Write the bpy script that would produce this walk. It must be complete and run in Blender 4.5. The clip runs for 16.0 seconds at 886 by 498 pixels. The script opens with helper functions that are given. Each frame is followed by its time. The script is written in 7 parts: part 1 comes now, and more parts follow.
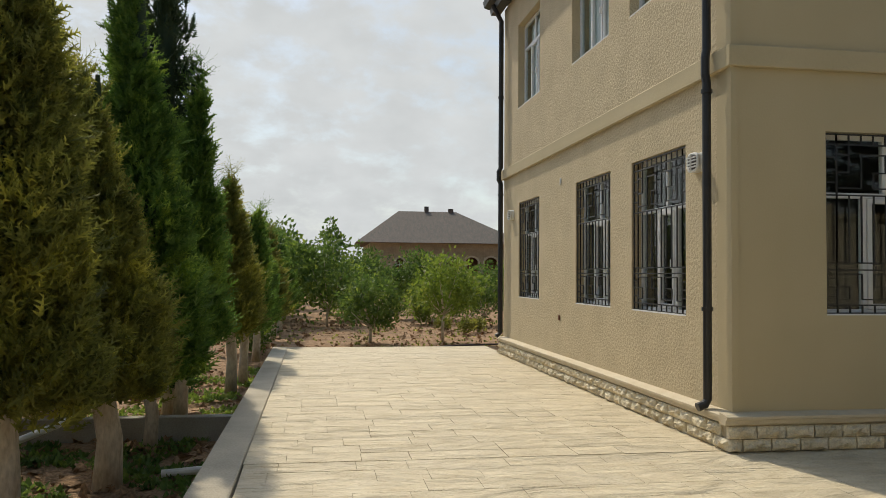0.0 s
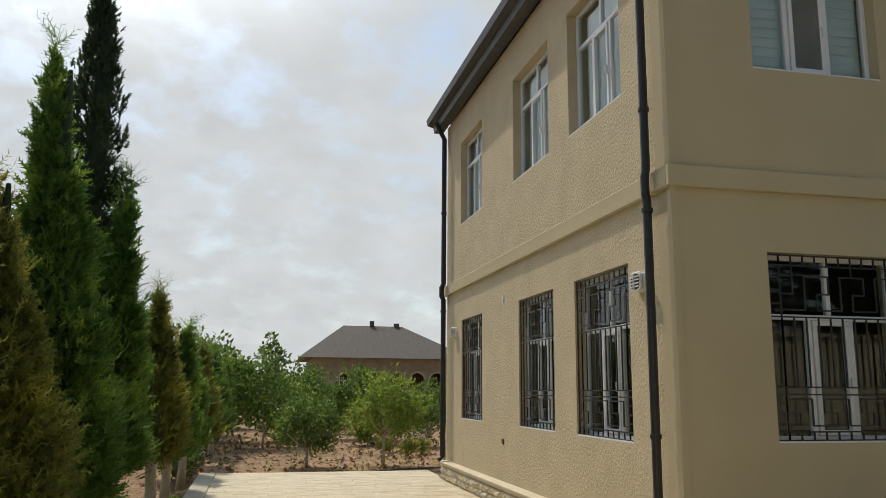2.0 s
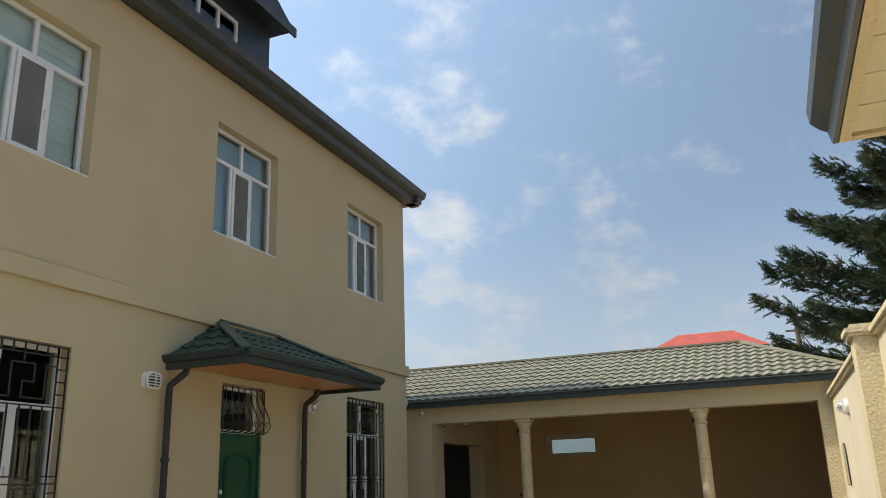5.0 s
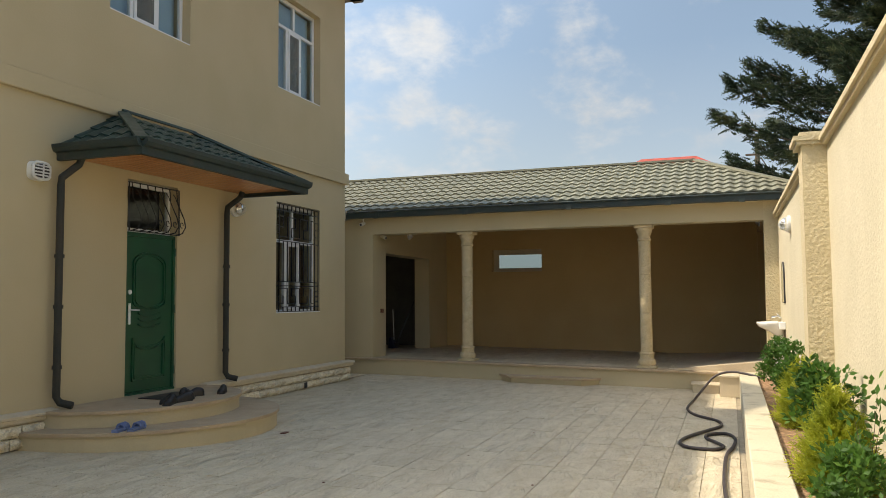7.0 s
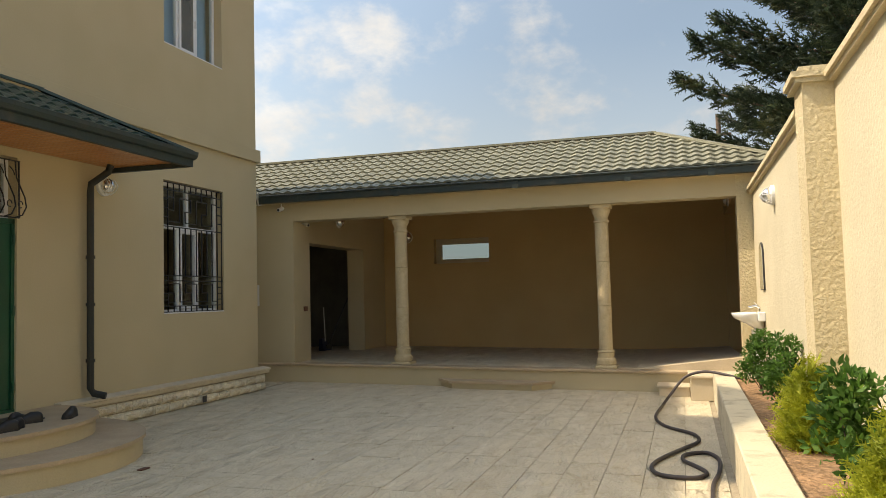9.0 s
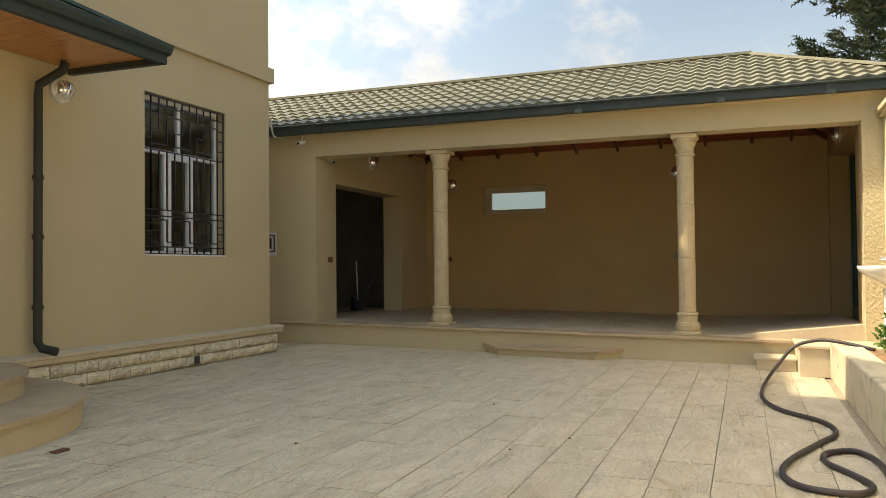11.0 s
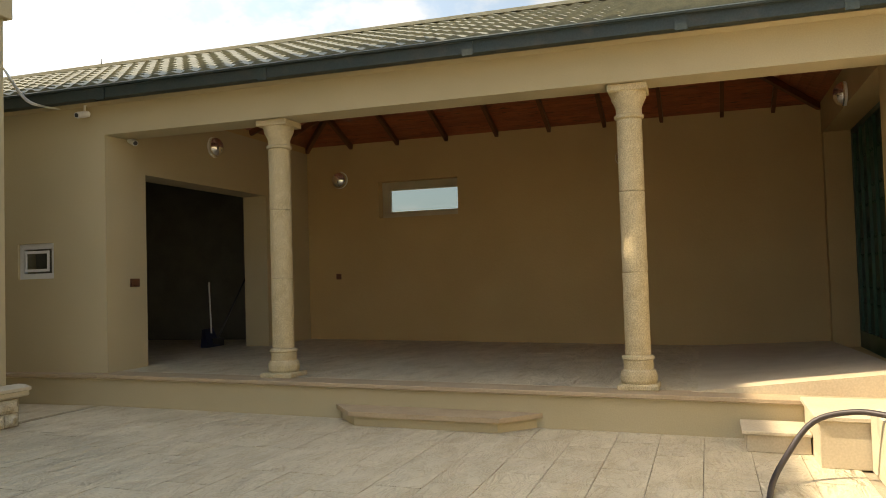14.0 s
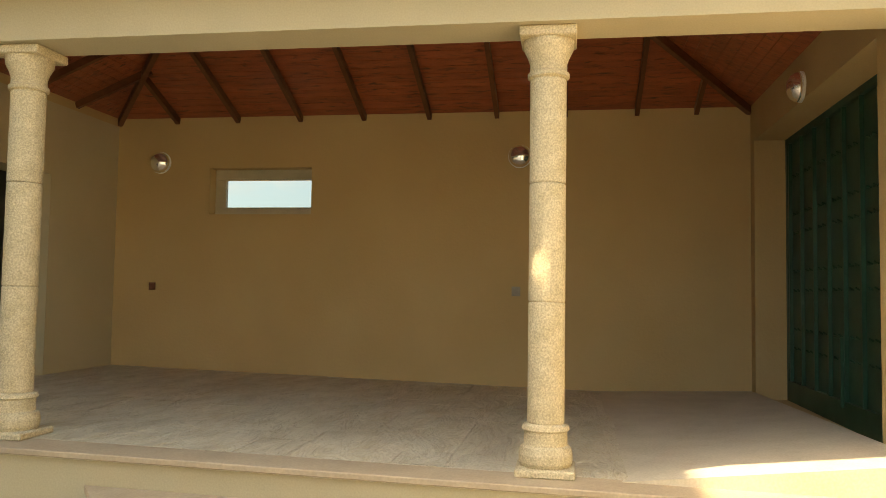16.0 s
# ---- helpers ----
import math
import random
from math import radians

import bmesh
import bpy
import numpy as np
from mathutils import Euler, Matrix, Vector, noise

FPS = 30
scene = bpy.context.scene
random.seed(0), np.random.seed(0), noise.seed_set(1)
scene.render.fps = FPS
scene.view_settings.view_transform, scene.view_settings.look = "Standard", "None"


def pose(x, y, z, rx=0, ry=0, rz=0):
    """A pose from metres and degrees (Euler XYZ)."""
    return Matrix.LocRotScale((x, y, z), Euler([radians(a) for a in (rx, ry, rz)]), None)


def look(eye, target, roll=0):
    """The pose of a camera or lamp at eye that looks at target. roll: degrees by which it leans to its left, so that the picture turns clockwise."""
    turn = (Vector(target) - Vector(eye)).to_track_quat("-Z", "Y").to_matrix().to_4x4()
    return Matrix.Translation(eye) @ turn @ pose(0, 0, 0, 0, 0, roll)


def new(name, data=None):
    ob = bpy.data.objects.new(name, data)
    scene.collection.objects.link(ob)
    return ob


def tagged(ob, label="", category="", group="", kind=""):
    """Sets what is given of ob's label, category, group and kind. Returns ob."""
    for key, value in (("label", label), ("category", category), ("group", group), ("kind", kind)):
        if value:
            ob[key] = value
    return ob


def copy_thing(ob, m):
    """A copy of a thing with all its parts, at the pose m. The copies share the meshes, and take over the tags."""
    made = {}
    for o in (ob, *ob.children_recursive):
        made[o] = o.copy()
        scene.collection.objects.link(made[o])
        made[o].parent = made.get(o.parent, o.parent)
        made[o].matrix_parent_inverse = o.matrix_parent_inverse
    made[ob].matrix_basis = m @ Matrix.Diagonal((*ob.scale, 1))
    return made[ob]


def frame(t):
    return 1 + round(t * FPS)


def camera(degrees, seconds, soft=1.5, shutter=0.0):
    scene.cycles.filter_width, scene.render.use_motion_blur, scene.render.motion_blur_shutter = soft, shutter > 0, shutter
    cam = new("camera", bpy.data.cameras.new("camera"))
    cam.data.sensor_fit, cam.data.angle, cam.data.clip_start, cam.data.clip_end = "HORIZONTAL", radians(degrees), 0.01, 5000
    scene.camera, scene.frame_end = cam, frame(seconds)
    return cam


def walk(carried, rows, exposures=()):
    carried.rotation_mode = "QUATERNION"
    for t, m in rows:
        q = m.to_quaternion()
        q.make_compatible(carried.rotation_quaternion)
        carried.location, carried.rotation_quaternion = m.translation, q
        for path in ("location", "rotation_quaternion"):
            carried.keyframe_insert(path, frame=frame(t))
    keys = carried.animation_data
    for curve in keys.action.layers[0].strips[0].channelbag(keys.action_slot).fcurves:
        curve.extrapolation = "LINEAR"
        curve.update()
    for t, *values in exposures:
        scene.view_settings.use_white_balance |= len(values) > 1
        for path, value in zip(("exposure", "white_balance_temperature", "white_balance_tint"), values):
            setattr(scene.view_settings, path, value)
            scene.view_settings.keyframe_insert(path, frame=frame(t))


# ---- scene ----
cam = camera(57.8, 16.0, soft=0.7)
PATH = [
    (0, (-3.993, -7.263, 1.672), (-3.682, -5.288, 1.737), 0.4),
    (0.5, (-3.993, -7.138, 1.681), (-3.647, -5.169, 1.741), 0.0),
    (1, (-3.924, -7.005, 1.715), (-3.589, -5.034, 1.776), -0.3),
    (1.5, (-3.828, -6.901, 1.759), (-3.513, -4.934, 1.942), -0.0),
    (2, (-3.807, -6.874, 1.764), (-3.375, -4.952, 2.112), 0.4),
    (2.5, (-3.814, -6.843, 1.723), (-3.037, -5.066, 2.21), -0.0),
    (2.6, (-3.838, -6.853, 1.713), (-2.984, -5.116, 2.219), -0.3),
    (3, (-3.853, -6.814, 1.724), (-2.71, -5.263, 2.258), -1.3),
    (3.5, (-3.934, -6.787, 1.7), (-2.578, -5.431, 2.267), -1.9),
    (4, (-3.952, -6.748, 1.678), (-2.41, -5.617, 2.263), -2.4),
    (4.5, (-3.957, -6.757, 1.649), (-2.261, -5.871, 2.232), -2.5),
    (5, (-3.847, -6.707, 1.621), (-2.06, -6.008, 2.184), -1.9),
    (5.2, (-3.78, -6.677, 1.589), (-1.967, -6.014, 2.111), -2.0),
    (7.3, (-2.609, -6.999, 1.486), (-0.725, -6.336, 1.589), -0.8),
    (7.5, (-2.395, -7.018, 1.487), (-0.506, -6.369, 1.591), -1.3),
    (8, (-1.813, -6.898, 1.504), (0.085, -6.277, 1.611), -0.9),
    (8.2, (-1.607, -6.868, 1.493), (0.301, -6.278, 1.61), -1.1),
    (10.3, (0.537, -6.392, 1.259), (2.454, -5.835, 1.374), -1.8),
    (10.5, (0.741, -6.346, 1.22), (2.659, -5.786, 1.313), -1.7),
    (11, (1.396, -6.196, 1.117), (3.267, -5.492, 1.166), -0.6),
    (11.5, (2.123, -6.156, 1.099), (3.972, -5.395, 1.163), -0.7),
    (12, (2.83, -6.181, 1.104), (4.684, -5.437, 1.174), -1.2),
    (12.5, (3.439, -6.17, 1.156), (5.304, -5.452, 1.231), -1.6),
    (13, (4.062, -6.143, 1.161), (5.934, -5.443, 1.246), -2.4),
    (13.5, (4.684, -6.165, 1.168), (6.563, -5.483, 1.249), -2.8),
    (14, (5.3, -6.069, 1.208), (7.199, -5.447, 1.285), -1.7),
    (14.5, (5.901, -6.004, 1.219), (7.819, -5.443, 1.31), -0.9),
    (15, (6.493, -5.839, 1.23), (8.413, -5.29, 1.336), 0.3),
    (15.5, (7.069, -5.732, 1.232), (9.014, -5.28, 1.341), 0.8),
    (16, (7.658, -5.602, 1.258), (9.63, -5.291, 1.372), 0.9),
]

EXPOSURES = [(0.0, 0.52, 7350, 7), (1.5, 0.48, 7350, 7), (2.5, 0.52, 7100, 7), (3.5, 0.72, 7200, 8), (4.5, 1.10, 7100, 9), (5.2, 1.28, 7000, 9), (8.0, 1.42, 7900, 10), (10.5, 1.70, 8500, 11), (11.5, 1.88, 8800, 11), (13.0, 1.85, 9000, 11), (14.0, 1.90, 8900, 11), (15.0, 2.12, 8900, 11), (16.0, 2.86, 9300, 10)]
walk(cam, [(t, look(eye, target, roll)) for t, eye, target, roll in PATH], EXPOSURES)

# ---- sun and sky ----
SUN_TRAVEL = Vector((0.25, -0.79, -1.0)).normalized()
SUN_ELEV = math.asin(-SUN_TRAVEL.z)
SUN_AZ = math.atan2(-SUN_TRAVEL.x, -SUN_TRAVEL.y)


def make_world():
    w = bpy.data.worlds.new("sky")
    scene.world = w
    w.use_nodes = True
    n, l = w.node_tree.nodes, w.node_tree.links
    n.clear()
    sky = n.new("ShaderNodeTexSky")
    sky.sky_type, sky.sun_disc = "NISHITA", False
    sky.sun_elevation, sky.sun_rotation = SUN_ELEV, SUN_AZ
    sky.dust_density, sky.air_density, sky.ozone_density = 1.6, 1.0, 1.6
    tc = n.new("ShaderNodeTexCoord")
    sep = n.new("ShaderNodeSeparateXYZ")
    l.new(tc.outputs["Generated"], sep.inputs[0])
    zc = n.new("ShaderNodeMath"); zc.operation = "MAXIMUM"; zc.inputs[1].default_value = 0.0
    l.new(sep.outputs[2], zc.inputs[0])
    za = n.new("ShaderNodeMath"); za.operation = "ADD"; za.inputs[1].default_value = 0.42
    l.new(zc.outputs[0], za.inputs[0])
    vecs = []
    for i in (0, 1):
        d = n.new("ShaderNodeMath"); d.operation = "DIVIDE"
        l.new(sep.outputs[i], d.inputs[0]); l.new(za.outputs[0], d.inputs[1])
        vecs.append(d)
    comb = n.new("ShaderNodeCombineXYZ")
    l.new(vecs[0].outputs[0], comb.inputs[0]); l.new(vecs[1].outputs[0], comb.inputs[1])
    noi = n.new("ShaderNodeTexNoise")
    noi.inputs["Scale"].default_value, noi.inputs["Detail"].default_value = 7.0, 10
    noi.inputs["Roughness"].default_value, noi.inputs["Distortion"].default_value = 0.60, 0.10
    l.new(comb.outputs[0], noi.inputs["Vector"])
    big = n.new("ShaderNodeTexNoise")
    big.inputs["Scale"].default_value, big.inputs["Detail"].default_value = 0.9, 2
    l.new(comb.outputs[0], big.inputs["Vector"])
    # more cloud towards +y (ahead of the drive) and low down, clearer towards +x
    grad = n.new("ShaderNodeMath"); grad.operation = "MULTIPLY_ADD"
    grad.inputs[1].default_value, grad.inputs[2].default_value = 0.30, -0.02
    l.new(sep.outputs[1], grad.inputs[0])
    add = n.new("ShaderNodeMath"); add.operation = "ADD"
    l.new(noi.outputs[0], add.inputs[0]); l.new(grad.outputs[0], add.inputs[1])
    add2 = n.new("ShaderNodeMath"); add2.operation = "MULTIPLY_ADD"
    add2.inputs[1].default_value = 0.35
    l.new(big.outputs[0], add2.inputs[0]); l.new(add.outputs[0], add2.inputs[2])
    ramp = n.new("ShaderNodeMapRange")
    ramp.inputs["From Min"].default_value, ramp.inputs["From Max"].default_value = 0.69, 1.0
    ramp.interpolation_type = "SMOOTHSTEP"
    l.new(add2.outputs[0], ramp.inputs["Value"])
    # haze over the horizon
    hz = n.new("ShaderNodeMapRange")
    hz.inputs["From Min"].default_value, hz.inputs["From Max"].default_value = 0.30, -0.02
    hz.inputs["To Min"].default_value, hz.inputs["To Max"].default_value = 0.0, 0.6
    l.new(sep.outputs[2], hz.inputs["Value"])
    mixh = n.new("ShaderNodeMix"); mixh.data_type = "RGBA"
    mixh.inputs[7].default_value = (3.6, 4.0, 4.4, 1)
    
    skb = n.new("ShaderNodeMix"); skb.data_type = "RGBA"; skb.inputs[0].default_value = 0.45
    skb.inputs[7].default_value = (1.6, 2.35, 3.4, 1)
    l.new(sky.outputs[0], skb.inputs[6])
    l.new(hz.outputs[0], mixh.inputs[0]); l.new(skb.outputs[2], mixh.inputs[6])
    mixc = n.new("ShaderNodeMix"); mixc.data_type = "RGBA"
    mixc.inputs[7].default_value = (4.3, 4.6, 5.05, 1)
    dot = n.new("ShaderNodeVectorMath"); dot.operation = "DOT_PRODUCT"
    dot.inputs[1].default_value = tuple(-SUN_TRAVEL)
    l.new(tc.outputs["Generated"], dot.inputs[0])
    glow = n.new("ShaderNodeMapRange"); glow.interpolation_type = "SMOOTHSTEP"
    glow.inputs["From Min"].default_value, glow.inputs["From Max"].default_value = 0.84, 1.0
    glow.inputs["To Min"].default_value, glow.inputs["To Max"].default_value = 0.84, 2.0
    l.new(dot.outputs["Value"], glow.inputs["Value"])
    puff = n.new("ShaderNodeTexNoise")
    puff.inputs["Scale"].default_value, puff.inputs["Detail"].default_value = 9.0, 8
    l.new(comb.outputs[0], puff.inputs["Vector"])
    pr = n.new("ShaderNodeMapRange")
    pr.inputs["From Min"].default_value, pr.inputs["From Max"].default_value = 0.25, 0.75
    pr.inputs["To Min"].default_value, pr.inputs["To Max"].default_value = 0.93, 1.08
    l.new(puff.outputs[0], pr.inputs["Value"])
    cc = n.new("ShaderNodeVectorMath"); cc.operation = "SCALE"; cc.inputs[0].default_value = (3.35, 3.65, 4.15)
    l.new(pr.outputs[0], cc.inputs["Scale"]); l.new(cc.outputs[0], mixc.inputs[7])
    l.new(ramp.outputs[0], mixc.inputs[0]); l.new(mixh.outputs[2], mixc.inputs[6])
    bg = n.new("ShaderNodeBackground")
    bg.inputs["Strength"].default_value = 0.15
    # the sky dims with the angle from the sun
    away = n.new("ShaderNodeMapRange"); away.interpolation_type = "SMOOTHSTEP"
    away.inputs["From Min"].default_value, away.inputs["From Max"].default_value = 0.04, 0.66
    away.inputs["To Min"].default_value, away.inputs["To Max"].default_value = 0.56, 1.0
    l.new(dot.outputs["Value"], away.inputs["Value"])
    both = n.new("ShaderNodeMath"); both.operation = "MULTIPLY"
    l.new(glow.outputs[0], both.inputs[0]); l.new(away.outputs[0], both.inputs[1])
    gm = n.new("ShaderNodeVectorMath"); gm.operation = "SCALE"
    l.new(mixc.outputs[2], gm.inputs[0]); l.new(both.outputs[0], gm.inputs["Scale"])
    l.new(gm.outputs[0], bg.inputs[0])
    out = n.new("ShaderNodeOutputWorld")
    l.new(bg.outputs[0], out.inputs[0])


make_world()
sun = new("sun", bpy.data.lights.new("sun", "SUN"))
sun.data.energy, sun.data.angle, sun.data.color = 1.9, radians(0.8), (1.0, 0.93, 0.82)
sun.matrix_world = look((0, 0, 30), tuple(Vector((0, 0, 30)) + SUN_TRAVEL))


# ---- materials ----
def mat(name, color, rough=0.8, color2=None, scale=4.0, fine=60.0, fine_amount=0.12, bump=0.1, bump_scale=None, metal=0.0,
        random=0.0, stretch=(1, 1, 1), coat=0.0, transmission=0.0, dist=0.01, stain=None, island=False, detail=6, alpha=1.0):
    """Two scales of colour variation, fine relief and gloss variation."""
    m = bpy.data.materials.new(name)
    m.use_nodes = True
    n, l = m.node_tree.nodes, m.node_tree.links
    b = n["Principled BSDF"]
    tc = n.new("ShaderNodeTexCoord")
    mp = n.new("ShaderNodeMapping")
    mp.inputs["Scale"].default_value = stretch
    l.new(tc.outputs["Object"], mp.inputs[0])
    big = n.new("ShaderNodeTexNoise")
    big.inputs["Scale"].default_value, big.inputs["Detail"].default_value = scale, detail
    l.new(mp.outputs[0], big.inputs["Vector"])
    fin = n.new("ShaderNodeTexNoise")
    fin.inputs["Scale"].default_value, fin.inputs["Detail"].default_value = fine, 3
    l.new(mp.outputs[0], fin.inputs["Vector"])
    c2 = color2 or tuple(c * 0.8 for c in color)
    mr = n.new("ShaderNodeMapRange")
    mr.inputs["From Min"].default_value, mr.inputs["From Max"].default_value = 0.35, 0.65
    l.new(big.outputs[0], mr.inputs["Value"])
    mx = n.new("ShaderNodeMix"); mx.data_type = "RGBA"
    mx.inputs[6].default_value, mx.inputs[7].default_value = (*color, 1), (*c2, 1)
    l.new(mr.outputs[0], mx.inputs[0])
    hsv = n.new("ShaderNodeHueSaturation")
    val = n.new("ShaderNodeMapRange")
    val.inputs["From Min"].default_value, val.inputs["From Max"].default_value = 0.3, 0.7
    val.inputs["To Min"].default_value, val.inputs["To Max"].default_value = 1 - fine_amount, 1 + fine_amount
    l.new(fin.outputs[0], val.inputs["Value"])
    last = val.outputs[0]
    if random:
        src = n.new("ShaderNodeNewGeometry").outputs["Random Per Island"] if island else n.new("ShaderNodeObjectInfo").outputs["Random"]
        r = n.new("ShaderNodeMapRange")
        r.inputs["To Min"].default_value, r.inputs["To Max"].default_value = 1 - random, 1 + random
        l.new(src, r.inputs["Value"])
        mu = n.new("ShaderNodeMath"); mu.operation = "MULTIPLY"
        l.new(last, mu.inputs[0]); l.new(r.outputs[0], mu.inputs[1])
        last = mu.outputs[0]
    l.new(last, hsv.inputs["Value"])
    l.new(mx.outputs[2], hsv.inputs["Color"])
    cur = hsv.outputs[0]
    if stain:
        sc, amount, col = stain
        st = n.new("ShaderNodeTexNoise")
        st.inputs["Scale"].default_value, st.inputs["Detail"].default_value, st.inputs["Distortion"].default_value = sc, 8, 0.6
        l.new(mp.outputs[0], st.inputs["Vector"])
        sr = n.new("ShaderNodeMapRange")
        sr.inputs["From Min"].default_value, sr.inputs["From Max"].default_value, sr.inputs["To Max"].default_value = 0.55, 0.72, amount
        l.new(st.outputs[0], sr.inputs["Value"])
        sm = n.new("ShaderNodeMix"); sm.data_type = "RGBA"
        sm.inputs[7].default_value = (*col, 1)
        l.new(sr.outputs[0], sm.inputs[0]); l.new(cur, sm.inputs[6])
        cur = sm.outputs[2]
    l.new(cur, b.inputs["Base Color"])
    b.inputs["Metallic"].default_value = metal
    rr = n.new("ShaderNodeMapRange")
    rr.inputs["To Min"].default_value, rr.inputs["To Max"].default_value = max(rough - 0.12, 0.02), min(rough + 0.12, 1)
    l.new(big.outputs[0], rr.inputs["Value"]); l.new(rr.outputs[0], b.inputs["Roughness"])
    b.inputs["Coat Weight"].default_value = coat
    b.inputs["Transmission Weight"].default_value = transmission
    b.inputs["Alpha"].default_value = alpha
    if bump:
        bn = n.new("ShaderNodeTexNoise")
        bn.inputs["Scale"].default_value, bn.inputs["Detail"].default_value = bump_scale or fine, 5
        l.new(mp.outputs[0], bn.inputs["Vector"])
        bp = n.new("ShaderNodeBump")
        bp.inputs["Strength"].default_value, bp.inputs["Distance"].default_value = bump, dist
        l.new(bn.outputs[0], bp.inputs["Height"]); l.new(bp.outputs[0], b.inputs["Normal"])
    return m


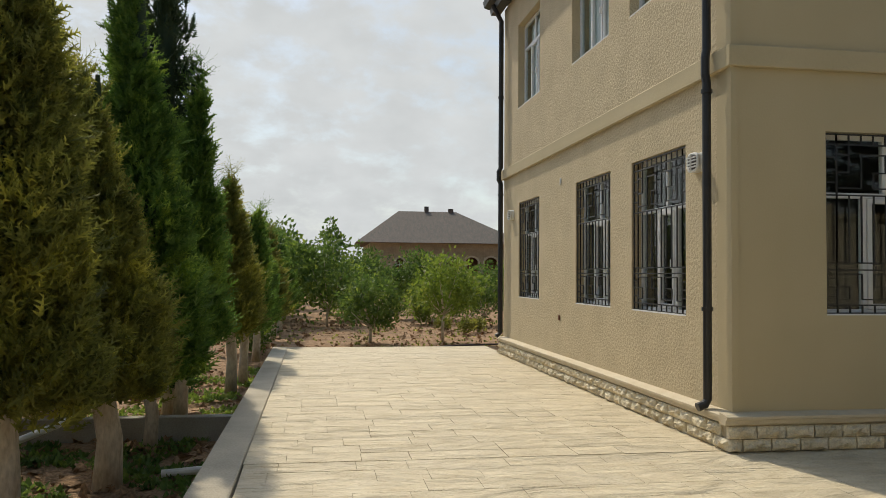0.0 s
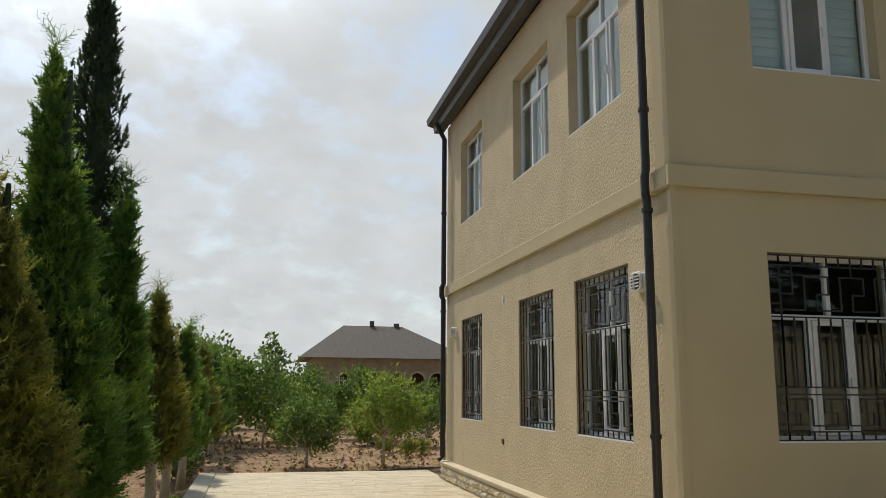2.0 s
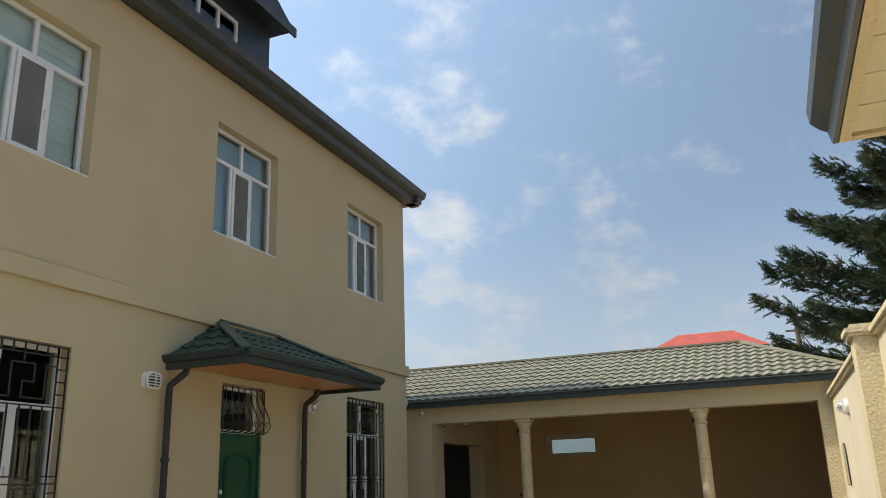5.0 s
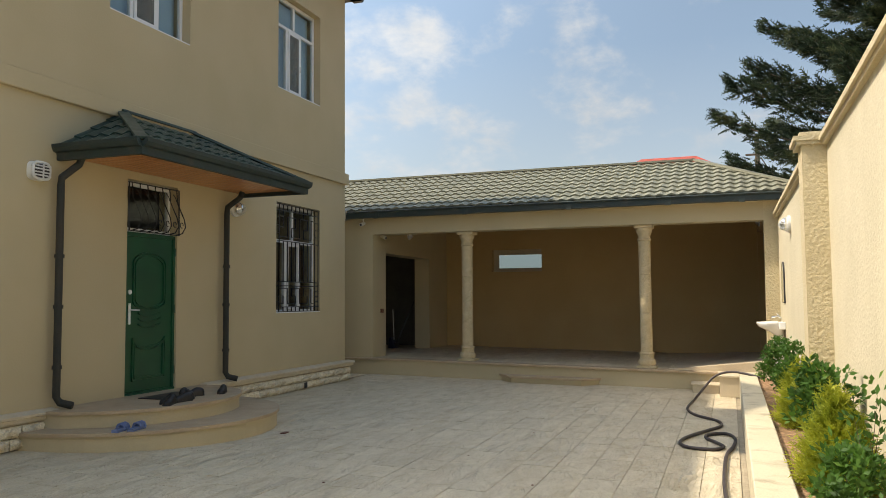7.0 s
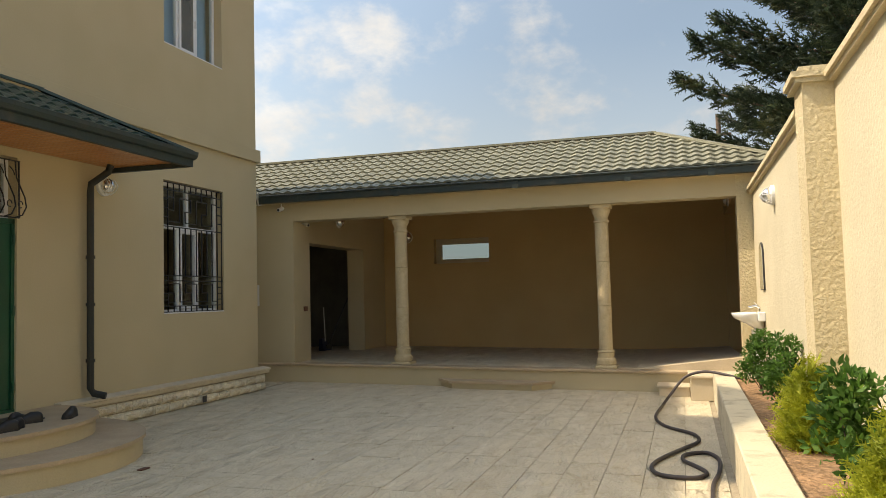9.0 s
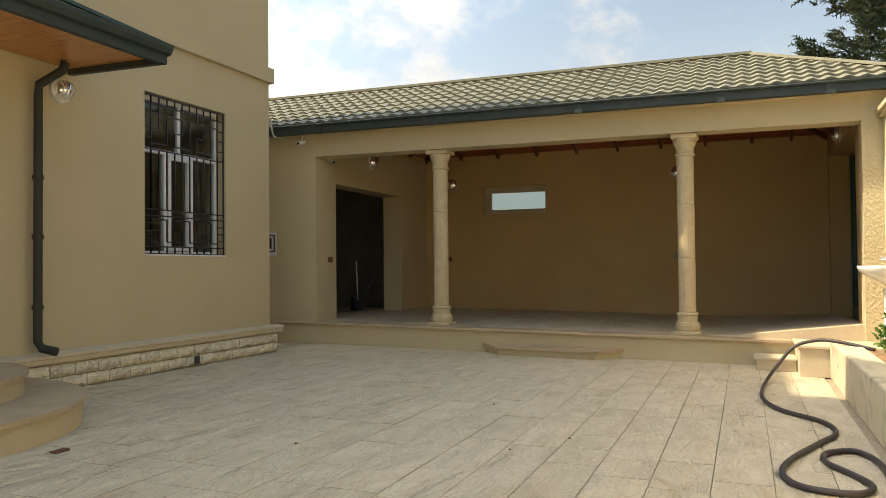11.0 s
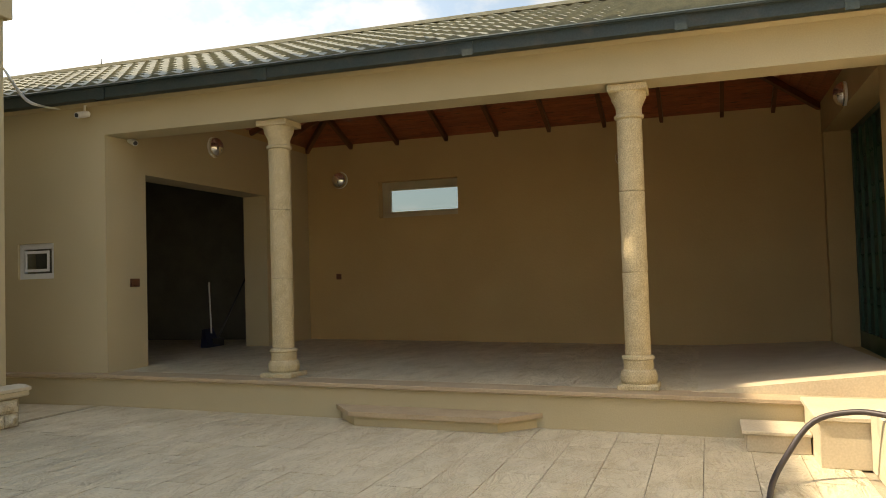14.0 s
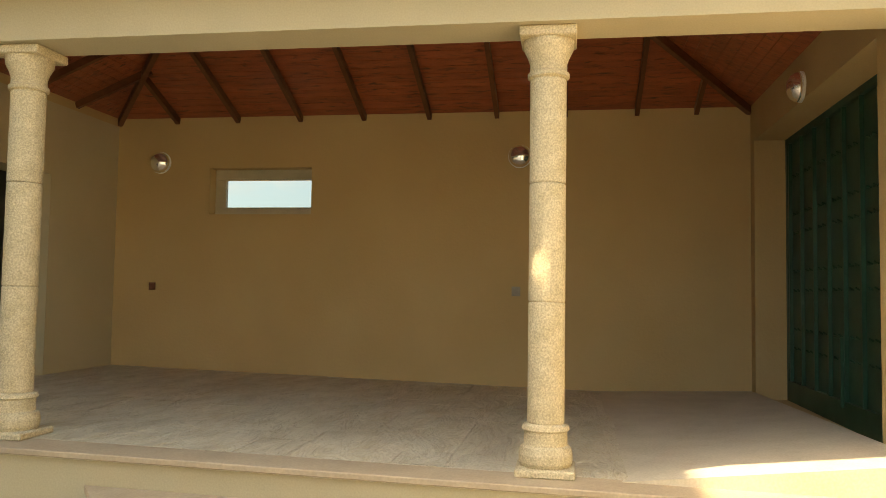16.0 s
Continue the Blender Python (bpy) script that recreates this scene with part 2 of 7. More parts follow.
M = dict(
    stucco=mat("stucco", (0.50, 0.42, 0.27), 0.9, (0.47, 0.395, 0.25), 1.2, 90, 0.05, 0.25, 45, dist=0.006),
    stucco_rough=mat("stucco_rough", (0.55, 0.455, 0.30), 0.92, (0.49, 0.405, 0.265), 2.0, 70, 0.08, 0.7, 27, dist=0.022, detail=8),
    worn_cream=mat("worn_cream", (0.58, 0.52, 0.38), 0.85, (0.53, 0.47, 0.34), 1.5, 70, 0.08, 0.4, 30, stain=(4.5, 0.7, (0.28, 0.24, 0.17))),
    cream=mat("cream_stucco", (0.57, 0.51, 0.37), 0.9, (0.53, 0.475, 0.34), 1.5, 80, 0.05, 0.7, 30, dist=0.012),
    cream_dark=mat("tan_stucco", (0.56, 0.48, 0.31), 0.9, (0.52, 0.44, 0.28), 2, 80, 0.06, 1.0, 26, dist=0.02),
    # yellower stucco for the portico's inner walls: warm bounced light in the colour
    inner=mat("bounce_warm_stucco", (0.50, 0.355, 0.17), 0.9, (0.47, 0.33, 0.155), 1.2, 90, 0.05, 0.35, 35, dist=0.008),
    rock=mat("split_stone", (0.78, 0.73, 0.59), 0.9, (0.64, 0.54, 0.37), 8, 60, 0.15, 1.0, 26, random=0.12, dist=0.04),
    mortar=mat("mortar", (0.45, 0.39, 0.28), 0.95, None, 6, 60, 0.1, 0.3),
    limestone=mat("limestone", (0.58, 0.51, 0.38), 0.75, (0.53, 0.45, 0.32), 5, 120, 0.10, 0.45, 60, dist=0.004, random=0.04),
    column=mat("column_stone", (0.57, 0.47, 0.30), 0.85, (0.49, 0.395, 0.24), 9, 95, 0.26, 0.8, 70, dist=0.008),
    sandstone=mat("step_stone", (0.45, 0.345, 0.225), 0.7, (0.40, 0.30, 0.195), 3, 60, 0.08, 0.2, 30, dist=0.004),
    paving=mat("court_paving", (0.60, 0.52, 0.375), 0.66, (0.54, 0.46, 0.32), 2.6, 40, 0.08, 0.35, 7, random=0.05, island=True, dist=0.02, stretch=(1, 2.4, 1), stain=(2.6, 0.4, (0.42, 0.34, 0.22))),
    joint=mat("joint", (0.38, 0.32, 0.225), 0.9, None, 6, 60, 0.15, 0.2),
    steel_black=mat("black_iron", (0.02, 0.02, 0.022), 0.45, None, 6, 80, 0.1, 0.1),
    gutter_dark=mat("weathered_dark_gutter", (0.035, 0.045, 0.05), 0.45, (0.06, 0.06, 0.055), 5, 60, 0.2, 0.15, stain=(3, 0.6, (0.12, 0.10, 0.085))),
    roof_dark=mat("dark_roof", (0.03, 0.045, 0.055), 0.45, None, 5, 60, 0.15, 0.1),
    roof_green=mat("green_tile", (0.235, 0.23, 0.165), 0.55, (0.20, 0.20, 0.145), 3, 60, 0.12, 0.15, random=0.06, island=True),
    canopy_green=mat("canopy_green", (0.03, 0.065, 0.055), 0.35, (0.025, 0.05, 0.045), 5, 60, 0.15, 0.1),
    pipe_dark=mat("pipe_dark", (0.018, 0.022, 0.019), 0.7, (0.035, 0.03, 0.022), 5, 60, 0.2, 0.1),
    gutter_green=mat("gutter_green", (0.018, 0.035, 0.033), 0.6, (0.028, 0.038, 0.034), 5, 60, 0.2, 0.1, stain=(3, 0.4, (0.10, 0.08, 0.06))),
    door_green=mat("door_green", (0.005, 0.075, 0.035), 0.35, (0.004, 0.06, 0.03), 3, 90, 0.08, 0.05),
    gate_green=mat("gate_green", (0.014, 0.075, 0.044), 0.4, None, 3, 60, 0.15, 0.05),
    pvc=mat("white_pvc", (0.72, 0.73, 0.74), 0.35, (0.68, 0.69, 0.70), 3, 60, 0.02, 0.0),
    white=mat("white_plastic", (0.78, 0.78, 0.75), 0.35, None, 3, 60, 0.03, 0.0),
    timber=mat("orange_timber", (0.55, 0.23, 0.07), 0.4, (0.44, 0.17, 0.05), 2, 30, 0.15, 0.1, stretch=(8, 1, 8), coat=0.3),
    timber_ceiling=mat("ceiling_timber", (0.36, 0.085, 0.035), 0.38, (0.26, 0.06, 0.026), 2, 30, 0.2, 0.1, stretch=(8, 1.6, 8), random=0.15, island=True, coat=0.3, stain=(3.2, 0.9, (0.06, 0.02, 0.01))),
    rafter=mat("rafter_timber", (0.15, 0.05, 0.02), 0.5, None, 2, 40, 0.2, 0.1, stretch=(1, 8, 8)),
    blind=mat("pale_blind", (0.70, 0.76, 0.72), 0.7, None, 3, 50, 0.03, 0.0),
    blind_blue=mat("blue_blind", (0.34, 0.46, 0.54), 0.7, None, 3, 50, 0.03, 0.0),
    # store room walls, with the room's shade put into the colour
    shade_lining=mat("shade_plaster", (0.17, 0.16, 0.13), 0.9, None, 3, 50, 0.05, 0.1),
    # near-black: painted shade of rooms and holes, also the dark broom bristles
    shade_and_dark=mat("shade_and_dark", (0.06, 0.055, 0.05), 0.9, None, 3, 50, 0.05, 0.0),
    soil=mat("soil", (0.36, 0.215, 0.115), 0.95, (0.23, 0.14, 0.075), 1.6, 25, 0.35, 1.0, 12, dist=0.08),
    bark=mat("whitewashed_bark", (0.55, 0.50, 0.42), 0.9, (0.38, 0.31, 0.23), 6, 30, 0.2, 0.8, 14, stretch=(1, 1, 0.4), dist=0.03),
    bark_brown=mat("bark_brown", (0.12, 0.09, 0.065), 0.9, None, 6, 30, 0.2, 0.8, 20, stretch=(1, 1, 0.4), dist=0.03),
    concrete=mat("concrete", (0.36, 0.34, 0.29), 0.85, (0.28, 0.26, 0.22), 2, 50, 0.12, 0.3, 20),
    kerb_stone=mat("kerb_stone", (0.46, 0.41, 0.32), 0.8, (0.38, 0.34, 0.27), 2, 50, 0.12, 0.3, 20),
    screen=mat("grey_mesh", (0.22, 0.22, 0.20), 0.8, None, 3, 400, 0.3, 0.0, alpha=0.5),
    hose=mat("black_hose", (0.045, 0.035, 0.035), 0.5, None, 4, 60, 0.1, 0.0),
    rubber=mat("black_leather", (0.012, 0.011, 0.011), 0.5, None, 6, 60, 0.2, 0.1),
    ceramic=mat("white_ceramic", (0.82, 0.82, 0.80), 0.12, None, 3, 60, 0.01, 0.0, coat=0.4),
)


def leafmat(name, c1, c2, c3):
    m = bpy.data.materials.new(name)
    m.use_nodes = True
    n, l = m.node_tree.nodes, m.node_tree.links
    b = n["Principled BSDF"]
    g = n.new("ShaderNodeNewGeometry")
    r = n.new("ShaderNodeValToRGB")
    r.color_ramp.elements[0].color, r.color_ramp.elements[1].color = (*c1, 1), (*c3, 1)
    e = r.color_ramp.elements.new(0.6); e.color = (*c2, 1)
    tc = n.new("ShaderNodeTexCoord")
    noi = n.new("ShaderNodeTexNoise"); noi.inputs["Scale"].default_value, noi.inputs["Detail"].default_value = 2.6, 4
    l.new(tc.outputs["Object"], noi.inputs["Vector"])
    ma = n.new("ShaderNodeMath"); ma.operation = "MULTIPLY_ADD"; ma.inputs[1].default_value = 0.35
    l.new(g.outputs["Random Per Island"], ma.inputs[0])
    mb = n.new("ShaderNodeMapRange")
    mb.inputs["From Min"].default_value, mb.inputs["From Max"].default_value, mb.inputs["To Max"].default_value = 0.36, 0.66, 0.65
    l.new(noi.outputs[0], mb.inputs["Value"]); l.new(mb.outputs[0], ma.inputs[2])
    l.new(ma.outputs[0], r.inputs[0]); l.new(r.outputs[0], b.inputs["Base Color"])
    b.inputs["Roughness"].default_value = 0.6
    tr = n.new("ShaderNodeBsdfTranslucent"); l.new(r.outputs[0], tr.inputs[0])
    mix = n.new("ShaderNodeMixShader"); mix.inputs[0].default_value = 0.5
    l.new(b.outputs[0], mix.inputs[1]); l.new(tr.outputs[0], mix.inputs[2])
    l.new(mix.outputs[0], n["Material Output"].inputs[0])
    return m




def veins(m):
    """Thin wavy brown veins and ridges, as in riven sandstone."""
    n, l = m.node_tree.nodes, m.node_tree.links
    b = n["Principled BSDF"]
    mp = [q for q in n if q.bl_idname == "ShaderNodeMapping"][0]
    v = n.new("ShaderNodeTexNoise")
    v.inputs["Scale"].default_value, v.inputs["Detail"].default_value, v.inputs["Distortion"].default_value = 1.7, 3, 1.6
    l.new(mp.outputs[0], v.inputs["Vector"])
    pp = n.new("ShaderNodeMath"); pp.operation = "PINGPONG"; pp.inputs[1].default_value = 0.06
    l.new(v.outputs[0], pp.inputs[0])
    r = n.new("ShaderNodeMapRange")
    r.inputs["From Min"].default_value, r.inputs["From Max"].default_value, r.inputs["To Min"].default_value, r.inputs["To Max"].default_value = 0.0, 0.014, 0.35, 0.0
    l.new(pp.outputs[0], r.inputs["Value"])
    src = b.inputs["Base Color"].links[0].from_socket
    mx = n.new("ShaderNodeMix"); mx.data_type = "RGBA"; mx.inputs[7].default_value = (0.34, 0.26, 0.155, 1)
    l.new(r.outputs[0], mx.inputs[0]); l.new(src, mx.inputs[6]); l.new(mx.outputs[2], b.inputs["Base Color"])
    bp = n.new("ShaderNodeBump"); bp.inputs["Strength"].default_value, bp.inputs["Distance"].default_value = 0.6, 0.15
    l.new(pp.outputs[0], bp.inputs["Height"])
    l.new(b.inputs["Normal"].links[0].from_socket, bp.inputs["Normal"])
    # broken ledges of the split layers
    lay_ = n.new("ShaderNodeTexNoise")
    lay_.inputs["Scale"].default_value, lay_.inputs["Detail"].default_value, lay_.inputs["Distortion"].default_value = 1.0, 4, 0.7
    l.new(mp.outputs[0], lay_.inputs["Vector"])
    st_ = n.new("ShaderNodeMath"); st_.operation = "MULTIPLY"; st_.inputs[1].default_value = 7.0
    l.new(lay_.outputs[0], st_.inputs[0])
    fr_ = n.new("ShaderNodeMath"); fr_.operation = "FRACT"; l.new(st_.outputs[0], fr_.inputs[0])
    b2 = n.new("ShaderNodeBump"); b2.inputs["Strength"].default_value, b2.inputs["Distance"].default_value = 0.8, 0.03
    l.new(fr_.outputs[0], b2.inputs["Height"]); l.new(bp.outputs[0], b2.inputs["Normal"]); l.new(b2.outputs[0], b.inputs["Normal"])
    tone = n.new("ShaderNodeMapRange")
    tone.inputs["To Min"].default_value, tone.inputs["To Max"].default_value = 0.96, 1.03
    l.new(fr_.outputs[0], tone.inputs["Value"])
    sc_ = n.new("ShaderNodeVectorMath"); sc_.operation = "SCALE"
    l.new(mx.outputs[2], sc_.inputs[0]); l.new(tone.outputs[0], sc_.inputs["Scale"]); l.new(sc_.outputs[0], b.inputs["Base Color"])
    return m


def slabmat():
    """Riven slab stone; the pattern shifts from slab to slab."""
    m = mat("paving_slab", (0.60, 0.52, 0.375), 0.66, (0.54, 0.46, 0.32), 2.6, 40, 0.08, 0.35, 7, random=0.05, dist=0.02, stretch=(1, 2.4, 1), stain=(2.6, 0.4, (0.42, 0.34, 0.22)))
    n, l = m.node_tree.nodes, m.node_tree.links
    info = n.new("ShaderNodeObjectInfo")
    mul = n.new("ShaderNodeMath"); mul.operation = "MULTIPLY"; mul.inputs[1].default_value = 37.0
    l.new(info.outputs["Random"], mul.inputs[0])
    mp = [q for q in n if q.bl_idname == "ShaderNodeMapping"][0]
    l.new(mul.outputs[0], mp.inputs["Location"])
    return veins(m)


M["paving"] = veins(M["paving"])


M["cypress"] = leafmat("cypress_leaf", (0.045, 0.11, 0.024), (0.16, 0.28, 0.05), (0.44, 0.58, 0.09))
M["cypress_brown"] = leafmat("cypress_brown", (0.085, 0.105, 0.025), (0.27, 0.28, 0.06), (0.58, 0.56, 0.10))
# dark leaves of the columnar cypresses, and painted shade for the crown cores
M["cypress_dark_and_shade"] = leafmat("cypress_dark_and_shade", (0.025, 0.05, 0.022), (0.05, 0.085, 0.04), (0.09, 0.13, 0.055))
M["orchard"] = leafmat("orchard_leaf", (0.05, 0.11, 0.025), (0.14, 0.22, 0.045), (0.28, 0.36, 0.065))
M["orchard_bright"] = leafmat("orchard_bright", (0.11, 0.17, 0.03), (0.21, 0.30, 0.045), (0.38, 0.42, 0.07))
M["shrub"] = leafmat("shrub_leaf", (0.035, 0.09, 0.018), (0.08, 0.19, 0.03), (0.20, 0.32, 0.05))
M["slab"] = slabmat()
M["golden"] = leafmat("golden_thuja", (0.18, 0.24, 0.02), (0.42, 0.45, 0.05), (0.62, 0.60, 0.08))
M["fir"] = leafmat("fir_needles", (0.018, 0.034, 0.022), (0.045, 0.068, 0.035), (0.11, 0.12, 0.05))


def glassmat(name, tint, rough=0.02, mix=0.05):
    """Window glass: clear with a Fresnel mirror."""
    m = bpy.data.materials.new(name)
    m.use_nodes = True
    n, l = m.node_tree.nodes, m.node_tree.links
    n.clear()
    tr = n.new("ShaderNodeBsdfTransparent"); tr.inputs[0].default_value = (*tint, 1)
    gl = n.new("ShaderNodeBsdfGlossy"); gl.inputs["Roughness"].default_value = rough
    fr = n.new("ShaderNodeLayerWeight"); fr.inputs[0].default_value = 0.25
    pw_ = n.new("ShaderNodeMath"); pw_.operation = "POWER"; pw_.inputs[1].default_value = 2.5
    l.new(fr.outputs["Facing"], pw_.inputs[0])
    mul = n.new("ShaderNodeMath"); mul.operation = "MULTIPLY_ADD"; mul.inputs[1].default_value, mul.inputs[2].default_value = 0.75, mix
    l.new(pw_.outputs[0], mul.inputs[0])
    mx = n.new("ShaderNodeMixShader"); l.new(mul.outputs[0], mx.inputs[0])
    l.new(tr.outputs[0], mx.inputs[1]); l.new(gl.outputs[0], mx.inputs[2])
    o = n.new("ShaderNodeOutputMaterial"); l.new(mx.outputs[0], o.inputs[0])
    return m


M["glass"] = glassmat("window_glass", (0.88, 0.92, 0.92))
M["mirror"] = mat("mirror", (0.85, 0.87, 0.87), 0.12, None, 3, 50, 0.0, 0.0, metal=1.0)


# ---- mesh helpers ----
def tidy(bm):
    bmesh.ops.recalc_face_normals(bm, faces=bm.faces)
    return bm


def mesh_of(name, bm, material, smooth=False):
    me = bpy.data.meshes.new(name)
    bm.to_mesh(me)
    bm.free()
    me.materials.append(M[material] if isinstance(material, str) else material)
    if smooth:
        for p in me.polygons:
            p.use_smooth = True
    return me


def part(name, bm, material, parent=None, label="", smooth=False):
    ob = new(name, mesh_of(name, bm, material, smooth))
    if parent is not None:
        ob.parent = parent
    if label:
        tagged(ob, label=label)
    return ob


def holder(name, label="", category="", group="", kind="", at=(0, 0, 0), rz=0.0, parent=None):
    ob = new(name)
    ob.empty_display_size = 0.1
    ob.matrix_basis = pose(*at, 0, 0, rz)
    if parent is not None:
        ob.parent = parent
    return tagged(ob, label, category, group, kind)


def box(bm, x0, x1, y0, y1, z0, z1, bevel=0.0):
    vs = [bm.verts.new((x, y, z)) for x in (x0, x1) for y in (y0, y1) for z in (z0, z1)]
    fs = [bm.faces.new([vs[i] for i in f]) for f in ((0, 1, 3, 2), (4, 6, 7, 5), (0, 4, 5, 1), (2, 3, 7, 6), (0, 2, 6, 4), (1, 5, 7, 3))]
    if bevel:
        es = list({e for f in fs for e in f.edges})
        bmesh.ops.bevel(bm, geom=es, offset=bevel, segments=1, affect="EDGES")
    return bm


def boxes(rows, bevel=0.0):
    bm = bmesh.new()
    for r in rows:
        box(bm, *r, bevel=bevel)
    return bm


def beam(bm, a, b, w, h, up=(0, 0, 1)):
    """A bar of section w x h from a to b."""
    a, b, up = Vector(a), Vector(b), Vector(up)
    d = (b - a).normalized()
    s = d.cross(up)
    if s.length < 1e-4:
        s = d.cross(Vector((1, 0, 0)))
    s.normalize()
    u = s.cross(d)
    vs = [bm.verts.new(p + s * i * w / 2 + u * j * h / 2) for p in (a, b) for i, j in ((-1, -1), (1, -1), (1, 1), (-1, 1))]
    for f in ((3, 2, 1, 0), (4, 5, 6, 7), (0, 1, 5, 4), (1, 2, 6, 5), (2, 3, 7, 6), (3, 0, 4, 7)):
        bm.faces.new([vs[i] for i in f])
    return bm


def lathe(bm, prof, seg=24, cx=0.0, cy=0.0, cap=True):
    """Turn a profile of (radius, z) round the upright at cx, cy."""
    rings = [[bm.verts.new((cx + r * math.cos(2 * math.pi * k / seg), cy + r * math.sin(2 * math.pi * k / seg), z)) for k in range(seg)] for r, z in prof]
    for a, b in zip(rings, rings[1:]):
        for k in range(seg):
            bm.faces.new((a[k], a[(k + 1) % seg], b[(k + 1) % seg], b[k]))
    if cap:
        bm.faces.new(rings[0][::-1])
        bm.faces.new(rings[-1])
    return bm


def tube(bm, pts, r, seg=8, radii=None):
    pts = [Vector(p) for p in pts]
    rings = []
    side = None
    for i, p in enumerate(pts):
        d = (pts[min(i + 1, len(pts) - 1)] - pts[max(i - 1, 0)]).normalized()
        if side is None:
            side = d.orthogonal().normalized()
        side = (side - d * side.dot(d)).normalized()
        u = d.cross(side)
        rr = radii[i] if radii else r
        rings.append([bm.verts.new(p + (side * math.cos(2 * math.pi * k / seg) + u * math.sin(2 * math.pi * k / seg)) * rr) for k in range(seg)])
    for a, b in zip(rings, rings[1:]):
        for k in range(seg):
            bm.faces.new((a[k], a[(k + 1) % seg], b[(k + 1) % seg], b[k]))
    bm.faces.new(rings[0][::-1])
    bm.faces.new(rings[-1])
    return bm


def prism(bm, ring, z0, z1):
    """An upright prism over a ring of (x, y)."""
    a = [bm.verts.new((x, y, z0)) for x, y in ring]
    b = [bm.verts.new((x, y, z1)) for x, y in ring]
    bm.faces.new(a[::-1])
    bm.faces.new(b)
    for i in range(len(ring)):
        j = (i + 1) % len(ring)
        bm.faces.new((a[i], a[j], b[j], b[i]))
    return bm


def extrude_profile(bm, prof, p0, p1, out):
    """A moulding: profile of (out, z) run from p0 to p1 (x, y), out = outward (x, y)."""
    a = [bm.verts.new((p0[0] + out[0] * o, p0[1] + out[1] * o, z)) for o, z in prof]
    b = [bm.verts.new((p1[0] + out[0] * o, p1[1] + out[1] * o, z)) for o, z in prof]
    for i in range(len(prof)):
        j = (i + 1) % len(prof)
        bm.faces.new((a[i], a[j], b[j], b[i]))
    bm.faces.new(a[::-1])
    bm.faces.new(b)
    return bm


def wall_mesh(u0, u1, z0, z1, thick, holes, to_world):
    """A wall with openings through it. (u along, w into the wall, z up) -> to_world."""
    us = sorted({u0, u1, *[h[0] for h in holes], *[h[1] for h in holes]})
    zs = sorted({z0, z1, *[h[2] for h in holes], *[h[3] for h in holes]})
    solid = lambda i, j: 0 <= i < len(us) - 1 and 0 <= j < len(zs) - 1 and not any(
        h[0] - 1e-6 < (us[i] + us[i + 1]) / 2 < h[1] + 1e-6 and h[2] - 1e-6 < (zs[j] + zs[j + 1]) / 2 < h[3] + 1e-6 for h in holes)
    bm = bmesh.new()
    cache = {}

    def v(i, j, w):
        if (i, j, w) not in cache:
            cache[i, j, w] = bm.verts.new(to_world(us[i], w, zs[j]))
        return cache[i, j, w]
    for i in range(len(us) - 1):
        for j in range(len(zs) - 1):
            if not solid(i, j):
                continue
            bm.faces.new((v(i, j, 0), v(i + 1, j, 0), v(i + 1, j + 1, 0), v(i, j + 1, 0)))
            bm.faces.new((v(i, j, thick), v(i, j + 1, thick), v(i + 1, j + 1, thick), v(i + 1, j, thick)))
            if not solid(i - 1, j):
                bm.faces.new((v(i, j, 0), v(i, j + 1, 0), v(i, j + 1, thick), v(i, j, thick)))
            if not solid(i + 1, j):
                bm.faces.new((v(i + 1, j, 0), v(i + 1, j, thick), v(i + 1, j + 1, thick), v(i + 1, j + 1, 0)))
            if not solid(i, j - 1):
                bm.faces.new((v(i, j, 0), v(i, j, thick), v(i + 1, j, thick), v(i + 1, j, 0)))
            if not solid(i, j + 1):
                bm.faces.new((v(i, j + 1, 0), v(i + 1, j + 1, 0), v(i + 1, j + 1, thick), v(i, j + 1, thick)))
    return tidy(bm)


def soup(name, verts, faces, material):
    me = bpy.data.meshes.new(name)
    me.from_pydata(verts, [], faces)
    me.materials.append(M[material])
    return me


FALL = 0.021


def slope(ob):
    """The yard drains away from the house: shear a thing's meshes down towards -y."""
    for o in [ob, *ob.children]:
        if o.type == "MESH":
            for v in o.data.vertices:
                v.co.z += FALL * min(v.co.y, 0.0)
    return ob


# ---- ground ----
GROUND_Z = -0.45
HXC = 11.0


def make_ground():
    bm = bmesh.new()
    xs = [-400, -120, -60, -30, *np.arange(-16, 22, 1.0).tolist(), 40, 90, 250, 400]
    ys = [-400, -120, -50, -25, *np.arange(-12, 44, 1.0).tolist(), 70, 120, 250, 500]
    g = {}
    for i, x in enumerate(xs):
        for j, y in enumerate(ys):
            z = GROUND_Z + (0.10 * noise.noise((x * 0.35, y * 0.35, 0)) if abs(x) < 60 else 0)
            if y > 11 and x > -20:
                z = -0.16 + 0.06 * noise.noise((x * 0.5, y * 0.6, 0)) - 0.02 * (y > 11.9)
            g[i, j] = bm.verts.new((x, y, z))
    for i in range(len(xs) - 1):
        for j in range(len(ys) - 1):
            bm.faces.new((g[i, j], g[i + 1, j], g[i + 1, j + 1], g[i, j + 1]))
    tagged(part("ground", tidy(bm), "soil", smooth=True), "dry brown bare earth with clods round the paved yard", "ground", kind="structure")


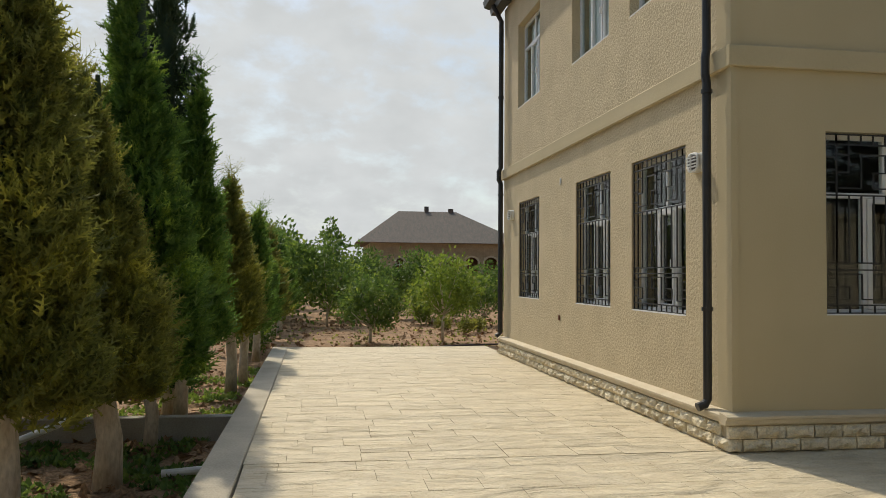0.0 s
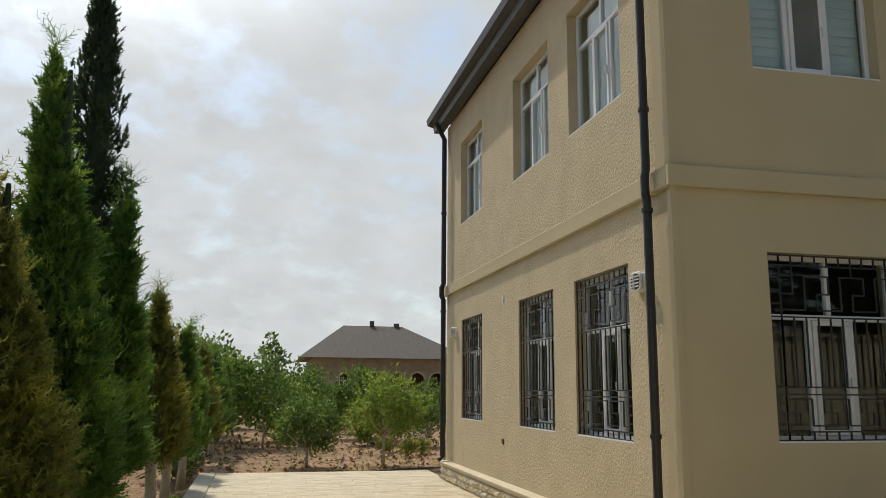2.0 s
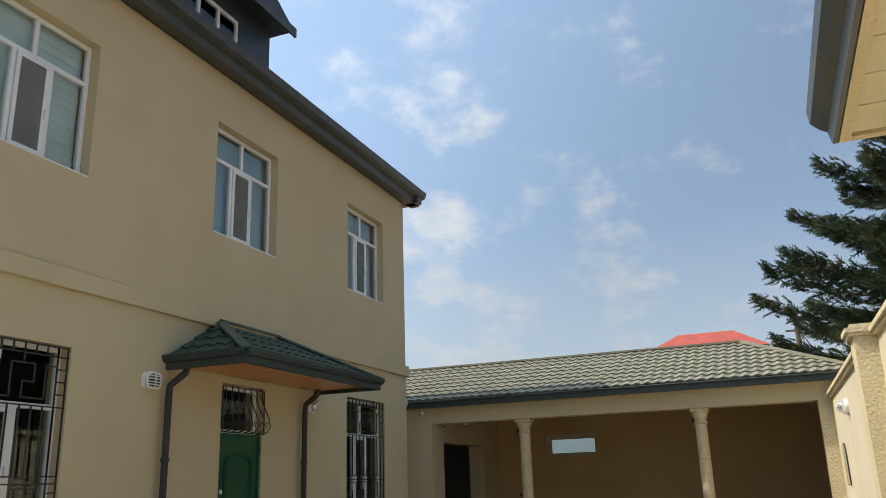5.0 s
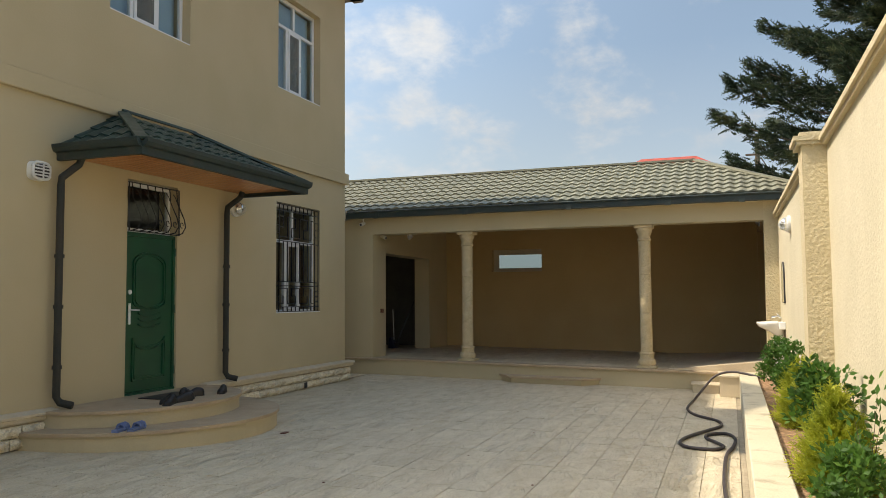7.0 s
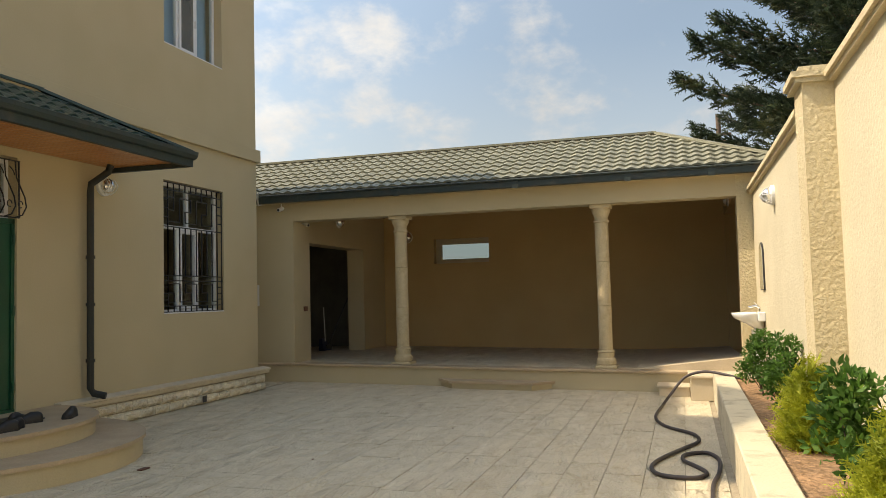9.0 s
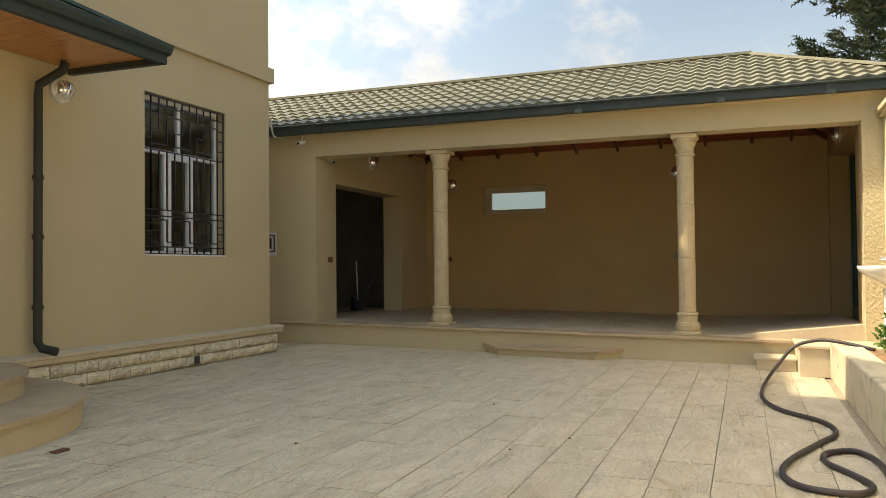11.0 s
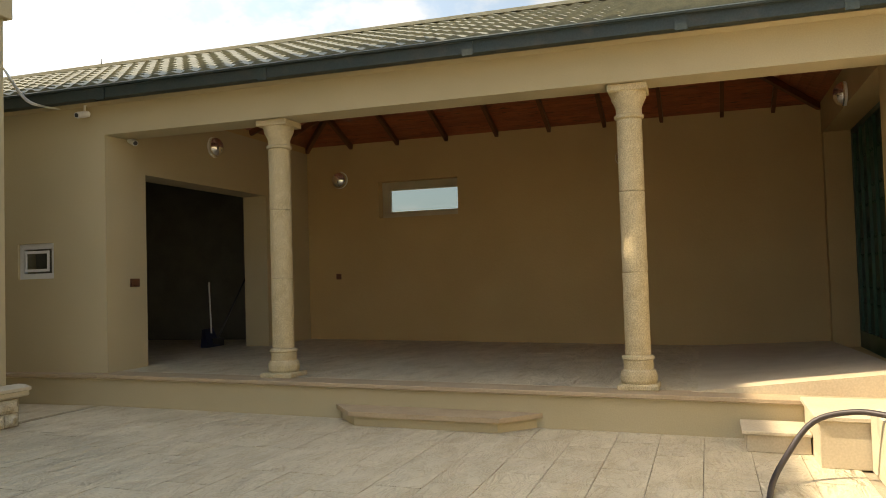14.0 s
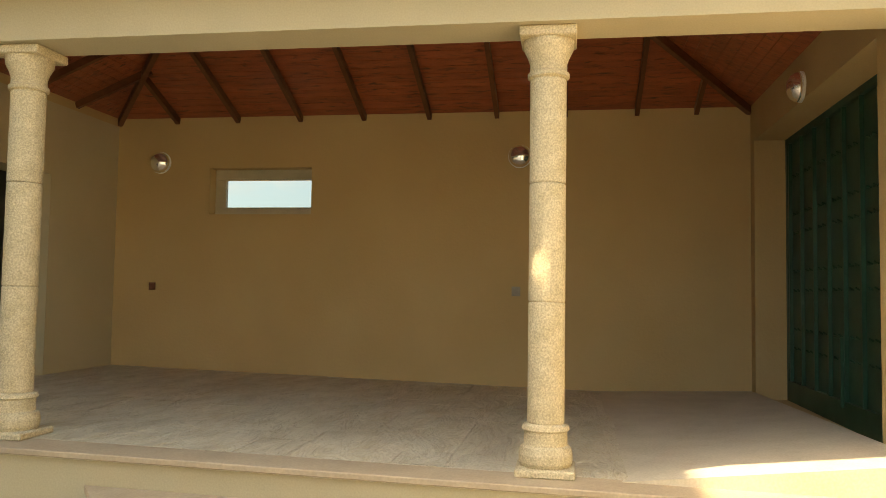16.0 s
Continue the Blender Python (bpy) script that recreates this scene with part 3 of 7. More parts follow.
make_ground()
courtyard = tagged(part("courtyard_paving", boxes([(-12.0, -4.6, -8.2, -4.2, -0.30, -0.012), (-4.6, 12.25, -8.2, 0.10, -0.30, -0.012)]), "joint"), "pale beige paved courtyard in front of the house", "paving", kind="structure")
tagged(part("side_paving", boxes([(HXC, 12.2, 0.10, 6.0, -0.3, -0.001)]), "paving"), "pale beige paving between house and portico", "paving", kind="structure")
driveway = tagged(part("driveway_paving", boxes([(-4.60, -0.02, 0.10, 11.35, -0.30, -0.010)]), "joint"), "sunlit pale beige paved drive beside the house", "paving", kind="structure")
tagged(part("kerb", boxes([(-4.95, -4.615, -4.2, 11.35, -0.5, 0.02)], 0.010), "kerb_stone"), "pale grey-beige stone kerb along the drive", "kerb", kind="structure")

# ---- house ----
HX, HY, HZ = 11.0, 9.65, 7.45
WT = 0.30
house = holder("house", "two-storey tan stucco house with a dark roof and stone plinth", "house")
front = lambda u, w, z: (u, w, z)
west = lambda u, w, z: (w, u, z)
LOW, UP = (1.30, 3.13), (5.04, 6.69)
LOW_W, UP_W = (1.24, 3.13), (5.04, 6.745)
F_LOW = [(1.0, 2.50), (8.52, 10.0)]
F_UP = [(0.97, 2.49), (4.71, 6.24), (8.55, 10.0)]
W_LOW = [(1.0, 2.53), (3.28, 4.78), (6.86, 8.35)]
W_UP = [(1.03, 2.60), (3.35, 4.98), (6.86, 8.45)]
DOOR = (5.07, 6.02, 0.35, 3.02)
part("wall", wall_mesh(0, HX, 0, HZ, WT, [(a, b, *LOW) for a, b in F_LOW] + [(a, b, *UP) for a, b in F_UP] + [DOOR], front), "stucco", house)
part("wall", wall_mesh(WT, HY, 0, HZ, WT, [(a, b, *LOW_W) for a, b in W_LOW] + [(a, b, *UP_W) for a, b in W_UP], west), "stucco_rough", house)
part("wall", boxes([(HX - WT, HX, WT, HY, 0, HZ)]), "stucco", house)
part("wall", boxes([(WT, HX - WT, HY - WT, HY, 0, HZ)]), "stucco", house)
part("floor_slab", boxes([(WT, HX - WT, WT, HY - WT, 3.5, 3.75)]), "concrete", house)
# near-black sheets behind the windows stand in for unlit rooms
part("interior", boxes([(WT, HX - WT, 2.2, 2.3, 0.1, 3.5), (2.4, 2.5, 2.3, HY - WT, 0.1, 3.5), (WT, HX - WT, 2.2, 2.3, 3.75, HZ), (2.6, 2.7, 2.3, HY - WT, 3.75, HZ)]), "shade_and_dark", house)


for r in ((-0.06, HX + 0.06, -0.06, 0.0), (-0.06, 0.0, 0.0, HY + 0.06), (HX, HX + 0.06, 0.0, HY + 0.06)):
    part("belt_course", boxes([(*r, 3.73, 3.94)], 0.008), "stucco", house)
for z0, z1 in ((0.37, 3.73), (3.94, HZ)):
    part("corner_band", boxes([(-0.022, 0.0, -0.022, 0.055, z0, z1)]), "stucco", house)
    part("corner_band", boxes([(0.0, 0.05, -0.022, 0.0, z0, z1)]), "stucco", house)


# roof: hipped, with eaves
def hip_roof(bm, x0, x1, y0, y1, z, rise, inset):
    a = [bm.verts.new(p) for p in ((x0, y0, z), (x1, y0, z), (x1, y1, z), (x0, y1, z))]
    ym = (y0 + y1) / 2
    r = [bm.verts.new((x0 + inset, ym, z + rise)), bm.verts.new((x1 - inset, ym, z + rise))]
    for f in ((a[0], a[1], r[1], r[0]), (a[2], a[3], r[0], r[1]), (a[1], a[2], r[1]), (a[3], a[0], r[0]), (a[3], a[2], a[1], a[0])):
        bm.faces.new(f)


EO = 0.34
bm = bmesh.new()
hip_roof(bm, -EO, HX + EO, -EO, HY + EO, HZ + 0.22, 3.3, 5.2)
part("roof", tidy(bm), "roof_dark", house)
for p0, p1, o in (((-EO, -EO), (HX + EO, -EO), (0, -1)), ((-EO, -EO), (-EO, HY + EO), (-1, 0)), ((HX + EO, -EO), (HX + EO, HY + EO), (1, 0))):
    bm = bmesh.new()
    extrude_profile(bm, [(-0.30, HZ - 0.02), (-0.10, HZ - 0.02), (-0.08, HZ + 0.10), (0.0, HZ + 0.12), (0.05, HZ + 0.14), (0.08, HZ + 0.26), (-0.02, HZ + 0.26), (-0.30, HZ + 0.2)], p0, p1, o)
    part("eave", tidy(bm), "gutter_dark", house)


def make_window(u, wd, z0, ht, side, upper, seed, blind):
    """A white casement window set back in its opening; side 's' faces -y, 'w' faces -x."""
    w = holder("window", parent=house)
    w.matrix_basis = pose(u, 0, z0) if side == "s" else pose(0, u + wd, z0, 0, 0, -90)
    d0, d1 = 0.13, 0.19
    f = 0.055
    split = ht * (0.70 if upper else 0.66)
    c0, c1 = wd * 0.34, wd * 0.66
    rows = [(0, wd, d0, d1, 0, f), (0, wd, d0, d1, ht - f, ht), (0, f, d0, d1, f, ht - f), (wd - f, wd, d0, d1, f, ht - f),
            (f, wd - f, d0, d1, split - f / 2, split + f / 2), (wd / 2 - f / 2, wd / 2 + f / 2, d0, d1, split + f / 2, ht - f),
            (c0 - f / 2, c0 + f / 2, d0, d1, f, split - f / 2), (c1 - f / 2, c1 + f / 2, d0, d1, f, split - f / 2)]
    part("frame", boxes(rows, 0.006), "pvc", w)
    s0, s1, g = c0 + f / 2 + 0.005, c1 - f / 2 - 0.005, 0.05
    part("sash", boxes([(s0, s1, d0 - 0.015, d1 - 0.02, f + 0.005, f + 0.005 + g), (s0, s1, d0 - 0.015, d1 - 0.02, split - f / 2 - g, split - f / 2 - 0.004),
                        (s0, s0 + g, d0 - 0.015, d1 - 0.02, f + g, split - f / 2 - g), (s1 - g, s1, d0 - 0.015, d1 - 0.02, f + g, split - f / 2 - g)], 0.004), "pvc", w)
    for a, b, z2, z3 in ((f, wd / 2 - f / 2, split + f / 2, ht - f), (wd / 2 + f / 2, wd - f, split + f / 2, ht - f), (f, c0 - f / 2, f, split - f / 2),
                         (s0 + g, s1 - g, f + g, split - f / 2 - g), (c1 + f / 2, wd - f, f, split - f / 2)):
        part("pane", boxes([(a, b, d0 + 0.025, d0 + 0.031, z2, z3)]), "glass", w).visible_shadow = False
    part("sill", boxes([(-0.0, wd, -0.02 + 0.02, d0, -0.0, 0.015)]), "pvc", w)
    part("handle", boxes([(s1 - 0.035, s1 - 0.015, d0 - 0.045, d0 - 0.015, split * 0.42, split * 0.42 + 0.11)], 0.004), "pvc", w)
    if upper and side == "s":
        part("insect_screen", boxes([(s0 + g, s1 - g, d0 - 0.012, d0 - 0.009, f + g, split - f / 2 - g)]), "screen", w, "grey mesh insect screen")
    if blind == "band":
        bm = bmesh.new()
        z = 0.03
        while z < ht - 0.05:
            box(bm, 0.03, wd - 0.03, 0.235, 0.238, z, z + 0.075); z += 0.11
        box(bm, 0.03, wd - 0.03, 0.245, 0.248, 0.03, ht - 0.03)
        part("blind", bm, "blind", w)
    elif blind == "vertical":
        bm = bmesh.new()
        k = 0.04
        while k < wd - 0.1:
            beam(bm, (k + 0.04, 0.27, 0.03), (k + 0.04, 0.27, ht - 0.03), 0.085, 0.003, up=(0.25, 1, 0)); k += 0.092
        part("blind", bm, "blind_blue", w)
    elif blind == "plain":
        bm = bmesh.new()
        n = int(wd / 0.07)
        vs = []
        for i in range(n * 4 + 1):
            x = 0.05 + (wd - 0.1) * i / (n * 4)
            y = 0.27 + 0.018 * math.sin(i * math.pi / 2)
            vs.append((bm.verts.new((x, y, 0.03)), bm.verts.new((x, y, ht - 0.03))))
        for p, q in zip(vs, vs[1:]):
            bm.faces.new((p[0], q[0], q[1], p[1]))
        part("curtain", bm, "blind", w, smooth=True)
    return w


def make_grille(w, wd, ht):
    """Black iron security grille with Greek-key bands at the top and foot."""
    bm = bmesh.new()
    t = 0.014
    n = 11
    xs = [wd * i / n for i in range(n + 1)]
    xs[0], xs[-1] = 0.012, wd - 0.012
    B = lambda x0, z0, x1, z1: beam(bm, (x0, 0.03, z0), (x1, 0.03, z1), t, t)
    rows = [0.02, ht - 0.02]
    mid0, mid1 = ht * 0.285, ht * 0.655
    a, b = 0.10, ht - 0.12
    for z in (0.02, a, mid0, mid0 - 0.07, mid1, b, ht - 0.02):
        B(0, z, wd, z)
    for x in xs[1:-1]:
        B(x, 0.02, x, a); B(x, mid0, x, mid1); B(x, b, x, ht - 0.02)
    for x in (xs[0], xs[1], xs[-2], xs[-1]):
        B(x, 0.02, x, ht - 0.02)
    lo, hi = (a, mid0 - 0.07), (mid1, b)
    for z0, z1 in (lo, hi):
        for q in (0.25, 0.5, 0.75):
            z = z0 + (z1 - z0) * q
            B(xs[0], z, xs[1], z); B(xs[-2], z, xs[-1], z)

    def fret(z0, z1, pts):
        for (p0, r0), (p1, r1) in zip(pts, pts[1:]):
            B(xs[n - p0], z0 + (z1 - z0) * r0, xs[n - p1], z0 + (z1 - z0) * r1)
    fret(*hi, [(1, .80), (2, .80), (2, .14), (4, .14), (4, .45), (3, .45), (3, .80), (5, .80), (5, .14), (7, .14), (7, .45), (6, .45), (6, .80), (8, .80), (8, .14), (10, .14)])
    for p in (4, 9):
        B(xs[n - p], hi[0] + (hi[1] - hi[0]) * 0.8, xs[n - p], hi[1])
    fret(*hi, [(10, .45), (9, .45), (9, .80), (10, .80)])
    fret(*lo, [(1, .16), (2, .16), (2, .88), (4, .88), (4, .52), (3, .52), (3, .16), (5, .16), (5, .88), (7, .88), (7, .52), (6, .52), (6, .16), (8, .16), (8, .88), (10, .88), (10, .52), (9, .52), (9, .16), (10, .16)])
    part("grille", bm, "steel_black", w)


for i, (a, b) in enumerate(F_LOW):
    w = make_window(a, b - a, LOW[0], LOW[1] - LOW[0], "s", False, i, "none")
    make_grille(w, b - a, LOW[1] - LOW[0])
for i, (a, b) in enumerate(W_LOW):
    w = make_window(a, b - a, LOW_W[0], LOW_W[1] - LOW_W[0], "w", False, i, "none")
    make_grille(w, b - a, LOW_W[1] - LOW_W[0])
for i, (a, b) in enumerate(F_UP):
    make_window(a, b - a, UP[0], UP[1] - UP[0], "s", True, i, "band" if i == 0 else "vertical")
for i, (a, b) in enumerate(W_UP):
    make_window(a, b - a, UP_W[0], UP_W[1] - UP_W[0], "w", True, i, "plain")

# dormer on the front slope
dz = lambda y: HZ + 0.22 + (y + EO) * 3.3 / (HY / 2 + EO)
dorm = holder("dormer", parent=house)
bm = bmesh.new()
x0, x1, yf, zt = 4.0, 7.2, 0.9, 9.75
for a, b in ((x0, x0 + 0.08), (x1 - 0.08, x1)):
    v = [bm.verts.new(p) for p in ((a, yf, dz(yf) - 0.1), (a, 4.5, dz(4.5) - 0.1), (a, 4.5, zt), (a, yf, zt), (b, yf, dz(yf) - 0.1), (b, 4.5, dz(4.5) - 0.1), (b, 4.5, zt), (b, yf, zt))]
    for f in ((0, 1, 2, 3), (7, 6, 5, 4), (0, 4, 5, 1), (1, 5, 6, 2), (2, 6, 7, 3), (3, 7, 4, 0)):
        bm.faces.new([v[i] for i in f])
box(bm, x0 + 0.08, 4.72, yf, yf + 0.1, dz(yf) - 0.1, zt); box(bm, 6.28, x1 - 0.08, yf, yf + 0.1, dz(yf) - 0.1, zt)
box(bm, 4.72, 6.28, yf, yf + 0.1, 9.42, zt); box(bm, 4.72, 6.28, yf, yf + 0.1, dz(yf) - 0.1, 8.55)
part("dormer_wall", tidy(bm), "roof_dark", dorm)
bm = bmesh.new()
xm = (x0 + x1) / 2
v = [bm.verts.new(p) for p in ((x0 - 0.2, 0.5, 9.75), (xm, 0.5, 10.8), (x1 + 0.2, 0.5, 9.75), (x0 - 0.2, 4.8, 9.75), (xm, 4.8, 10.8), (x1 + 0.2, 4.8, 9.75))]
for f in ((0, 1, 4, 3), (1, 2, 5, 4), (0, 2, 1), (3, 4, 5), (0, 3, 5, 2)):
    bm.faces.new([v[i] for i in f])
part("dormer_roof", tidy(bm), "roof_dark", dorm)
part("dormer_fascia", boxes([(x0 - 0.21, x1 + 0.21, 0.46, 0.50, 9.62, 9.80)]), "gutter_dark", dorm)
rows = [(4.72, 6.28, yf + 0.02, yf + 0.07, 8.55, 8.62), (4.72, 6.28, yf + 0.02, yf + 0.07, 9.35, 9.42)] + [(4.72 + k * 0.5, 4.78 + k * 0.5, yf + 0.02, yf + 0.07, 8.62, 9.35) for k in range(4)]
part("dormer_frame", boxes(rows), "pvc", dorm)
part("dormer_pane", boxes([(4.78, 6.2, yf + 0.04, yf + 0.046, 8.62, 9.35)]), "glass", dorm)
# near-black sheet as the shade behind the dormer pane
part("dormer_room", boxes([(4.6, 6.4, yf + 0.6, yf + 0.7, 8.3, 9.7)]), "shade_and_dark", dorm)

# entrance door
door = holder("door", parent=house)
dx0, dx1, dz0, dz1, dzt = 5.07, 6.02, 0.35, 2.35, 3.02
part("leaf", boxes([(dx0 + 0.04, dx1 - 0.04, 0.05, 0.10, dz0 + 0.03, dz1 - 0.03)], 0.004), "door_green", door, "green pressed steel door leaf")
part("door_frame", boxes([(dx0, dx0 + 0.04, 0.03, 0.12, dz0, dz1), (dx1 - 0.04, dx1, 0.03, 0.12, dz0, dz1), (dx0, dx1, 0.03, 0.12, dz1 - 0.03, dz1 + 0.02), (dx0, dx1, 0.02, 0.12, dz0, dz0 + 0.03)]), "door_green", door)

# plinth moulding and backing
PL = 0.36
MOULD = [(0.0, PL - 0.10), (0.10, PL - 0.10), (0.12, PL - 0.085), (0.12, PL - 0.05), (0.145, PL - 0.04), (0.145, PL - 0.015), (0.09, PL), (0.0, PL + 0.01)]
ST0, ST1 = 3.95, 6.75
for p0, p1, o in (((-0.145, 0), (ST0, 0), (0, -1)), ((ST1 - 0.2, 0), (HX + 0.145, 0), (0, -1)), ((0, 0.0), (0, HY), (-1, 0)), ((HX, 0.0), (HX, HY), (1, 0))):
    bm = bmesh.new(); extrude_profile(bm, MOULD, p0, p1, o)
    part("plinth_moulding", tidy(bm), "limestone", house, "cream limestone moulding on top of the plinth")
plinths = [part("plinth", boxes([r]), "mortar", house) for r in ((-0.07, ST0, -0.07, 0, 0, PL - 0.1), (ST1 - 0.2, HX + 0.07, -0.07, 0, 0, PL - 0.1), (-0.07, 0, 0, HY, 0, PL - 0.1), (HX, HX + 0.07, 0, HY, 0, PL - 0.1))]

# ---- semicircular steps ----
steps = holder("entrance_steps", "two rounded tan stone steps at the green door", "steps")
def half_disc(cx, rx, ry, n=28):
    return [(cx + rx * math.cos(math.pi * k / n), -0.002 - ry * math.sin(math.pi * k / n)) for k in range(n + 1)]
for k, (rx, ry, z) in enumerate(((1.73, 1.83, 0.175), (1.42, 1.30, 0.35))):
    bm = bmesh.new(); prism(bm, half_disc(5.15, rx - 0.03, ry - 0.03), -0.05 if k == 0 else 0.175, z - 0.035)
    part("riser", tidy(bm), "stucco", steps)
    bm = bmesh.new(); prism(bm, half_disc(5.15, rx, ry), z - 0.035, z)
    part("tread", tidy(bm), "sandstone", steps)

# ---- portico ----
portico = holder("portico", "tan single-storey portico with a green metal-tile roof", "portico")
PX, PZ, BX, SY = 12.2, 0.325, 16.9, -8.0
part("floor_slab", boxes([(PX, BX + 0.3, SY - 0.3, 0.0, -0.1, PZ - 0.04), (PX, BX + 0.3, 0.0, 6.0, -0.1, PZ - 0.04)]), "stucco", portico)
part("floor_paving", boxes([(PX - 0.03, BX, SY, 0.0, PZ - 0.04, PZ), (PX - 0.03, BX, 0.0, 6.0, PZ - 0.04, PZ)]), "paving", portico)
backw = lambda u, w, z: (BX + w, u, z)
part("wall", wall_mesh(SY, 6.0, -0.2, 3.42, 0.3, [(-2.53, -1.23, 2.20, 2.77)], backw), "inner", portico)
northw = lambda u, w, z: (u, w, z)
part("wall", wall_mesh(PX + 0.1, BX, PZ, 3.3, 0.38, [(12.95, 15.6, PZ, 2.51)], northw), "stucco", portico)
frontw = lambda u, w, z: (PX + 0.1 + w, u, z)
part("wall", wall_mesh(0.38, 6.0, PZ, 3.3, 0.25, [(0.70, 1.20, 1.35, 1.74)], frontw), "stucco", portico)
# thin dark sheets over the stucco: the store room's shade as colour
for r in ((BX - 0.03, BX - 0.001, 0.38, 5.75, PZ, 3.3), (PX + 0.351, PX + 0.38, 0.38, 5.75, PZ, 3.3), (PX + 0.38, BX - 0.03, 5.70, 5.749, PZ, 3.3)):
    part("store_lining", boxes([r]), "shade_lining", portico)
part("wall", boxes([(PX + 0.35, BX, 5.75, 6.0, PZ, 3.3)]), "stucco", portico)
part("beam", boxes([(PX + 0.1, PX + 0.46, -7.55, 0.0, 2.868, 3.3)]), "stucco", portico)
part("wall", boxes([(PX + 0.1, PX + 0.42, SY, -7.55, 0.0, 3.3)]), "cream_dark", portico)


def make_column(y):
    c = holder("column", "round tan textured stone column with moulded capital and base", "column", "columns along the portico", at=(PX + 0.32, y, PZ))
    foot = PZ + FALL * y
    c.matrix_basis = pose(PX + 0.32, y, foot) @ Matrix.Diagonal((1, 1, (2.866 - foot) / 2.62, 1))
    part("base_block", boxes([(-0.175, 0.175, -0.175, 0.175, 0, 0.05)], 0.01), "column", c)
    bm = bmesh.new(); lathe(bm, [(0.145, 0.05), (0.158, 0.075), (0.16, 0.12), (0.148, 0.16), (0.128, 0.172), (0.128, 0.25), (0.142, 0.262), (0.135, 0.285), (0.112, 0.295)], 28)
    part("base", tidy(bm), "column", c, smooth=False)
    for z0, z1 in ((0.295, 1.0), (1.003, 1.70), (1.703, 2.33)):
        bm = bmesh.new(); lathe(bm, [(0.106, z0), (0.110, z0 + 0.008), (0.110, z1 - 0.008), (0.106, z1)], 28)
        part("drum", tidy(bm), "column", c)
    bm = bmesh.new(); lathe(bm, [(0.110, 2.33), (0.127, 2.34), (0.127, 2.365), (0.112, 2.375), (0.112, 2.42), (0.125, 2.46), (0.150, 2.51), (0.155, 2.56)], 28)
    part("capital", tidy(bm), "column", c)
    part("abacus", boxes([(-0.17, 0.17, -0.17, 0.17, 2.56, 2.62)], 0.008), "column", c)
    return c


make_column(-1.98); make_column(-5.47)

# roof of the portico
EX, EZ, RX, RZ, HIPY = 12.12, 3.32, 14.6, 4.33, -6.35
bm = bmesh.new()
E1 = SY - 0.3
v = [bm.verts.new(p) for p in ((EX, 6.4, EZ), (EX, E1, EZ), (BX + 0.35, E1, EZ), (BX + 0.35, 6.4, EZ), (RX, 6.4, RZ), (RX, HIPY, RZ))]
for f in ((0, 1, 5, 4), (1, 2, 5), (2, 3, 4, 5)):
    bm.faces.new([v[i] for i in f])
part("roof_deck", tidy(bm), "roof_green", portico)
bm = bmesh.new(); box(bm, EX - 0.10, EX + 0.02, E1, 6.4, EZ - 0.13, EZ - 0.01)
part("gutter", bm, "gutter_green", portico)
part("eave_board", boxes([(EX - 0.005, PX + 0.1, E1, 6.4, EZ - 0.125, EZ - 0.03)]), "timber", portico, "orange-brown timber strip under the gutter")
part("roof_soffit", boxes([(EX, PX + 0.1, E1, 6.4, EZ - 0.13, EZ - 0.125)]), "stucco", portico)

# garden wall and planter
tagged(part("garden_wall", boxes([(0.8, 6.2, -8.2, -7.94, -0.2, 3.1)]), "cream"), "cream textured garden wall beside the planter", "wall", kind="structure")
tagged(part("garden_wall", boxes([(6.65, PX + 0.1, -8.1, -7.78, -0.2, 2.93)]), "cream"), "cream textured garden wall behind the wash basin", "wall", kind="structure")
tagged(part("wall_pier", boxes([(6.2, 6.65, -8.2, -7.70, -0.2, 3.12)]), "cream_dark"), "tan roughcast pier in the garden wall", "pier", kind="structure")
tagged(part("planter_wall", boxes([(1.5, 11.27, -7.32, -7.06, 0, 0.42)], 0.01), "worn_cream"), "low cream rendered planter wall", "planter", kind="structure")
tagged(part("planter_soil", boxes([(1.5, 11.2, -7.9, -7.32, 0, 0.34)]), "soil"), "dark soil in the planter bed", "soil", kind="structure")
tagged(part("end_wall", boxes([(-12.3, -12.0, -8.5, 11, -0.3, 2.6)]), "cream"), "plain cream wall closing the yard", "wall", kind="structure")

# ---- door details and grille over the door ----
LX0, LX1 = dx0 + 0.045, dx1 - 0.045


def ring_strip(bm, pts, w, y0, y1):
    for p, q in zip(pts, pts[1:]):
        beam(bm, (p[0], (y0 + y1) / 2, p[1]), (q[0], (y0 + y1) / 2, q[1]), w, abs(y1 - y0), up=(0, 1, 0))


def arc(cx, cz, rx, rz, a0, a1, n=12):
    return [(cx + rx * math.cos(radians(a0 + (a1 - a0) * k / n)), cz + rz * math.sin(radians(a0 + (a1 - a0) * k / n))) for k in range(n + 1)]


cxm = (dx0 + dx1) / 2
for inset in (0.0, 0.035):
    i = inset
    bm = bmesh.new()
    ring_strip(bm, [(LX0 + .13 + i, 1.05 - i), (LX0 + .13 + i, .52 + i), (LX1 - .13 - i, .52 + i), (LX1 - .13 - i, 1.05 - i)] + arc(cxm, 1.05 - i, .30 - i, -.12, 0, 180), 0.018, 0.03, 0.055)
    part("moulding", tidy(bm), "door_green", door)
    bm = bmesh.new()
    ring_strip(bm, [(LX0 + .13 + i, 1.50 + i), (LX0 + .13 + i, 1.98 - i)] + arc(cxm, 1.98 - i, .30 - i, .14, 180, 0) + [(LX1 - .13 - i, 1.50 + i)] + arc(cxm, 1.50 + i, .30 - i, -.10, 0, 180), 0.018, 0.03, 0.055)
    part("moulding", tidy(bm), "door_green", door)
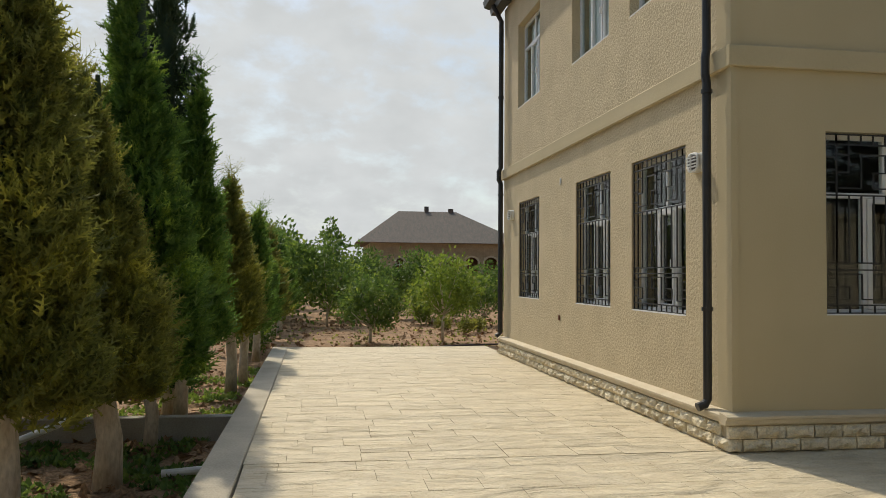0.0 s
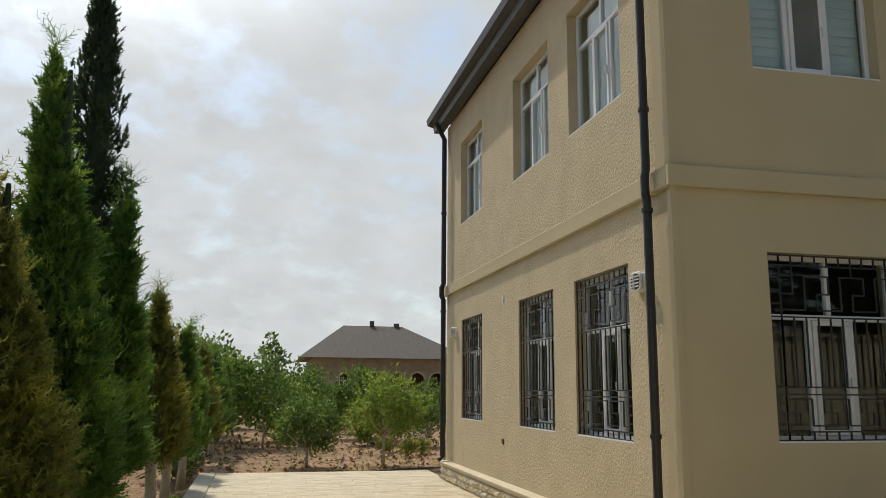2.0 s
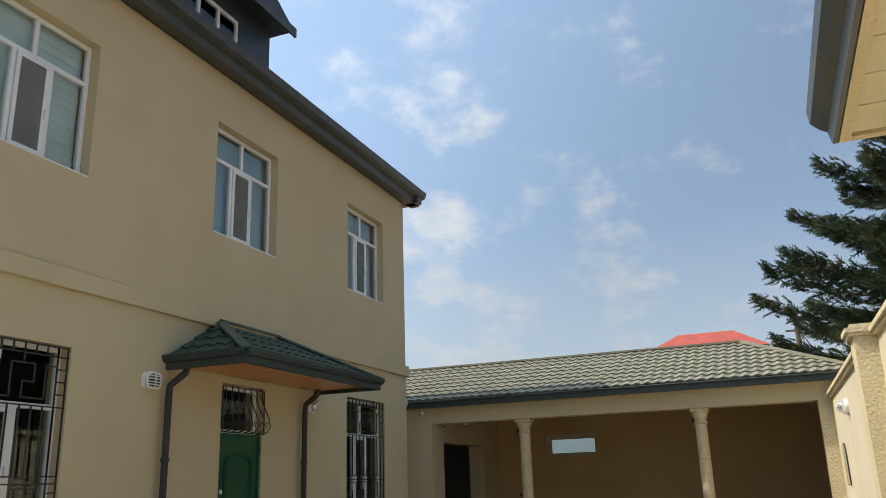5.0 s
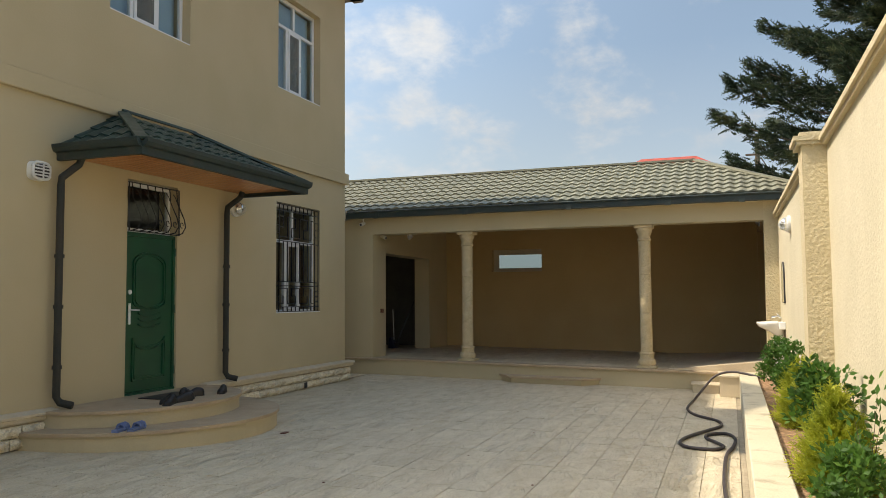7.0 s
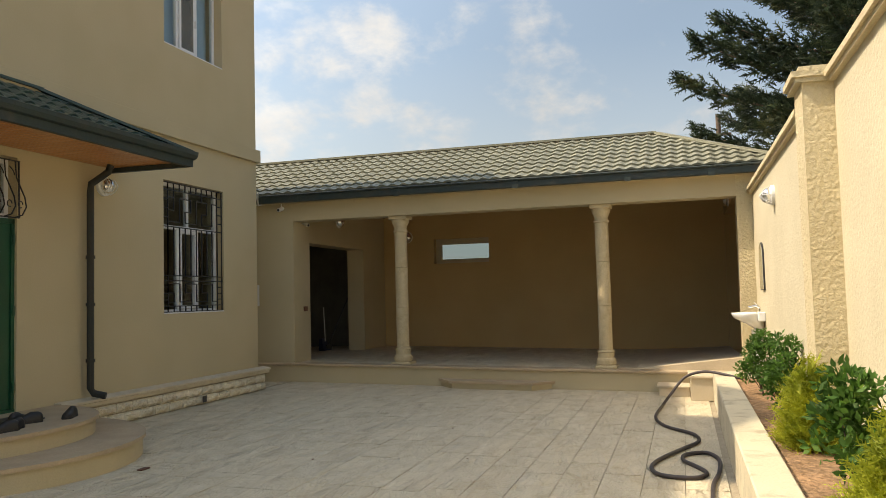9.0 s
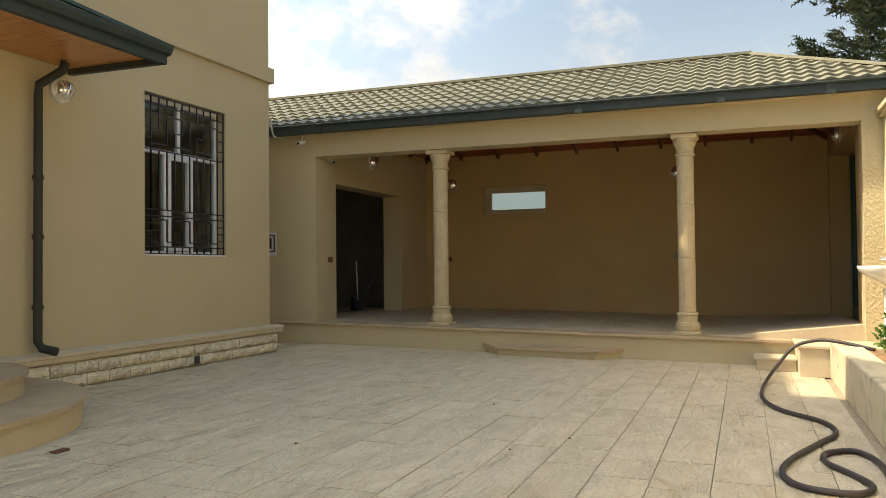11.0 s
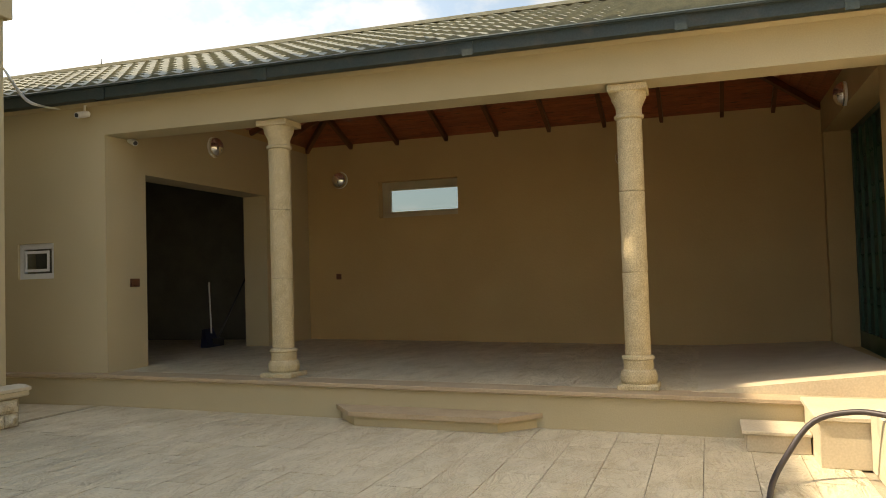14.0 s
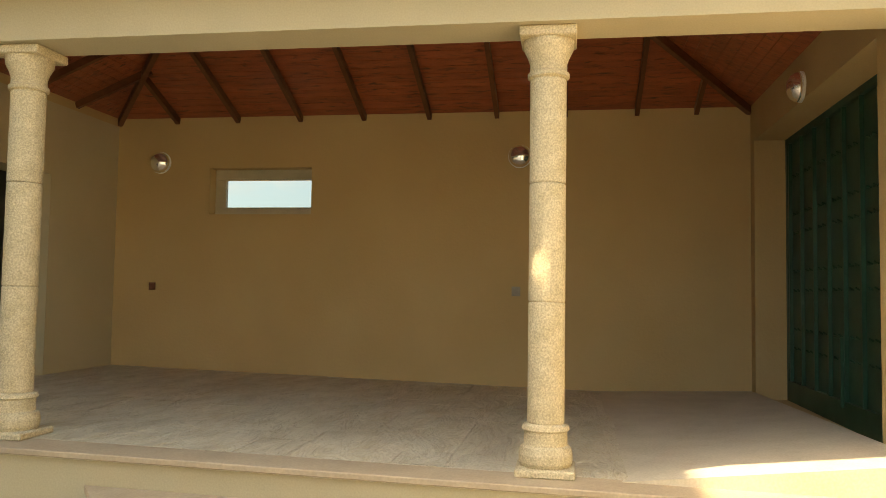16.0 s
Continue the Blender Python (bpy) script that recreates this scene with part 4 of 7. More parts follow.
for k in range(3):
    bm = bmesh.new(); ring_strip(bm, arc(cxm, 1.38 - 0.07 * k, 0.22, -0.06, 20, 160), 0.016, 0.03, 0.055)
    part("moulding", tidy(bm), "door_green", door)
part("handle_plate", boxes([(LX0 + 0.045, LX0 + 0.085, 0.035, 0.05, 1.22, 1.48)], 0.004), "pvc", door, "worn steel handle plate")
bm = bmesh.new(); tube(bm, [(LX0 + 0.065, 0.04, 1.40), (LX0 + 0.065, -0.005, 1.40), (LX0 + 0.19, -0.005, 1.395)], 0.009)
part("handle", tidy(bm), "pvc", door)
bm = bmesh.new(); lathe(bm, [(0.03, 0), (0.03, 0.012)], 16)
bmesh.ops.rotate(bm, verts=bm.verts, matrix=Matrix.Rotation(radians(90), 3, "X")); bmesh.ops.translate(bm, verts=bm.verts, vec=(LX0 + 0.07, 0.048, 1.62))
part("lock", tidy(bm), "pvc", door)
for z in (0.55, 1.35, 2.1):
    bm = bmesh.new(); lathe(bm, [(0.013, z), (0.013, z + 0.11)], 8, dx1 - 0.02, 0.02); part("hinge", tidy(bm), "door_green", door)
part("transom_frame", boxes([(dx0, dx1, 0.12, 0.17, 2.37, 2.43), (dx0, dx1, 0.12, 0.17, 2.96, 3.02), (dx0, dx0 + 0.05, 0.12, 0.17, 2.43, 2.96), (dx1 - 0.05, dx1, 0.12, 0.17, 2.43, 2.96)]), "pvc", door)
part("transom_pane", boxes([(dx0 + 0.05, dx1 - 0.05, 0.14, 0.146, 2.43, 2.96)]), "glass", door)
bm = bmesh.new()
for z in (2.38, 2.98):
    beam(bm, (dx0 - 0.01, -0.02, z), (dx1 + 0.01, -0.02, z), 0.02, 0.012)
for k in range(7):
    x = dx0 + 0.05 + k * (dx1 - dx0 - 0.1) / 6
    pts = [(x, -0.02, 2.98), (x, -0.04, 2.80), (x, -0.15, 2.58), (x, -0.17, 2.48), (x, -0.12, 2.40), (x, -0.02, 2.38)]
    tube(bm, pts, 0.008, 6)
    if k < 6:
        xc = x + 0.07
        tube(bm, [(xc + 0.035 * math.cos(a) , -0.05, 2.82 + 0.09 * math.sin(a / 2)) for a in np.linspace(0, 6.28, 12)], 0.006, 5)
        tube(bm, [(xc + 0.03 * math.cos(a), -0.165, 2.50 + 0.035 * math.sin(a)) for a in np.linspace(0, 5.2, 10)], 0.006, 5)
for x in (dx0, dx1):
    tube(bm, [(x, -0.02, 2.98), (x, -0.03, 2.38)], 0.01, 6)
part("door_grille", tidy(bm), "steel_black", door, "wrought iron bellied grille over the door")


# ---- canopy over the door ----
canopy = holder("entrance_canopy", "dark green metal canopy with orange timber soffit over the door", "canopy")
CX0, CX1, CY, CZ = 3.95, 7.50, -1.15, 3.16
AX0, AX1, AZ = 4.92, 6.24, 3.77


def tile_slope(a0, a1, b0, b1, pitch, wave, rows, amp=0.018, step=0.022, per_wave=6):
    """A pressed metal tile sheet: eave a0..a1, ridge b0..b1; waves across, a step down at each row. pitch: wave width."""
    a0, a1, b0, b1 = map(Vector, (a0, a1, b0, b1))
    n = (a1 - a0).cross(b0 - a0).normalized()
    if n.z < 0:
        n = -n
    bm = bmesh.new()
    L = (a1 - a0).length
    e = (a1 - a0).normalized()
    for r in range(rows):
        t0, t1 = r / rows, (r + 1) / rows
        lines = []
        for t, lift in ((t0, step), (t1, 0.0)):
            p, q = a0.lerp(b0, t), a1.lerp(b1, t)
            u0, u1 = (p - a0).dot(e), (q - a0).dot(e)
            k0, k1 = math.ceil(u0 / (wave / per_wave)), math.floor(u1 / (wave / per_wave))
            lines.append((t, lift, u0, u1))
        u0, u1 = lines[0][2], lines[0][3]
        n_u = max(2, int((u1 - u0) / (wave / per_wave)))
        prev = None
        for i in range(n_u + 1):
            f = i / n_u
            col = []
            for t, lift, v0, v1 in lines:
                p, q = a0.lerp(b0, t), a1.lerp(b1, t)
                s = u0 + (u1 - u0) * f
                s = min(max(s, v0), v1)
                base = p + (q - p) * ((s - v0) / max(v1 - v0, 1e-6))
                h = amp * (0.5 + 0.5 * math.cos(2 * math.pi * s / wave)) + lift
                col.append(bm.verts.new(base + n * h))
            col.insert(0, bm.verts.new(col[0].co - n * (step + 0.004)))
            if prev:
                bm.faces.new((prev[1], col[1], col[2], prev[2]))
                bm.faces.new((prev[0], col[0], col[1], prev[1]))
            prev = col
    return bm


for a0, a1, b0, b1 in (((CX0, CY, CZ + .03), (CX1, CY, CZ + .03), (AX0, -0.02, AZ), (AX1, -0.02, AZ)),
                       ((CX0, -0.02, CZ + .03), (CX0, CY, CZ + .03), (AX0, -0.02, AZ), (AX0, -0.021, AZ)),
                       ((CX1, CY, CZ + .03), (CX1, -0.02, CZ + .03), (AX1, -0.021, AZ), (AX1, -0.02, AZ))):
    part("roof_sheet", tile_slope(a0, a1, b0, b1, 0, 0.19, 4, 0.03, 0.02), "canopy_green", canopy)
for a, b in (((CX0, CY, CZ + .07), (AX0, -0.03, AZ + .05)), ((CX1, CY, CZ + .07), (AX1, -0.03, AZ + .05)), ((AX0 - .05, -0.03, AZ + .05), (AX1 + .05, -0.03, AZ + .05))):
    bm = bmesh.new(); beam(bm, a, b, 0.13, 0.03); part("ridge_cap", tidy(bm), "canopy_green", canopy)
part("soffit_frame", boxes([(CX0 + .05, CX1 - .05, CY + .05, 0, CZ - 0.02, CZ + 0.02)]), "canopy_green", canopy)
y = CY + 0.06
while y < -0.09:
    part("soffit_board", boxes([(CX0 + .06, CX1 - .06, y, y + 0.082, CZ - 0.045, CZ - 0.021)], 0.005), "timber", canopy, "orange varnished timber board")
    y += 0.09
for i, xc in enumerate((CX0 + 0.55, 5.35, 6.45)):
    bm = bmesh.new(); prism(bm, [(xc + 0.42 * math.cos(math.radians(k * 15)), CY + 0.07 + 0.22 * math.sin(math.radians(k * 15))) for k in range(13)], CZ - 0.062, CZ - 0.046)
    part("soffit_ornament", tidy(bm), "timber", canopy)
for p0, p1, o in (((CX0, CY), (CX1, CY), (0, -1)), ((CX0, CY), (CX0, 0), (-1, 0)), ((CX1, CY), (CX1, 0), (1, 0))):
    bm = bmesh.new(); extrude_profile(bm, [(-0.06, CZ - 0.10), (0.0, CZ - 0.10), (0.005, CZ - 0.02), (0.05, CZ - 0.01), (0.075, CZ + 0.03), (0.08, CZ + 0.07), (0.06, CZ + 0.07), (-0.02, CZ + 0.02), (-0.06, CZ + 0.02)], p0, p1, o)
    part("canopy_gutter", tidy(bm), "gutter_green", canopy)


def downpipe(label, pts, r, material, clips):
    d = holder("downpipe", label, "downpipe", "downpipes on the house")
    bm = bmesh.new(); tube(bm, pts, r, 12)
    part("pipe", tidy(bm), material, d)
    for x, y, z in clips:
        bm = bmesh.new(); lathe(bm, [(r + 0.012, z - 0.02), (r + 0.012, z + 0.02)], 12, x, y); part("clip", tidy(bm), material, d)
    return d


for px0, ex in ((3.92, CX0 + 0.12), (7.0, 7.18)):
    downpipe("dark green-brown metal downpipe under the door canopy", [(ex, -0.24, CZ - 0.06), (ex, -0.20, CZ - 0.14), (px0, -0.11, CZ - 0.30), (px0, -0.10, 3.0 - 0.24), (px0, -0.10, 0.48), (px0 + 0.03, -0.12, 0.42), (px0 + 0.09, -0.24, 0.385)], 0.041, "pipe_dark",
             [(px0, -0.10, 2.0), (px0, -0.10, 0.8), (px0, -0.10, 1.45)])
downpipe("black metal downpipe beside the corner of the house", [(-0.30, 0.30, HZ + 0.05), (-0.25, 0.30, HZ - 0.08), (-0.11, 0.30, HZ - 0.3), (-0.11, 0.30, 3.98), (-0.125, 0.30, 3.9), (-0.125, 0.30, 3.72), (-0.11, 0.30, 3.64), (-0.11, 0.30, 0.45), (-0.14, 0.30, 0.40), (-0.22, 0.30, 0.37)], 0.045, "steel_black", [(-0.11, 0.30, z) for z in (1.35, 3.55, 4.6, 6.2)])
downpipe("black metal downpipe at the far corner of the house", [(-0.30, 9.5, HZ + 0.05), (-0.11, 9.5, HZ - 0.3), (-0.11, 9.5, 3.98), (-0.15, 9.5, 3.9), (-0.15, 9.5, 3.72), (-0.11, 9.5, 3.64), (-0.11, 9.5, 0.45), (-0.2, 9.5, 0.38)], 0.052, "steel_black", [(-0.11, 9.5, z) for z in (1.35, 3.4, 5.5)])


def bulkhead(at, rz):
    """White oval lamp with a wire guard; faces -y before its turn."""
    d = holder("wall_lamp", "white oval bulkhead lamp with a wire guard on the house wall", "wall lamp", "guarded lamps on the house", at=at, rz=rz)
    bm = bmesh.new(); lathe(bm, [(0.12, 0.0), (0.12, 0.035), (0.09, 0.05)], 20)
    bmesh.ops.transform(bm, matrix=Matrix.Diagonal((1.0, 1.0, 1.0, 1)) @ Matrix.Rotation(radians(90), 4, "X"), verts=bm.verts)
    part("backplate", tidy(bm), "white", d)
    bm = bmesh.new(); lathe(bm, [(0.095, 0.04), (0.09, 0.09), (0.06, 0.13), (0.01, 0.145)], 20)
    bmesh.ops.transform(bm, matrix=Matrix.Rotation(radians(90), 4, "X"), verts=bm.verts)
    part("glass_globe", tidy(bm), "lampglass", d, smooth=True)
    bm = bmesh.new()
    for a in (-60, -20, 20, 60):
        x = 0.09 * math.sin(radians(a))
        tube(bm, [(x, -0.04, -0.10), (x, -0.12, -0.06), (x, -0.155, 0), (x, -0.12, 0.06), (x, -0.04, 0.10)], 0.006, 5)
    tube(bm, [(-0.10, -0.05, 0), (-0.07, -0.13, 0), (0.07, -0.13, 0), (0.10, -0.05, 0)], 0.006, 5)
    part("guard", tidy(bm), "white", d)


def dome_lamp(at, rz, label="round clear glass dome lamp on the portico wall"):
    d = holder("dome_lamp", label, "wall lamp", "round glass lamps", at=at, rz=rz)
    bm = bmesh.new(); lathe(bm, [(0.135, 0.0), (0.135, 0.02), (0.12, 0.025)], 24)
    bmesh.ops.transform(bm, matrix=Matrix.Rotation(radians(90), 4, "X"), verts=bm.verts)
    part("backplate", tidy(bm), "white", d)
    bm = bmesh.new(); lathe(bm, [(0.13, 0.02), (0.128, 0.05), (0.105, 0.09), (0.06, 0.118), (0.01, 0.126)], 24)
    bmesh.ops.transform(bm, matrix=Matrix.Rotation(radians(90), 4, "X"), verts=bm.verts)
    part("shade", tidy(bm), "lampglass", d, smooth=True)


M["lampglass"] = mat("lamp_glass", (0.97, 0.97, 0.97), 0.05, (0.93, 0.93, 0.93), 12, 60, 0.04, 0.2, 10, metal=0.9, coat=1.0, dist=0.03)


def framed_lamp(at, rz):
    """Rounded white frame with cross bars over a domed glass."""
    d = holder("framed_lamp", "white oval bulkhead lamp with cross bars over grey glass", "wall lamp", "framed lamps on the house", at=at, rz=rz)

    def oval(bm, w, h, y0, y1, n=28):
        rings = []
        for y, k in ((y0, 1.0), (y1, 0.93)):
            rings.append([bm.verts.new((math.copysign(abs(math.cos(q)) ** 0.6, math.cos(q)) * w * k, y, math.copysign(abs(math.sin(q)) ** 0.6, math.sin(q)) * h * k)) for q in [2 * math.pi * i / n for i in range(n)]])
        bm.faces.new(rings[0]); bm.faces.new(rings[1][::-1])
        for i in range(n):
            bm.faces.new((rings[0][i], rings[0][(i + 1) % n], rings[1][(i + 1) % n], rings[1][i]))
        return bm
    part("backplate", tidy(oval(bmesh.new(), 0.13, 0.105, 0.0, -0.05)), "white", d)
    part("glass_cover", tidy(oval(bmesh.new(), 0.10, 0.078, -0.05, -0.085)), "hose", d, "grey ribbed glass cover")
    bm = bmesh.new()
    ring = [(math.copysign(abs(math.cos(q)) ** 0.6, math.cos(q)) * 0.112, -0.07, math.copysign(abs(math.sin(q)) ** 0.6, math.sin(q)) * 0.09) for q in [2 * math.pi * i / 24 for i in range(25)]]
    tube(bm, ring, 0.017, 8)
    for z in (-0.05, -0.018, 0.018, 0.05):
        beam(bm, (-0.105, -0.092, z), (0.105, -0.092, z), 0.013, 0.013)
    beam(bm, (0.0, -0.098, -0.085), (0.0, -0.098, 0.085), 0.014, 0.012)
    part("guard", tidy(bm), "white", d)


framed_lamp((-0.001, 0.68, 2.88), -90)
framed_lamp((-0.001, 8.86, 2.92), -90)
framed_lamp((3.68, -0.001, 2.90), 0)
bulkhead((7.33, -0.001, 2.88), 0)
bulkhead((9.3, -7.779, 2.52), 180)
dome_lamp((BX - 0.001, -0.58, 2.84), -90)
dome_lamp((BX - 0.001, -5.03, 2.87), -90)
dome_lamp((14.3, -0.001, 3.03), 0)
dome_lamp((14.9, -7.579, 3.10), 180)
dome_lamp((13.5, 5.749, 2.30), 0, "round glass lamp in the dark store room")


def small_box(name, label, cat, at, size, material, rz=0):
    d = holder(name, label, cat, at=at, rz=rz)
    w, h = size
    part("plate", boxes([(-w / 2, w / 2, -0.012, 0, -h / 2, h / 2)], 0.003), material, d)
    part("rocker", boxes([(-w * 0.38, w * 0.38, -0.018, -0.012, -h * 0.36, h * 0.36)], 0.002), material, d)


small_box("light_switch", "dark brown double switch on the portico pier", "switch", (12.74, -0.001, 1.28), (0.15, 0.09), "rafter")
small_box("socket", "dark square socket on the back wall", "socket", (BX - 0.001, -0.52, 1.31), (0.085, 0.09), "rafter", -90)
small_box("socket", "pale double socket on the back wall", "socket", (BX - 0.001, -5.0, 1.31), (0.10, 0.11), "concrete", -90)
small_box("junction_box", "small dark outlet box low on the side wall", "socket", (-0.001, 5.62, 0.98), (0.10, 0.09), "rafter", -90)
small_box("sensor", "small white sensor on the side wall", "sensor", (-0.001, 5.55, 3.24), (0.05, 0.11), "white", -90)
# the vent is a near-black plate, the hole's shade given as colour
small_box("air_vent", "dark square vent hole in the stone plinth", "vent", (9.2, -0.165, 0.08), (0.09, 0.09), "shade_and_dark")


def cctv(at, rz, pitch, label):
    d = holder("security_camera", label, "security camera", at=at)
    d.matrix_basis = pose(*at, pitch, 0, rz)
    bm = bmesh.new(); lathe(bm, [(0.035, -0.02), (0.035, 0.14), (0.03, 0.15)], 16)
    bmesh.ops.transform(bm, matrix=Matrix.Rotation(radians(90), 4, "X"), verts=bm.verts)
    part("body", tidy(bm), "white", d)
    bm = bmesh.new(); lathe(bm, [(0.024, 0.15), (0.022, 0.154)], 16)
    bmesh.ops.transform(bm, matrix=Matrix.Rotation(radians(90), 4, "X"), verts=bm.verts)
    part("lens", tidy(bm), "steel_black", d)
    bm = bmesh.new(); tube(bm, [(0, -0.02, 0.03), (0, 0.0, 0.09), (0, 0.04, 0.10)], 0.012, 8)
    part("bracket", tidy(bm), "white", d)


cctv((PX + 0.05, 0.19, 3.10), -90, 15, "small white camera under the portico eave")
cctv((12.66, -0.04, 2.86), -30, 20, "small white camera hanging on the pier wall")
cctv((0.78, -7.80, 3.02), 100, 10, "white bullet camera under the soffit")

# ---- window in the back wall and in the north wing ----
bw = holder("window", parent=portico)
bw.matrix_basis = pose(BX, -1.23, 2.20, 0, 0, -90)
W1, H1 = 1.30, 0.57
M["pvc_cream"] = mat("cream_pvc", (0.50, 0.44, 0.31), 0.4, None, 3, 60, 0.03, 0.0)
part("frame", boxes([(0.0, W1, 0.17, 0.23, 0, 0.10), (0.0, W1, 0.17, 0.23, H1 - 0.13, H1), (0.0, 0.14, 0.17, 0.23, 0.10, H1 - 0.13), (W1 - 0.03, W1, 0.17, 0.23, 0.10, H1 - 0.13), (0.11, W1 - 0.01, 0.155, 0.17, 0.075, 0.10), (0.11, W1 - 0.01, 0.155, 0.17, H1 - 0.13, H1 - 0.105)], 0.004), "pvc_cream", bw)
M["clearglass"] = glassmat("clear_pane", (0.60, 0.66, 0.67), 0.02, 0.0)
part("pane", boxes([(0.14, W1 - 0.03, 0.20, 0.206, 0.10, H1 - 0.13)]), "clearglass", bw)
part("handle", boxes([(0.62, 0.74, 0.11, 0.13, H1 - 0.06, H1 - 0.035)], 0.003), "pvc_cream", bw)
nw = holder("window", parent=portico)
nw.matrix_basis = pose(PX + 0.1, 1.20, 1.35, 0, 0, -90)
part("frame", boxes([(0, 0.5, 0.03, 0.08, 0, 0.06), (0, 0.5, 0.03, 0.08, 0.33, 0.39), (0, 0.06, 0.03, 0.08, 0.06, 0.33), (0.44, 0.5, 0.03, 0.08, 0.06, 0.33), (0.08, 0.42, 0.015, 0.03, 0.08, 0.11), (0.08, 0.42, 0.015, 0.03, 0.28, 0.31), (0.08, 0.11, 0.015, 0.03, 0.11, 0.28), (0.39, 0.42, 0.015, 0.03, 0.11, 0.28)], 0.003), "pvc", nw)
part("pane", boxes([(0.06, 0.44, 0.05, 0.056, 0.06, 0.33)]), "glass", nw)

# ---- portico: tiles, ceiling, gate ----
front_slope = tile_slope((EX, 6.4, EZ + .02), (EX, E1, EZ + .02), (RX, 6.4, RZ + .02), (RX, HIPY, RZ + .02), 0, 0.20, 9, 0.03, 0.03)
tagged(part("roof_tiles", front_slope, "roof_green", portico, "weathered grey-green pressed metal tiles"), kind="stuff")
south_slope = tile_slope((EX, E1, EZ + .02), (BX + .35, E1, EZ + .02), (RX, HIPY, RZ + .02), (RX + .001, HIPY, RZ + .02), 0, 0.20, 6, 0.03, 0.03)
tagged(part("roof_tiles", south_slope, "roof_green", portico), kind="stuff")
for a, b in (((RX, 6.4, RZ + .06), (RX, HIPY, RZ + .06)), ((RX, HIPY, RZ + .06), (EX, E1, EZ + .08))):
    bm = bmesh.new(); beam(bm, a, b, 0.16, 0.04); part("ridge_cap", tidy(bm), "roof_green", portico)
for k, y in enumerate((-4.15, -5.95, -2.1, -0.2, -7.2)):
    bm = bmesh.new(); box(bm, EX - 0.115, EX - 0.10, y - 0.05, y + 0.05, EZ - 0.15, EZ); part("gutter_bracket", bm, "gutter_green", portico)
bm = bmesh.new(); tube(bm, [(EX - 0.12, 6.4, EZ - 0.01), (EX - 0.12, E1, EZ - 0.01)], 0.018, 6); part("gutter_lip", tidy(bm), "gutter_green", portico)
# sloping boarded ceiling under the roof
S = (RZ - EZ) / (BX + 0.35 - RX)
zc = lambda x: 3.40 + (BX - x) * S
bm = bmesh.new()
YN, YS = 0.0, -7.58
x = BX
top_x = RX + 0.1
xs_c = np.arange(BX, top_x, -0.12).tolist()


def board(bm, p, q, r, t):
    v = [bm.verts.new(a) for a in (p, q, r, t)]
    w = [bm.verts.new(Vector(a) + Vector((0, 0, 0.02))) for a in (p, q, r, t)]
    bm.faces.new(v); bm.faces.new(w[::-1])
    for i in range(4):
        bm.faces.new((v[i], w[i], w[(i + 1) % 4], v[(i + 1) % 4]))


for xa in xs_c:
    xb = xa - 0.114
    i0, i1 = (BX - xa) * 0.9, (BX - xb) * 0.9
    board(bm, (xa, YS + i0, zc(xa)), (xa, YN - i0, zc(xa)), (xb, YN - i1, zc(xb)), (xb, YS + i1, zc(xb)))
for s, yy in ((1, YN), (-1, YS)):
    for xa in xs_c:
        xb = xa - 0.114
        i0, i1 = (BX - xa) * 0.9, (BX - xb) * 0.9
        board(bm, (xa, yy - s * i0, zc(xa)), (PX + 0.42 + (BX - xa) * 0.9, yy - s * i0, zc(xa)), (PX + 0.42 + (BX - xb) * 0.9, yy - s * i1, zc(xb)), (xb, yy - s * i1, zc(xb)))
for xa in xs_c:
    xb = xa - 0.114
    fa, fb = PX + 0.42 + (BX - xa) * 0.9, PX + 0.42 + (BX - xb) * 0.9
    if fb > RX + 0.2:
        break
    board(bm, (fa, YS + (BX - xa) * 0.9, zc(xa)), (fa, YN - (BX - xa) * 0.9, zc(xa)), (fb, YN - (BX - xb) * 0.9, zc(xb)), (fb, YS + (BX - xb) * 0.9, zc(xb)))
tagged(part("ceiling", tidy(bm), "timber_ceiling", None), "red-brown varnished knotty board ceiling", "ceiling", kind="structure")
# store room ceiling, near-black to carry the room's shade
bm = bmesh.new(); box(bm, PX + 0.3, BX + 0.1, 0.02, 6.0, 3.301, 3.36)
tagged(part("store_ceiling", bm, "shade_and_dark", None), "near-black ceiling over the store room, shade put into its colour", "ceiling", kind="structure")
for y in (-0.79, -1.58, -2.38, -3.17, -3.96, -4.76, -5.55, -6.35, -7.0):
    reach = min(BX - RX - 0.1, (min(abs(y - YN), abs(y - YS))) / 0.9)
    bm = bmesh.new(); beam(bm, (BX, y, 3.36), (BX - reach, y, zc(BX - reach) - 0.04), 0.05, 0.09)
    part("rafter", tidy(bm), "rafter", portico, "dark timber rafter")
for yy, s in ((YN, -1), (YS, 1)):
    bm = bmesh.new(); beam(bm, (BX, yy, 3.36), (BX - 2.2, yy + s * 2.0, zc(BX - 2.2) - 0.04), 0.06, 0.11)
    part("hip_rafter", tidy(bm), "rafter", portico)
    if s == 1:
        continue
    for xx in (13.6, 14.4, 15.2, 16.0):
        r = min(xx - PX - 0.42, BX - xx)
        bm = bmesh.new(); beam(bm, (xx, yy, 3.37), (xx, yy + s * r, 3.36 + r / 0.9 * S), 0.05, 0.09)
        part("rafter", tidy(bm), "rafter", portico)
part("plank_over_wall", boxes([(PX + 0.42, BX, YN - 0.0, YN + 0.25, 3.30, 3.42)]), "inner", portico)

